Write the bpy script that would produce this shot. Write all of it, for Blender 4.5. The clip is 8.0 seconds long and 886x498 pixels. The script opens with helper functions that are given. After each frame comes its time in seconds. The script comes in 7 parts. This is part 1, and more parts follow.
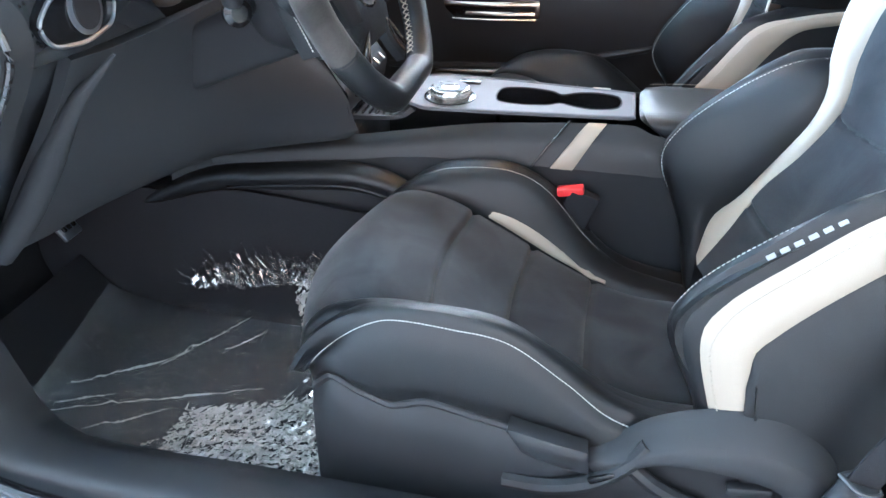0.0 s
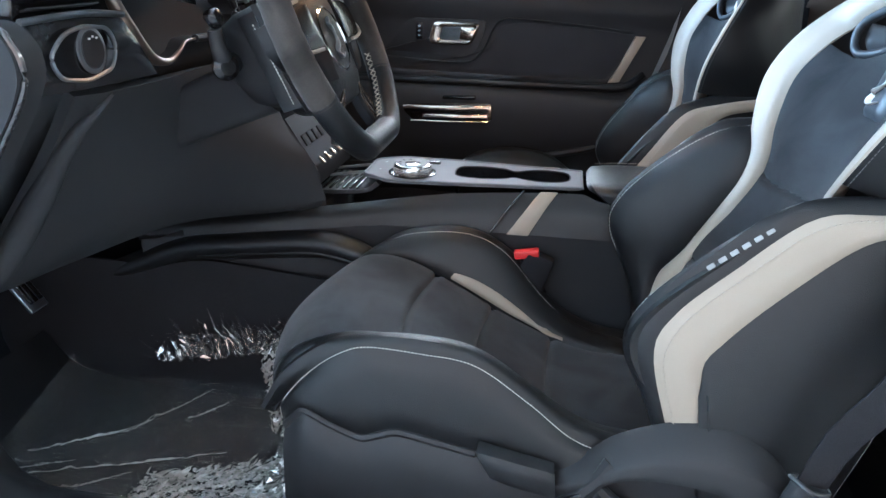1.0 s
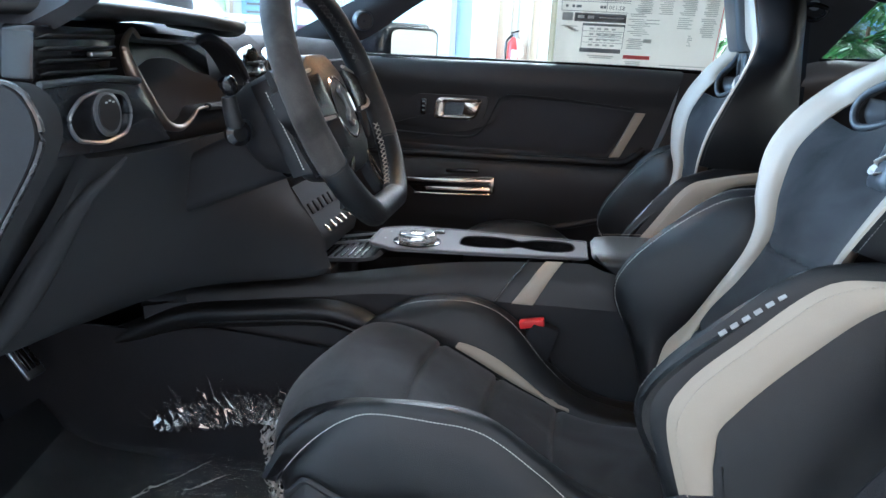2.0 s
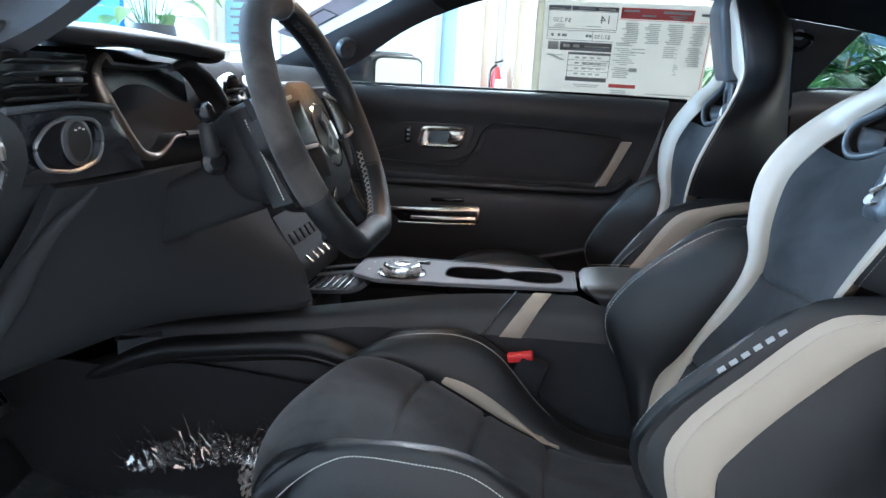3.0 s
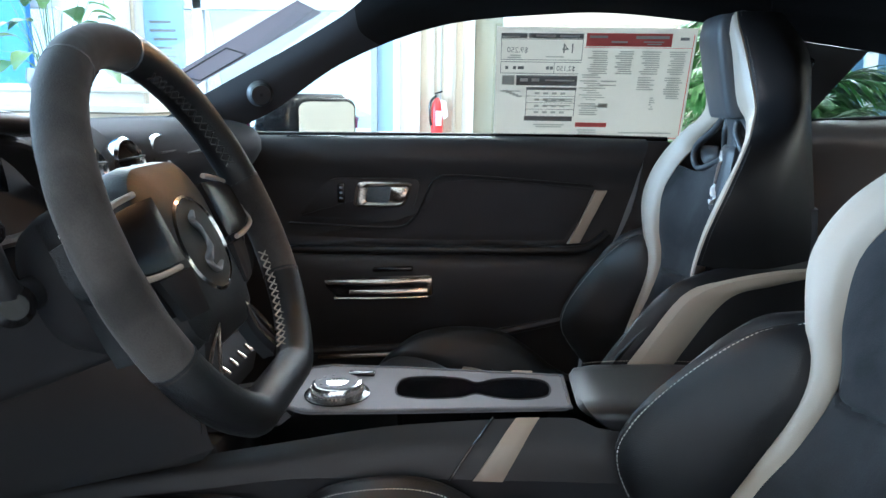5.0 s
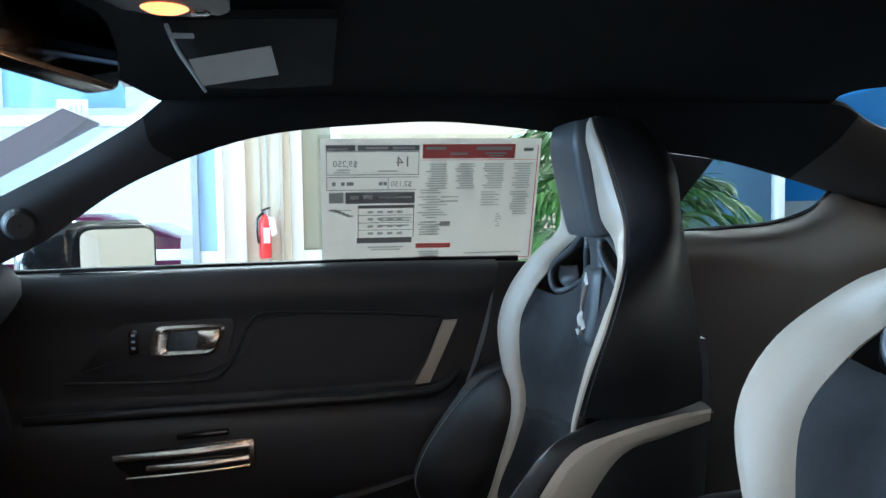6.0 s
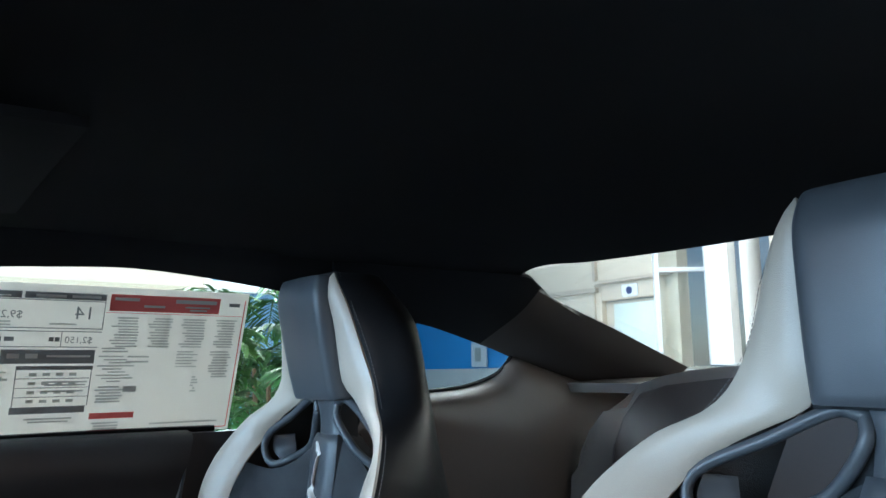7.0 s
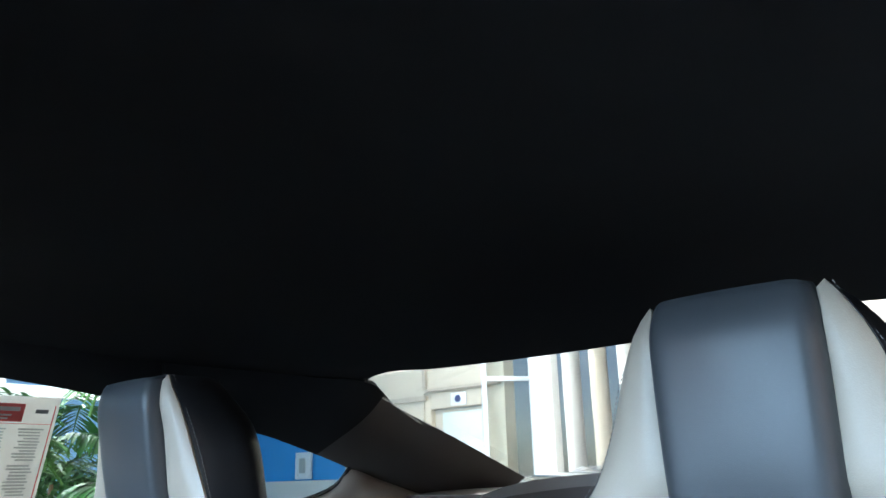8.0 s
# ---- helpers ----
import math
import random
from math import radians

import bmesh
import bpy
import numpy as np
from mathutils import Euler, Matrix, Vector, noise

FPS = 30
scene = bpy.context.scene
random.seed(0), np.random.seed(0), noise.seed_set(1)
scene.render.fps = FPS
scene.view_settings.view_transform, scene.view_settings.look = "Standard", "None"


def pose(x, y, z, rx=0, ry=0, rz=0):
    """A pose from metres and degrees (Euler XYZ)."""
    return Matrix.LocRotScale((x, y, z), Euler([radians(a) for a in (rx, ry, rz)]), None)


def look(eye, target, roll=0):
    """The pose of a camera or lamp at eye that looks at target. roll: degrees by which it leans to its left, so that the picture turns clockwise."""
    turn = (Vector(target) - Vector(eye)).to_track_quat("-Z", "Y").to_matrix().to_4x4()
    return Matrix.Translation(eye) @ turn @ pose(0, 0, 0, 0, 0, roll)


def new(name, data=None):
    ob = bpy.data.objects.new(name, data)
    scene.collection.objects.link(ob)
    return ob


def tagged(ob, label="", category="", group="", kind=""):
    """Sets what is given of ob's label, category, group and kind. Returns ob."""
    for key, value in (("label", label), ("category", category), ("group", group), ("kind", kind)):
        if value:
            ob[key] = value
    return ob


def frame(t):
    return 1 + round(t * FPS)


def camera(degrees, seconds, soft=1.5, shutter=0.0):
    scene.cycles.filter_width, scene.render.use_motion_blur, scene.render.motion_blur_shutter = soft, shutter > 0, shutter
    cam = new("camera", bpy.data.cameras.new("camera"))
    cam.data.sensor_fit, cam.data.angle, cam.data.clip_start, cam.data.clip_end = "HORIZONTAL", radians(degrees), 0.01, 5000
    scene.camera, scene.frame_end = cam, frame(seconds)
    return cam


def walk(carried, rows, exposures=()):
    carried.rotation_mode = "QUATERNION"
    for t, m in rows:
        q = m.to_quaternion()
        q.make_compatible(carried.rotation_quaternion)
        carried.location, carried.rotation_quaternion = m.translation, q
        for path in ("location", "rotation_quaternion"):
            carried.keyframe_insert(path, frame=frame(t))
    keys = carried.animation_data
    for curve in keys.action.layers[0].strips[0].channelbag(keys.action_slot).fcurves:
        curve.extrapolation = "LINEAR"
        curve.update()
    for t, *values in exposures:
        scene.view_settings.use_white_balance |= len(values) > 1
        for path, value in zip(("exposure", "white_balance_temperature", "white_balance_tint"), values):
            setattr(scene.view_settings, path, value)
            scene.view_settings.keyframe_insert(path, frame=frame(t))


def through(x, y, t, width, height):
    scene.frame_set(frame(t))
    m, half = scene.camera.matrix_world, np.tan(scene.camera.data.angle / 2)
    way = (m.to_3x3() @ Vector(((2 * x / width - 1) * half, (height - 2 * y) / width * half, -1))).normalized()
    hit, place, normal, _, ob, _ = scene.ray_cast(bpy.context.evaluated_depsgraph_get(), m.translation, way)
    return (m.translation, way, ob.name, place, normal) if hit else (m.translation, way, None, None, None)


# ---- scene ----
cam = camera(60.1, 8.0)

PATH = [
    (0, (0.278, -1.304, 1.07), (-0.074, 0.361, 0.02), 1.4),
    (0.3, (0.283, -1.345, 1.04), (-0.02, 0.38, 0.124), 1.8),
    (0.5, (0.285, -1.384, 1.02), (0.001, 0.385, 0.13), 2.2),
    (1, (0.282, -1.423, 0.984), (0.015, 0.421, 0.258), 2.6),
    (1.5, (0.275, -1.435, 0.973), (-0.005, 0.45, 0.367), 2.9),
    (3, (0.262, -1.39, 0.964), (0.017, 0.541, 0.501), 3.2),
    (3.5, (0.259, -1.38, 0.967), (0.039, 0.559, 0.53), 3.2),
    (4, (0.255, -1.365, 0.969), (0.054, 0.581, 0.552), 3.1),
    (5.3, (0.212, -0.922, 1.006), (0.136, 1.048, 0.642), 0.2),
    (5.5, (0.235, -0.871, 1.011), (0.207, 1.104, 0.699), 0.16),
    (5.9, (0.234, -0.786, 1.012), (0.461, 1.196, 0.869), -0.68),
    (6.2, (0.198, -0.729, 1.007), (0.691, 1.209, 0.980), -1.0),
    (6.5, (0.154, -0.677, 1.000), (0.940, 1.158, 1.117), -0.44),
    (7, (0.113, -0.625, 1.003), (1.295, 0.958, 1.320), -0.77),
    (7.5, (0.106, -0.606, 1.001), (1.462, 0.789, 1.465), -1.3),
    (8, (0.107, -0.586, 1.005), (1.57, 0.649, 1.582), -1.6),
]
walk(cam, [(t, look(eye, aim, lean)) for t, eye, aim, lean in PATH],
     [(0.0, 2.0, 4900, 8), (0.5, 1.5, 4950, 8), (1.0, 1.15, 5000, 8), (1.7, 0.85, 5000, 8), (4.0, 0.8, 5100, 8), (5.5, 0.4, 5150, 6), (6.5, 0.15, 5150, 6), (7.2, 0.3, 5250, 7), (8.0, 0.45, 5400, 8)])

# ---- world and large lights ----
world = bpy.data.worlds.new("sky")
scene.world = world
world.use_nodes = True
wn = world.node_tree.nodes
sky = wn.new("ShaderNodeTexSky")
sky.sky_type = "NISHITA"
sky.sun_disc = False
sky.sun_elevation = radians(48)
sky.sun_rotation = radians(200)
world.node_tree.links.new(sky.outputs[0], wn["Background"].inputs[0])
wn["Background"].inputs[1].default_value = 0.05


def area_lamp(name, at, aim, sx, sy, watts, colour):
    data = bpy.data.lights.new(name, "AREA")
    data.shape, data.size, data.size_y, data.energy, data.color = "RECTANGLE", sx, sy, watts, colour
    ob = new(name, data)
    ob.matrix_world = look(at, aim)
    return ob


def sun_lamp(strength, direction, colour):
    data = bpy.data.lights.new("sun", "SUN")
    data.energy, data.angle, data.color = strength, radians(2.0), colour
    ob = new("sun", data)
    ob.matrix_world = look((0, 0, 12), Vector((0, 0, 12)) + Vector(direction))
    return ob


sun_lamp(0.6, (-0.3, 0.7, -1.0), (1.0, 0.95, 0.87))
area_lamp("window_light_south", (0.3, -5.85, 1.75), (0.0, 0.0, 0.75), 7.0, 1.6, 50, (1.0, 0.60, 0.34))
area_lamp("window_light_front", (-7.35, 1.2, 2.2), (0.0, 0.0, 1.0), 6.0, 3.2, 1450, (0.66, 0.86, 1.0))
area_lamp("window_light_north", (0.0, 5.75, 3.3), (0.2, 0.0, 0.9), 9.0, 0.9, 620, (1.0, 0.95, 0.88))
for lx, ly, watts in ((-4.0, -4.4, 10), (0.3, -4.4, 14), (6.2, 0.3, 120), (-4.0, 3.6, 20), (0.0, 3.6, 20), (4.8, 3.6, 165)):
    area_lamp("ceiling_light", (lx, ly, 4.0), (lx, ly, 0.0), 1.5, 1.5, watts, (1.0, 0.88, 0.72))

# the lit reading lamp in the roof console
reading = bpy.data.lights.new("reading_lamp", "AREA")
reading.shape, reading.size, reading.energy, reading.color = "DISK", 0.036, 1.0, (1.0, 0.50, 0.20)
new("reading_lamp", reading).matrix_world = look((0.086, 0.0, 1.196), (0.136, 0.0, 0.2))


# ---- small building kit ----
ORIGIN = {}


def thing(name, at, label, category, group="", kind=""):
    ob = new(name)
    ob.location = at
    ob.empty_display_size = 0.05
    ORIGIN[ob.name] = Vector(at)
    return tagged(ob, label, category, group, kind)


def finish(bm, name, mat, smooth=True, angle=38):
    bmesh.ops.recalc_face_normals(bm, faces=bm.faces)
    me = bpy.data.meshes.new(name)
    bm.to_mesh(me)
    bm.free()
    if smooth:
        for f in me.polygons:
            f.use_smooth = True
        me.set_sharp_from_angle(angle=radians(angle))
    if mat:
        me.materials.append(mat)
    return me


def part(name, bm, mat, parent, label="", smooth=True, angle=38):
    """One mesh object under a thing or a part; the bmesh is in world metres."""
    o = ORIGIN[parent.name]
    bm.transform(Matrix.Translation(-o))
    ob = new(name, finish(bm, name, mat, smooth, angle))
    ob.parent = parent
    ORIGIN[ob.name] = o
    return tagged(ob, label)


def solid(name, bm, mat, label, category, kind="", group="", smooth=True, angle=38):
    """A top-level mesh, in world metres."""
    ob = new(name, finish(bm, name, mat, smooth, angle))
    ORIGIN[ob.name] = Vector((0, 0, 0))
    return tagged(ob, label, category, group, kind)


def spline(pts, n):
    """n points evenly along a smooth curve through pts."""
    P = [np.array(q, float) for q in pts]
    if len(P) == 2:
        return [P[0] + (P[1] - P[0]) * k / (n - 1) for k in range(n)]
    ext = [2 * P[0] - P[1]] + P + [2 * P[-1] - P[-2]]
    fine = []
    for i in range(1, len(ext) - 2):
        a, b, c, d = ext[i - 1:i + 3]
        for k in range(12):
            t = k / 12
            fine.append(0.5 * (2 * b + (c - a) * t + (2 * a - 5 * b + 4 * c - d) * t * t + (3 * b - a - 3 * c + d) * t ** 3))
    fine.append(P[-1])
    F = np.array(fine)
    s = np.concatenate([[0], np.cumsum(np.linalg.norm(np.diff(F, axis=0), axis=1))])
    u = np.linspace(0, s[-1], n)
    return [np.array([np.interp(x, s, F[:, k]) for k in range(3)]) for x in u]


def patch(curves, n=28, m=8, puff=0.004, thick=0.008, toward=(0, 0, 1), edge=6, grooves=(), depth=0.005, width=0.009):
    """An upholstered or moulded panel lofted across curves, swollen between its seams."""
    C = [spline(c, n) for c in curves]
    G = [spline([c[i] for c in C], m) for i in range(n)]
    G = np.array(G)
    du = np.gradient(G, axis=0)
    dv = np.gradient(G, axis=1)
    N = np.cross(du, dv)
    N /= np.linalg.norm(N, axis=2, keepdims=True) + 1e-9
    if (N.reshape(-1, 3) @ np.array(toward, float)).mean() < 0:
        N = -N
    a = 1 - np.abs(np.linspace(-1, 1, n)) ** (edge * 3)
    b = 1 - np.abs(np.linspace(-1, 1, m)) ** edge
    F = G + N * (puff * a[:, None] * b[None, :])[..., None]
    for g in grooves:
        at = g[0] + (g[1] - g[0]) * np.abs(np.linspace(-1, 1, m))
        F = F - N * (depth * np.exp(-((np.linspace(0, 1, n)[:, None] - at[None, :]) / width) ** 2))[..., None]
    K = G - N * thick
    bm = bmesh.new()
    f = [[bm.verts.new(F[i, j]) for j in range(m)] for i in range(n)]
    k = [[bm.verts.new(K[i, j]) for j in range(m)] for i in range(n)]
    for i in range(n - 1):
        for j in range(m - 1):
            bm.faces.new((f[i][j], f[i + 1][j], f[i + 1][j + 1], f[i][j + 1]))
            bm.faces.new((k[i][j], k[i][j + 1], k[i + 1][j + 1], k[i + 1][j]))
        for j in (0, m - 1):
            bm.faces.new((f[i][j], k[i][j], k[i + 1][j], f[i + 1][j]))
    for j in range(m - 1):
        for i in (0, n - 1):
            bm.faces.new((f[i][j], f[i][j + 1], k[i][j + 1], k[i][j]))
    return bm


def loft(rings, closed=True, caps=True):
    bm = bmesh.new()
    R = [[bm.verts.new(q) for q in r] for r in rings]
    for a, b in zip(R, R[1:]):
        c = len(a)
        for i in range(c if closed else c - 1):
            bm.faces.new((a[i], a[(i + 1) % c], b[(i + 1) % c], b[i]))
    if caps:
        bm.faces.new(R[0])
        bm.faces.new(R[-1])
    return bm


def tube(pts, r, closed=False, n=60, sides=10, flat=1.0):
    """A round bar along a smooth curve; r is a number or a list along it."""
    pts = list(pts)
    P = np.array(spline(pts + ([pts[0]] if closed else []), n + (1 if closed else 0)))
    if closed:
        P = P[:-1]
    T = np.roll(P, -1, 0) - np.roll(P, 1, 0) if closed else np.gradient(P, axis=0)
    T /= np.linalg.norm(T, axis=1, keepdims=True) + 1e-9
    up = np.array((0.0, 0.0, 1.0)) if abs(T[:, 2]).mean() < 0.8 else np.array((0.0, 1.0, 0.0))
    rings = []
    for i in range(len(P)):
        A = np.cross(T[i], up)
        A /= np.linalg.norm(A) + 1e-9
        B = np.cross(A, T[i])
        rr = r if isinstance(r, (int, float)) else float(np.interp(i / (len(P) - 1), np.linspace(0, 1, len(r)), r))
        rings.append([P[i] + rr * (math.cos(q) * A + flat * math.sin(q) * B) for q in np.linspace(0, 2 * math.pi, sides, endpoint=False)])
    if closed:
        rings.append(rings[0])
        bm = bmesh.new()
        R = [[bm.verts.new(q) for q in g] for g in rings[:-1]]
        R.append(R[0])
        for a, b in zip(R, R[1:]):
            for i in range(sides):
                bm.faces.new((a[i], a[(i + 1) % sides], b[(i + 1) % sides], b[i]))
        return bm
    return loft(rings)


def box(cx, cy, cz, sx, sy, sz, bevel=0.004, turn=None, seg=2):
    bm = bmesh.new()
    bmesh.ops.create_cube(bm, size=1)
    bmesh.ops.scale(bm, vec=(sx, sy, sz), verts=bm.verts)
    if bevel:
        bmesh.ops.bevel(bm, geom=list(bm.edges), offset=min(bevel, 0.49 * min(sx, sy, sz)), segments=seg, affect="EDGES", profile=0.5)
    if turn:
        bm.transform(Euler([radians(a) for a in turn]).to_matrix().to_4x4())
    bm.transform(Matrix.Translation((cx, cy, cz)))
    return bm


def lathe(profile, at, axis=(0, 0, 1), n=32):
    """A turned body: profile of (radius, height) along axis from at."""
    q = Vector((0, 0, 1)).rotation_difference(Vector(axis)).to_matrix().to_4x4()
    m = Matrix.Translation(at) @ q
    rings = [[m @ Vector((r * math.cos(a), r * math.sin(a), h)) for a in np.linspace(0, 2 * math.pi, n, endpoint=False)] for r, h in profile]
    return loft(rings)


def prism(outline, axis, a, b, bevel=0.0):
    """A flat outline pushed from a to b along axis 'x', 'y' or 'z'."""
    def put(u, v, h):
        return {"x": (h, u, v), "y": (u, h, v), "z": (u, v, h)}[axis]
    bm = bmesh.new()
    lo = [bm.verts.new(put(u, v, a)) for u, v in outline]
    hi = [bm.verts.new(put(u, v, b)) for u, v in outline]
    c = len(lo)
    caps = [bm.faces.new(lo), bm.faces.new(hi)]
    for i in range(c):
        bm.faces.new((lo[i], lo[(i + 1) % c], hi[(i + 1) % c], hi[i]))
    if bevel:
        edges = [e for f in caps for e in f.edges]
        bmesh.ops.bevel(bm, geom=edges, offset=bevel, segments=2, affect="EDGES", profile=0.5)
    return bm


def rounded(pts, r, seg=5):
    """A closed 2D outline with its corners rounded."""
    out = []
    c = len(pts)
    for i in range(c):
        p, a, b = (np.array(pts[k % c], float) for k in (i, i - 1, i + 1))
        da, db = a - p, b - p
        la, lb = np.linalg.norm(da), np.linalg.norm(db)
        rr = min(r, 0.45 * la, 0.45 * lb)
        s, e = p + da / la * rr, p + db / lb * rr
        for k in range(seg + 1):
            t = k / seg
            out.append(tuple((1 - t) ** 2 * s + 2 * t * (1 - t) * p + t * t * e))
    return out


def join(*bms):
    bm = bms[0]
    for other in bms[1:]:
        me = bpy.data.meshes.new("tmp")
        other.to_mesh(me)
        other.free()
        bm.from_mesh(me)
        bpy.data.meshes.remove(me)
    return bm


def stitches(pts, count, size=(0.0045, 0.0016, 0.0012), lift=0.0):
    """A row of short threads along a curve."""
    P = spline(pts, count * 2)
    bm = bmesh.new()
    for k in range(0, count * 2 - 1, 2):
        a, b = Vector(P[k]), Vector(P[k + 1])
        d = b - a
        if d.length < 1e-6:
            continue
        m = Matrix.Translation((a + b) / 2 + Vector((0, 0, lift))) @ d.to_track_quat("X", "Z").to_matrix().to_4x4()
        l, w, h = d.length * 0.62, size[1] / 2, size[2] / 2
        ring = []
        for x in (-l, l):
            ring.append([bm.verts.new(m @ Vector((x, y, z))) for y, z in ((-w, -h), (w, -h), (w, h), (-w, h))])
        bm.faces.new(ring[0])
        bm.faces.new(ring[1])
        for i in range(4):
            bm.faces.new((ring[0][i], ring[0][(i + 1) % 4], ring[1][(i + 1) % 4], ring[1][i]))
    return bm


# ---- materials ----
def material(name, colour, rough, metal=0.0, grain=0.0, scale=300.0, bump=0.0, mottle=0.15, mottle_scale=6.0, sheen=0.0, coat=0.0, spec=0.5, noise_kind="noise", hard=False):
    """Principled surface: colour varied by broad and fine noise, fine relief from noise or cells."""
    mat = bpy.data.materials.new(name)
    mat.use_nodes = True
    nt = mat.node_tree
    b = nt.nodes["Principled BSDF"]
    b.inputs["Metallic"].default_value = metal
    b.inputs["Specular IOR Level"].default_value = spec
    b.inputs["Sheen Weight"].default_value = sheen
    b.inputs["Coat Weight"].default_value = coat
    co = nt.nodes.new("ShaderNodeTexCoord")
    big = nt.nodes.new("ShaderNodeTexNoise")
    big.inputs["Scale"].default_value = mottle_scale
    big.inputs["Detail"].default_value = 5
    nt.links.new(co.outputs["Object"], big.inputs["Vector"])
    mix = nt.nodes.new("ShaderNodeMix")
    mix.data_type = "RGBA"
    c = Vector(colour)
    mix.inputs["A"].default_value = (*(c * (1 - mottle)), 1)
    mix.inputs["B"].default_value = (*(c * (1 + mottle)), 1)
    if hard:
        big.inputs["Distortion"].default_value = 0.8
        ramp = nt.nodes.new("ShaderNodeMapRange")
        ramp.inputs["From Min"].default_value = 0.38
        ramp.inputs["From Max"].default_value = 0.66
        nt.links.new(big.outputs["Fac"], ramp.inputs["Value"])
        nt.links.new(ramp.outputs["Result"], mix.inputs["Factor"])
    else:
        nt.links.new(big.outputs["Fac"], mix.inputs["Factor"])
    fine = nt.nodes.new("ShaderNodeTexVoronoi" if noise_kind == "cells" else "ShaderNodeTexNoise")
    fine.inputs["Scale"].default_value = scale
    nt.links.new(co.outputs["Object"], fine.inputs["Vector"])
    fac = fine.outputs["Distance"] if noise_kind == "cells" else fine.outputs["Fac"]
    mix2 = nt.nodes.new("ShaderNodeMix")
    mix2.data_type = "RGBA"
    mix2.blend_type = "MULTIPLY"
    mix2.inputs["Factor"].default_value = grain
    nt.links.new(mix.outputs["Result"], mix2.inputs["A"])
    nt.links.new(fac, mix2.inputs["B"])
    nt.links.new(mix2.outputs["Result"], b.inputs["Base Color"])
    rr = nt.nodes.new("ShaderNodeMapRange")
    rr.inputs["To Min"].default_value = max(0.02, rough - 0.07)
    rr.inputs["To Max"].default_value = min(1.0, rough + 0.07)
    nt.links.new(big.outputs["Fac"], rr.inputs["Value"])
    nt.links.new(rr.outputs["Result"], b.inputs["Roughness"])
    if bump:
        bp = nt.nodes.new("ShaderNodeBump")
        bp.inputs["Strength"].default_value = bump
        bp.inputs["Distance"].default_value = 0.001
        nt.links.new(fac, bp.inputs["Height"])
        nt.links.new(bp.outputs["Normal"], b.inputs["Normal"])
    return mat


def glass(name, tint, gloss):
    mat = bpy.data.materials.new(name)
    mat.use_nodes = True
    nt = mat.node_tree
    nt.nodes.clear()
    out = nt.nodes.new("ShaderNodeOutputMaterial")
    tr = nt.nodes.new("ShaderNodeBsdfTransparent")
    tr.inputs[0].default_value = (*tint, 1)
    gl = nt.nodes.new("ShaderNodeBsdfGlossy")
    gl.inputs["Roughness"].default_value = 0.02
    fr = nt.nodes.new("ShaderNodeFresnel")
    fr.inputs["IOR"].default_value = 1.25
    mu = nt.nodes.new("ShaderNodeMath")
    mu.operation = "MULTIPLY"
    mu.inputs[1].default_value = gloss
    mx = nt.nodes.new("ShaderNodeMixShader")
    nt.links.new(fr.outputs[0], mu.inputs[0])
    nt.links.new(mu.outputs[0], mx.inputs[0])
    nt.links.new(tr.outputs[0], mx.inputs[1])
    nt.links.new(gl.outputs[0], mx.inputs[2])
    nt.links.new(mx.outputs[0], out.inputs[0])
    return mat


def glow(name, colour, strength):
    mat = bpy.data.materials.new(name)
    mat.use_nodes = True
    b = mat.node_tree.nodes["Principled BSDF"]
    b.inputs["Base Color"].default_value = (*colour, 1)
    b.inputs["Emission Color"].default_value = (*colour, 1)
    b.inputs["Emission Strength"].default_value = strength
    return mat


LEATHER = material("black_leather", (0.0115, 0.0118, 0.0128), 0.36, grain=0.25, scale=900, bump=0.30, noise_kind="cells", spec=0.40)
SUEDE = material("charcoal_suede", (0.035, 0.0365, 0.039), 0.95, grain=0.4, scale=700, bump=0.4, mottle=0.40, mottle_scale=9, sheen=0.12, spec=0.15, hard=True)
WHITE = material("ivory_leather", (0.345, 0.292, 0.228), 0.45, grain=0.06, scale=900, bump=0.15, mottle=0.06, noise_kind="cells")
TRIM = material("black_soft_plastic", (0.025, 0.0255, 0.0275), 0.50, grain=0.3, scale=1100, bump=0.3, spec=0.34)
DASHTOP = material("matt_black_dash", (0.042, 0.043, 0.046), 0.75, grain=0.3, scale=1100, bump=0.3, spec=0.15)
# same settings as DASHTOP with a darker colour, for the passenger half
PDASH = material("darker_black_dash", (0.024, 0.024, 0.026), 0.75, grain=0.3, scale=1100, bump=0.3, spec=0.15)
PILLAR = material("dark_grey_cloth", (0.05, 0.051, 0.056), 0.8, grain=0.35, scale=1200, bump=0.3, spec=0.2)
PILLARTRIM = material("brown_black_pillar_plastic", (0.046, 0.039, 0.034), 0.5, grain=0.3, scale=1100, bump=0.2, spec=0.35)
SIDETRIM = material("dark_side_plastic", (0.130, 0.101, 0.080), 0.34, grain=0.3, scale=1100, bump=0.2, spec=0.9)
DOORSUEDE = material("black_suede", (0.042, 0.042, 0.045), 0.95, grain=0.4, scale=700, bump=0.3, mottle=0.25, mottle_scale=9, sheen=0.1, spec=0.15)
PLATE = material("brushed_grey_plate", (0.135, 0.138, 0.147), 0.62, grain=0.15, scale=400, mottle=0.08, spec=0.2)
MARK = material("faded_woven_thread", (0.33, 0.33, 0.33), 0.8)
CHAMPAGNE = material("champagne_metal", (0.52, 0.44, 0.37), 0.24, metal=0.95, mottle=0.06)
TAN = material("tan_thread", (0.36, 0.31, 0.25), 0.8)
GLOSS = material("gloss_black_plastic", (0.01, 0.01, 0.011), 0.18, mottle=0.2)
MATTBLACK = material("matt_black_plastic", (0.021, 0.021, 0.0225), 0.7, mottle=0.2, spec=0.12)
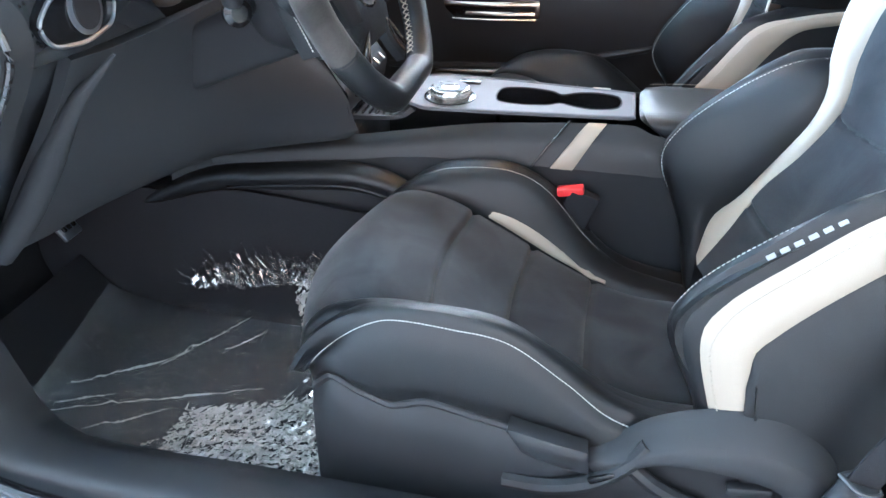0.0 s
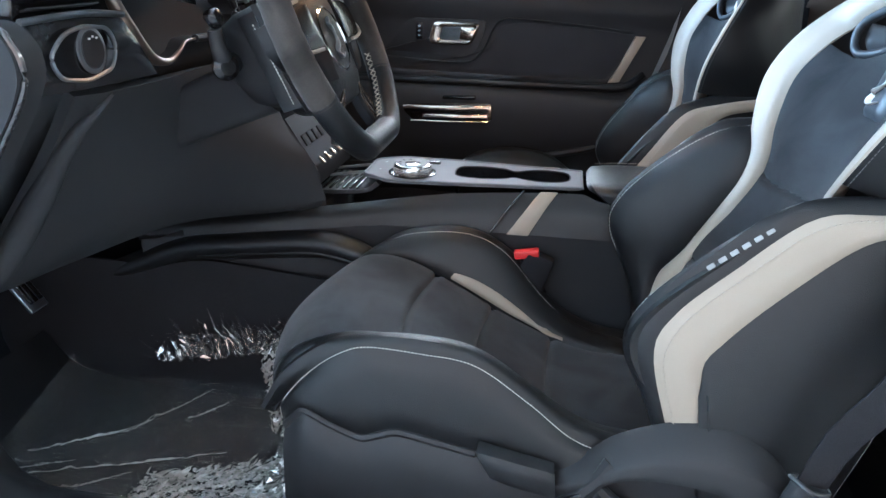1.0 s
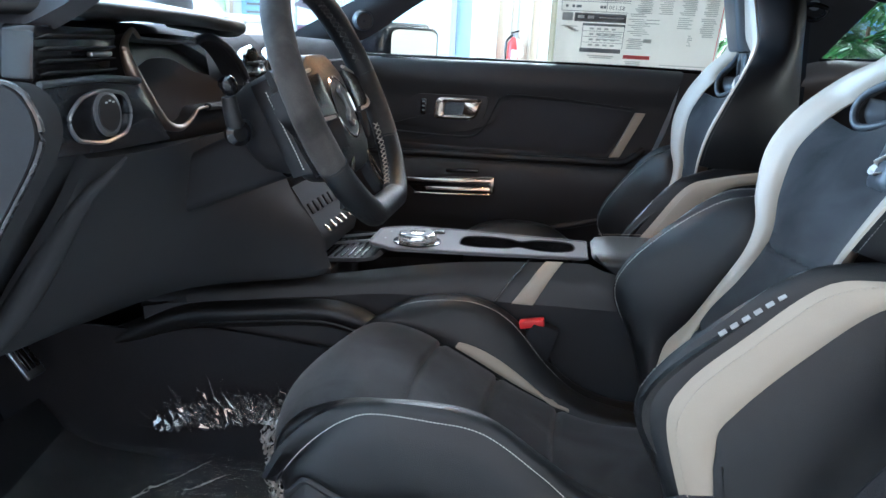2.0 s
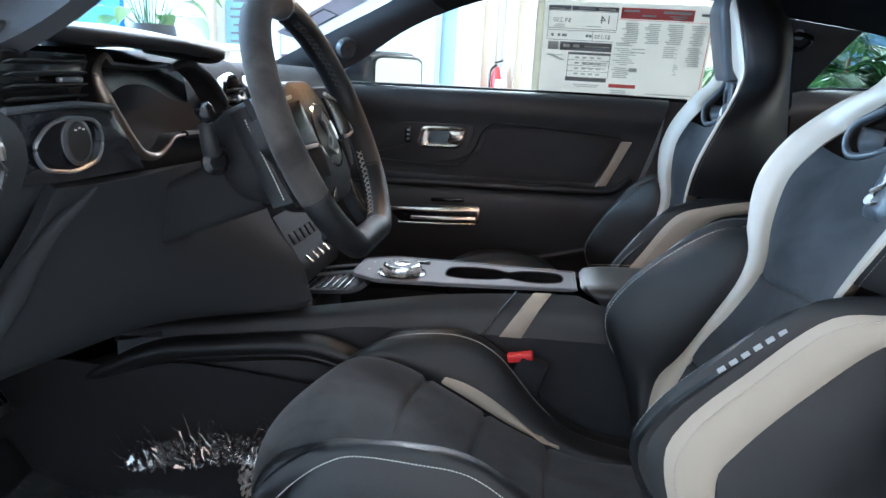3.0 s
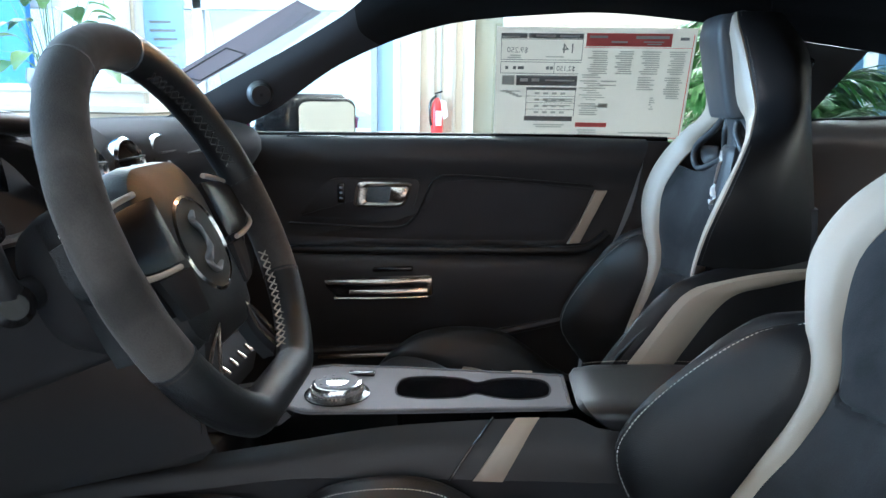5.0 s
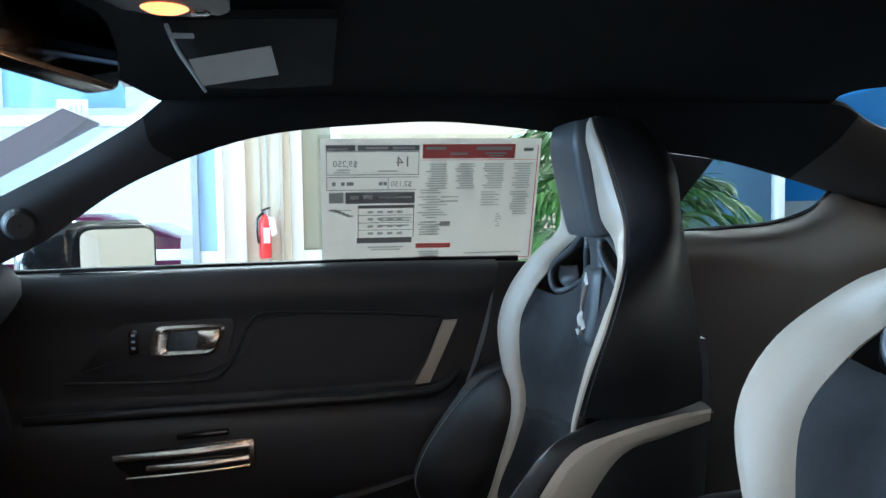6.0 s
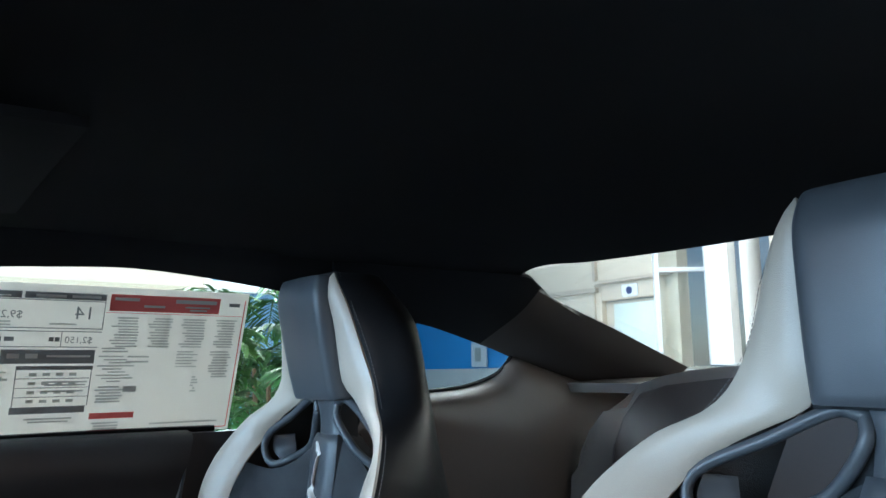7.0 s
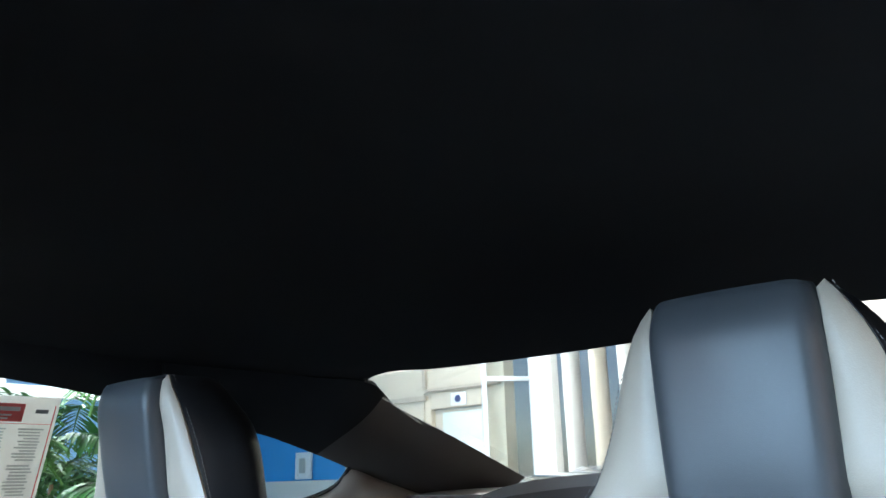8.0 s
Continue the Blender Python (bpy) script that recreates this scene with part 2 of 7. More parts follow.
SATIN = material("satin_grey_metal", (0.36, 0.38, 0.41), 0.33, metal=0.9, grain=0.1, scale=500, mottle=0.06)
CHROME = material("chrome", (0.75, 0.73, 0.70), 0.14, metal=1.0, mottle=0.05)
LINER = material("black_headliner_cloth", (0.0155, 0.0155, 0.0165), 0.95, grain=0.4, scale=1300, bump=0.3, spec=0.1)
CARPET = material("black_carpet", (0.034, 0.034, 0.037), 1.0, grain=0.6, scale=800, bump=0.8, spec=0.1)
CARBON = material("carbon_weave", (0.04, 0.04, 0.043), 0.22, grain=0.5, scale=160, coat=0.6, noise_kind="cells")
THREAD = material("white_thread", (0.60, 0.58, 0.54), 0.8)
DTHREAD = material("dark_thread", (0.11, 0.105, 0.10), 0.8)
GTHREAD = material("grey_thread", (0.035, 0.034, 0.033), 0.8)
GREY = material("slate_leather", (0.045, 0.048, 0.052), 0.40, grain=0.10, scale=1300, bump=0.06, spec=0.38, noise_kind="cells")
RED = material("red_plastic", (0.62, 0.03, 0.03), 0.35)
PAINT = material("pale_grey_paint", (0.55, 0.54, 0.56), 0.2, coat=0.8, mottle=0.03)
DARKPAINT = material("black_paint", (0.012, 0.012, 0.014), 0.15, coat=0.8)
WALL = material("white_plaster", (0.68, 0.66, 0.62), 0.8, mottle=0.05, grain=0.05, scale=60)
CREAM = material("cream_painted_wall", (0.57, 0.50, 0.395), 0.75, mottle=0.05, grain=0.05, scale=60)
ALU = material("white_aluminium", (0.72, 0.73, 0.74), 0.4, mottle=0.04)
TAUPE = material("taupe_painted_metal", (0.40, 0.35, 0.285), 0.5, mottle=0.05)
GREYALU = material("grey_aluminium", (0.30, 0.34, 0.38), 0.4, mottle=0.06)
TILE = material("pale_floor_tile", (0.55, 0.53, 0.50), 0.25, mottle=0.08, grain=0.1, scale=30)
BLUE = material("blue_panel", (0.02, 0.16, 0.50), 0.5, mottle=0.1)
PALEBLUE = material("pale_blue_poster", (0.30, 0.52, 0.80), 0.5, mottle=0.1)
GLASS = glass("clear_glass", (0.94, 0.96, 0.95), 0.8)

# ---- showroom shell ----
FLOOR_Z = -0.06
solid("ground", box(1.0, 6.0, FLOOR_Z - 0.1, 60, 60, 0.2, 0), TILE, "pale polished showroom floor", "floor", "structure", smooth=False)
solid("ceiling", box(0.5, 0.75, 4.15, 16.5, 14.2, 0.2, 0), WALL, "white showroom ceiling", "ceiling", "structure", smooth=False)


def wall_run(name, axis, at, thick, runs, z0, z1, mat, label):
    """Wall pieces between openings, in one mesh: runs of (from, to, low, high)."""
    bms = []
    for a, b, lo, hi in runs:
        if axis == "y":
            bms.append(box((a + b) / 2, at, (lo + hi) / 2, b - a, thick, hi - lo, 0))
        else:
            bms.append(box(at, (a + b) / 2, (lo + hi) / 2, thick, b - a, hi - lo, 0))
    return solid(name, join(*bms), mat, label, "wall", "structure", smooth=False)


wall_run("wall_south", "y", -6.0, 0.2, [(-7.6, -3.3, FLOOR_Z, 4.05), (3.9, 8.6, FLOOR_Z, 4.05), (-3.3, 3.9, FLOOR_Z, 0.9), (-3.3, 3.9, 2.6, 4.05)], 0, 4, WALL, "white showroom wall with a wide window")
wall_run("wall_west", "x", -7.5, 0.2, [(-5.9, -4.5, FLOOR_Z, 4.05), (4.5, 6.9, FLOOR_Z, 4.05), (-4.5, 4.5, FLOOR_Z, 0.5), (-4.5, 4.5, 3.9, 4.05)], 0, 4, WALL, "white showroom wall with a wide window")


# ---- the car's shell ----
def mirror_y(pts):
    return [(x, -y, z) for x, y, z in pts]


liner = [[(-0.035 - 0.09 * (1 - (y / 0.58) ** 2), y, 1.235 - 0.10 * (y / 0.58) ** 2 * 0.35), (0.15, y, 1.25 - 0.12 * (y / 0.58) ** 2 * 0.35), (0.5, y, 1.255 - 0.13 * (y / 0.58) ** 2 * 0.35),
          (0.85, y, 1.235 - 0.12 * (y / 0.58) ** 2 * 0.35), (1.112 + 0.035 * (y / 0.58) ** 8 - 0.034 * math.exp(-((abs(y) - 0.42) / 0.11) ** 2), y * 0.86, 1.185 + 0.005 * (y / 0.58) ** 2 + 0.003 * math.exp(-((abs(y) - 0.42) / 0.11) ** 2))] for y in (-0.58, -0.555, -0.52, -0.47, -0.4, -0.3, 0, 0.3, 0.4, 0.47, 0.52, 0.555, 0.58)]
solid("car_ceiling", patch(liner, 30, 48, 0, 0.02, (0, 0, -1)), LINER, "black cloth headliner under the car roof", "headliner", "structure")
roof = [[(-0.10, y, 1.29 - 0.05 * (y / 0.6) ** 2), (0.4, y, 1.325 - 0.07 * (y / 0.6) ** 2), (0.9, y, 1.29 - 0.06 * (y / 0.6) ** 2), (1.095 - 0.040 * math.exp(-((abs(y) - 0.42) / 0.13) ** 2), y * 0.85, 1.240 - 0.02 * (y / 0.6) ** 2)] for y in (-0.62, -0.55, -0.48, -0.42, -0.36, -0.25, 0, 0.25, 0.36, 0.42, 0.48, 0.55, 0.62)]
solid("car_roof", patch(roof, 24, 40, 0, 0.01, (0, 0, 1)), PAINT, "pale grey painted steel car roof", "car roof", "structure")

WIN = [(-0.33, 0.665, 0.925), (-0.244, 0.655, 0.969), (-0.12, 0.645, 1.053), (0.013, 0.64, 1.113), (0.15, 0.635, 1.15), (0.34, 0.63, 1.167), (0.47, 0.63, 1.17), (0.66, 0.632, 1.152), (0.76, 0.635, 1.135)]
RAIL = [(-0.52, 0.66, 0.930), (-0.461, 0.64, 0.963), (-0.33, 0.635, 1.033), (-0.205, 0.63, 1.098), (-0.10, 0.612, 1.155), (-0.05, 0.605, 1.190), (-0.028, 0.60, 1.211), (0.08, 0.58, 1.215), (0.3, 0.575, 1.213), (0.55, 0.575, 1.212), (0.78, 0.57, 1.205)]
for side, tail in ((1, "passenger"), (-1, "driver")):
    f = (lambda q: q) if side > 0 else mirror_y
    low = spline(WIN, 49)
    top = spline(RAIL, 49)
    mid = [(a[0] * 0.5 + b[0] * 0.5, (a[1] * 0.5 + b[1] * 0.5 - 0.018), a[2] * 0.5 + b[2] * 0.5) for a, b in zip(low, top)]
    cut_t = min(range(49), key=lambda k: abs(top[k][0] + 0.06))
    cut_l = min(range(49), key=lambda k: abs(low[k][0] + 0.02))
    cut_m = (cut_t + cut_l) // 2
    solid("pillar_trim_" + tail, patch([f(low[:cut_l + 1]), f(mid[:cut_m + 1]), f(top[:cut_t + 1])], 30, 9, 0.0, 0.02, (0, -side, -0.3)), PILLAR, "dark grey moulded trim along the windscreen pillar", "pillar trim", "structure")
    solid("roof_rail_" + tail, patch([f(low[cut_l:]), f(mid[cut_m:]), f(top[cut_t:])], 30, 9, 0.0, 0.02, (0, -side, -0.3)), LINER, "black cloth headliner along the roof edge", "headliner", "structure")

# rear quarter: pillar, window surround, side trim
BP_F = [(0.735, 0.69, 0.895), (0.745, 0.665, 1.0), (0.765, 0.635, 1.13)]
BP_R = [(0.885, 0.665, 0.955), (0.93, 0.655, 1.02), (0.99, 0.64, 1.10)]
CP_T = [(0.76, 0.57, 1.205), (1.0, 0.512, 1.192), (1.10, 0.470, 1.186), (1.149, 0.466, 1.178), (1.231, 0.502, 1.152), (1.311, 0.511, 1.128), (1.443, 0.510, 1.087), (1.70, 0.52, 1.006)]
CP_B = [(0.765, 0.635, 1.13), (0.99, 0.64, 1.10), (1.1, 0.645, 1.075), (1.245, 0.65, 1.033), (1.40, 0.65, 0.97), (1.62, 0.64, 0.93)]
Q_T = [(0.72, 0.69, 0.895), (0.885, 0.665, 0.955), (1.0, 0.655, 0.962), (1.11, 0.65, 0.970), (1.2, 0.65, 0.995), (1.245, 0.65, 1.033), (1.32, 0.651, 1.012), (1.45, 0.65, 0.975), (1.62, 0.645, 0.94)]
Q_M = [(0.72, 0.655, 0.86), (0.885, 0.612, 0.915), (1.0, 0.592, 0.922), (1.11, 0.584, 0.928), (1.2, 0.582, 0.945), (1.26, 0.585, 0.965), (1.34, 0.588, 0.965), (1.45, 0.59, 0.95), (1.62, 0.60, 0.92)]
Q_L = [(0.72, 0.665, 0.74), (0.885, 0.64, 0.78), (1.0, 0.60, 0.80), (1.11, 0.57, 0.80), (1.22, 0.55, 0.80), (1.28, 0.55, 0.82), (1.42, 0.55, 0.84), (1.62, 0.55, 0.85)]
Q_B = [(0.72, 0.67, 0.2), (0.885, 0.66, 0.2), (1.0, 0.60, 0.2), (1.11, 0.58, 0.2), (1.22, 0.55, 0.2), (1.28, 0.55, 0.2), (1.45, 0.55, 0.2), (1.62, 0.55, 0.2)]
for side, tail in ((1, "passenger"), (-1, "driver")):
    f = (lambda q: q) if side > 0 else mirror_y
    if side > 0:
        solid("middle_pillar_" + tail, patch([f(BP_F), f(BP_R)], 14, 6, 0.004, 0.02, (0, -side, 0)), TRIM, "black plastic trim on the middle pillar", "pillar trim", "structure")
    ct, cb = spline(CP_T, 21), spline(CP_B, 21)
    cm = [(a[0] * 0.5 + b[0] * 0.5, a[1] * 0.45 + b[1] * 0.55 - 0.042, a[2] * 0.5 + b[2] * 0.5 + 0.006) for a, b in zip(ct, cb)]
    solid("roof_side_" + tail, patch([f(q[:10]) for q in (ct, cm, cb)], 24, 9, 0.0, 0.015, (0, -side, -0.2)), LINER, "black cloth headliner folded down to the window", "headliner", "structure")
    solid("rear_pillar_" + tail, patch([f(q[9:]) for q in (ct, cm, cb)], 30, 9, 0.0, 0.012, (0, -side, -0.2)), PILLARTRIM, "black moulded trim on the sloping rear pillar", "pillar trim", "structure")
    solid("quarter_trim_" + tail, patch([f(Q_T), f([(a[0], a[1] * 0.62 + b[1] * 0.38 - 0.004, a[2] * 0.70 + b[2] * 0.30 + 0.006) for a, b in zip(spline(Q_T, 24), spline(Q_M, 24))]), f(Q_M), f(Q_L), f(Q_B)], 40, 40, 0.0, 0.015, (0, -side, 0)), SIDETRIM, "black moulded rear side trim with a rounded ledge", "side trim", "structure")

# floor pan, sills, bulkhead, outer skin
solid("car_floor", box(0.35, 0.0, 0.10, 2.3, 1.42, 0.06, 0.005), CARPET, "black carpeted car floor", "floor", "structure")
solid("footwell_wall", patch([[(-0.72, y, 0.09), (-0.80, y, 0.22), (-0.82, y, 0.5), (-0.80, y, 0.92)] for y in (-0.74, 0, 0.74)], 20, 10, 0, 0.02, (1, 0, 0)), CARPET, "black carpeted footwell bulkhead", "bulkhead", "structure")


# ---- seats ----
def make_seat(name, cy, out, dx, dz, px, pz, lean, label):
    """A sport seat. v is metres outboard of its middle; the backrest frame is (v, p forward, w up along it)."""
    s, c = math.sin(radians(lean)), math.cos(radians(lean))

    def back(q):
        v, p, w = q
        return (px + w * s - p * c, cy + out * v, pz + w * c + p * s)

    def B(pts, side=1):
        return [back((v * side, p, w)) for v, p, w in pts]

    def C(pts, side=1):
        return [(x + dx, cy + out * v * side, z + dz) for x, v, z in pts]

    seat = thing(name, (0.2 + dx, cy, 0.09), label, "car seat", "front seats")
    fwd = (-c, 0, s)
    S = [(0.1372, 0.0581, 0.0474), (0.1406, 0.0493, 0.1247), (0.1402, 0.0457, 0.2027), (0.1354, 0.0291, 0.2749), (0.1434, 0.0179, 0.3506), (0.1688, 0.0309, 0.4148), (0.1896, 0.0342, 0.4856), (0.1815, 0.0190, 0.5450), (0.1705, -0.002, 0.5850), (0.1420, -0.007, 0.6125), (0.1087, -0.010, 0.6320), (0.0760, -0.012, 0.6500), (0.0655, 0.0, 0.6640), (0.067, 0.0109, 0.6815), (0.0689, 0.0321, 0.7451), (0.0697, 0.0475, 0.7800), (0.0680, 0.0490, 0.8080)]
    T = [(0.1683, 0.0584, 0.0488), (0.1828, 0.0674, 0.1145), (0.1749, 0.0492, 0.1751), (0.1665, 0.0399, 0.2554), (0.16, 0.037, 0.317), (0.1718, 0.041, 0.3601), (0.1978, 0.0546, 0.3964), (0.2405, 0.0626, 0.4672), (0.244, 0.0488, 0.5393), (0.2036, 0.0224, 0.6077), (0.1592, 0.0058, 0.6406), (0.137, 0.0017, 0.6706), (0.1178, 0.0126, 0.7129), (0.0996, 0.0324, 0.7688), (0.0840, 0.0432, 0.7990), (0.0720, 0.0450, 0.8160)]
    TL = [(0.152, 0.03, -0.03)] + [(v, p - 0.002, w) for v, p, w in T[:6]] + [(0.190, 0.048, 0.390)]
    K = [(0.205, 0.03, -0.03), (0.215, 0.089, 0.06), (0.222, 0.171, 0.14), (0.222, 0.180, 0.198), (0.222, 0.146, 0.281), (0.218, 0.096, 0.357), (0.206, 0.052, 0.393)]
    KC = K + [(0.206, 0.0, 0.418), (0.200, -0.06, 0.440), (0.190, -0.12, 0.452)]
    O = [(0.236, 0.0111, -0.031), (0.24, 0.0686, 0.0571), (0.2426, 0.1414, 0.1554), (0.2402, 0.1456, 0.2102), (0.2381, 0.1136, 0.2871), (0.2385, 0.0713, 0.3717), (0.2331, 0.0152, 0.4024), (0.2261, -0.0615, 0.4296), (0.212, -0.1237, 0.4422)]
    OW = O[1:]
    Q = [(0.2421, 0.0238, 0.0736), (0.245, 0.0839, 0.1602), (0.244, 0.0816, 0.2071), (0.2415, 0.048, 0.2949), (0.2399, 0.0042, 0.3767), (0.232, -0.0595, 0.4063), (0.216, -0.1218, 0.4272)]
    QB = [(0.246, 0.025, 0.03), (0.250, 0.0, 0.0), (0.250, -0.03, -0.02), (0.248, -0.06, -0.02), (0.242, -0.09, -0.02), (0.235, -0.12, -0.02), (0.222, -0.15, -0.02)]
    E = [(0.202, -0.125, 0.43), (0.192, -0.115, 0.50), (0.158, -0.100, 0.60), (0.130, -0.088, 0.68), (0.108, -0.072, 0.765), (0.066, -0.030, 0.826)]
    TU = [(v + 0.0012, p - 0.003, w) for v, p, w in spline(T, 48) if w > 0.405]
    UM = [(0.222, -0.04, 0.42), (0.236, -0.03, 0.50), (0.206, -0.045, 0.60), (0.164, -0.055, 0.675), (0.133, -0.040, 0.748), (0.080, 0.0, 0.822)]

    top_s = S[:7] + [(0.182, 0.018, 0.545)]
    base = part("backrest", patch([B(top_s, -1), B([(-0.114, 0.038, 0.04), (-0.108, 0.012, 0.22), (-0.140, 0.016, 0.42), (-0.150, -0.016, 0.540)]), B([(-0.085, 0.026, 0.035), (-0.085, -0.004, 0.22), (-0.095, -0.006, 0.42), (-0.098, -0.030, 0.562)]), [back((0, 0.020, 0.03)), back((0, -0.014, 0.22)), back((0, -0.026, 0.42)), back((0, -0.030, 0.61))], B([(0.085, 0.026, 0.035), (0.085, -0.004, 0.22), (0.095, -0.006, 0.42), (0.098, -0.030, 0.562)]), B([(0.114, 0.038, 0.04), (0.108, 0.012, 0.22), (0.140, 0.016, 0.42), (0.150, -0.016, 0.540)]), B(top_s)], 150, 22, 0.006, 0.03, fwd, 10, ((0.24, 0.245), (0.545, 0.595)), 0.009, 0.008), SUEDE, seat, "charcoal suede backrest centre with cross seams")
    for sd in (1, -1):
        part("stripe", patch([B(S, sd), B(T, sd)], 60, 7, 0.007, 0.003, fwd, 4), WHITE, seat, "ivory leather stripe round the shoulder")
        part("wing", patch([B(TL, sd), B(K, sd)], 34, 9, 0.010, 0.02, (-0.6 * c, -out * sd * 0.8, 0.2), 4), LEATHER, seat, "black leather side bolster")
        cap = part("bolster_cap", patch([B(KC, sd), [back(((a[0] + b[0]) / 2 * sd, (a[1] + b[1]) / 2 + 0.012, (a[2] + b[2]) / 2 + 0.006)) for a, b in zip(KC, (O + [O[-1]])[:len(KC)])], B(O, sd)], 44, 8, 0.002, 0.012, (-c, out * sd * 0.2, 0.5), 4), LEATHER, seat)
        part("stitching", stitches(B([(v - 0.005, p - 0.002, w + 0.001) for v, p, w in K], sd), 90, (0.003, 0.0010, 0.0008)), THREAD, cap, "white thread")
        ss = part("side_stripe", patch([B(OW, sd), B(Q, sd)], 40, 7, 0.006, 0.012, (0, out * sd, 0), 4), WHITE, seat, "ivory leather panel wrapping the bolster side")
        part("stitching", stitches([back(((a[0] * 0.8 + b[0] * 0.2 + 0.0055) * sd, a[1] * 0.8 + b[1] * 0.2, a[2] * 0.8 + b[2] * 0.2)) for a, b in zip(spline(OW, 14), spline(Q, 14))], 80, (0.003, 0.0013, 0.0012)), TAN, ss, "tan stitching")
        part("side_panel", patch([B(Q, sd), B(QB, sd)], 30, 9, 0.006, 0.012, (0, out * sd, 0), 6), LEATHER, seat)
        part("shoulder_side", patch([B(TU, sd), B(UM, sd), B(E, sd)], 40, 12, 0.003, 0.012, (0, out * sd, 0), 8), LEATHER, seat)
        part("stitching", stitches([back(((a[0] * 0.95 + b[0] * 0.05 + 0.003) * sd, a[1] * 0.95 + b[1] * 0.05, a[2] * 0.95 + b[2] * 0.05)) for a, b in zip(spline(TU, 8), spline(UM, 8))], 90, (0.004, 0.0008, 0.0007)), DTHREAD, seat, "dark thread")
    part("back_shell", patch([B([(0.222, -0.15, -0.02), (0.215, -0.14, 0.2), (0.208, -0.125, 0.43), (0.194, -0.112, 0.53)], -1), [back((0, -0.19, -0.02)), back((0, -0.18, 0.25)), back((0, -0.16, 0.53))], B([(0.222, -0.15, -0.02), (0.215, -0.14, 0.2), (0.208, -0.125, 0.43), (0.194, -0.112, 0.53)])], 24, 12, 0, 0.012, (c, 0, 0)), GREY, seat, "dark grey moulded back shell")
    # head restraint
    head = part("headrest", patch([B([(-0.067, -0.004, 0.648), (-0.068, 0.014, 0.69), (-0.069, 0.036, 0.75), (-0.069, 0.046, 0.785), (-0.064, 0.046, 0.814)]),
                                   B([(0.0, -0.004, 0.648), (0, 0.016, 0.69), (0, 0.040, 0.75), (0, 0.050, 0.783), (0, 0.046, 0.813)]),
                                   B([(0.067, -0.004, 0.648), (0.068, 0.014, 0.69), (0.069, 0.036, 0.75), (0.069, 0.046, 0.785), (0.064, 0.046, 0.814)])], 40, 26, 0.017, 0.02, fwd, 14), GREY, seat, "padded slate leather head restraint")
    rings = []
    for v, p0, p1, w in ((0.128, -0.085, -0.02, 0.665), (0.112, -0.085, -0.006, 0.70), (0.092, -0.070, 0.012, 0.76), (0.074, -0.040, 0.026, 0.805), (0.062, -0.018, 0.034, 0.818), (0.05, -0.004, 0.032, 0.8225)):
        rings.append([back((a * v, (p0 + p1) / 2 + b * (p1 - p0) / 2, w)) for a, b in rounded([(-1, -1), (1, -1), (1, 1), (-1, 1)], 0.45)])
    part("headrest_shell", loft(rings), LEATHER, head)
    part("bridge", patch([B([(-0.030, -0.026, 0.575), (-0.026, -0.020, 0.62), (-0.029, -0.008, 0.656)]), B([(0.030, -0.026, 0.575), (0.026, -0.020, 0.62), (0.029, -0.008, 0.656)])], 12, 10, 0.007, 0.03, fwd, 4), GREY, seat, "slate leather neck between the belt openings")
    for sd in (1, -1):
        hole = [(0.030, -0.012, 0.645), (0.0546, -0.0122, 0.6495), (0.1087, -0.0143, 0.6238), (0.164, -0.006, 0.5926), (0.173, -0.006, 0.5660), (0.1540, -0.016, 0.5470), (0.1147, -0.0340, 0.5640), (0.0637, -0.0298, 0.5850), (0.031, -0.014, 0.622)]
        ho = part("opening_frame", tube(B(hole, sd), 0.0060, True, 110, 10), GREY, seat, "smooth slate bezel round the belt opening")
        mid_hole = Vector((0.105, -0.026, 0.598))
        rim_in, rim_out = [[back(((mid_hole.x + (v - mid_hole.x) * f) * sd, p - drop, mid_hole.z + (w - mid_hole.z) * f)) for v, p, w in hole + hole[:1]] for f, drop in ((1.0, 0.003), (1.30, 0.012))]
        part("opening_flange", patch([rim_in, rim_out], 60, 4, 0, 0.003, fwd), SUEDE, ho, "charcoal suede behind the bezel")
        part("opening_lining", patch([B([(0.166, -0.014, 0.590), (0.171, -0.020, 0.567), (0.150, -0.030, 0.551)], sd), B([(0.150, -0.042, 0.596), (0.146, -0.046, 0.574), (0.136, -0.046, 0.560)], sd)], 14, 8, 0.002, 0.006, (-0.5, 0, 0.5), 4), GREY, ho)
    badge = part("badge_pad", patch([B([(-0.030, -0.020, 0.478), (-0.034, -0.020, 0.53), (-0.034, -0.018, 0.58), (-0.030, -0.018, 0.602)]), B([(0.030, -0.020, 0.478), (0.034, -0.020, 0.53), (0.034, -0.018, 0.58), (0.030, -0.018, 0.602)])], 20, 10, 0.010, 0.016, fwd, 5), GREY, seat, "slate leather badge pad")
    swirl = [(0.014, -0.009, 0.500), (-0.006, -0.009, 0.495), (-0.010, -0.009, 0.510), (0.004, -0.009, 0.522), (0.002, -0.008, 0.550), (-0.004, -0.008, 0.575), (0.006, -0.009, 0.590)]
    part("emblem", tube(B(swirl), [0.003, 0.006, 0.0085, 0.005, 0.0048, 0.006, 0.003], n=40, sides=10, flat=0.3), THREAD, badge, "pale embroidered shape")

    # cushion
    mid = [(-0.100, 0, 0.345), (-0.112, 0, 0.385), (-0.095, 0, 0.435), (-0.045, 0, 0.475), (0.03, 0, 0.472), (0.13, 0, 0.440), (0.25, 0, 0.392), (0.36, 0, 0.365), (0.48, 0, 0.372)]
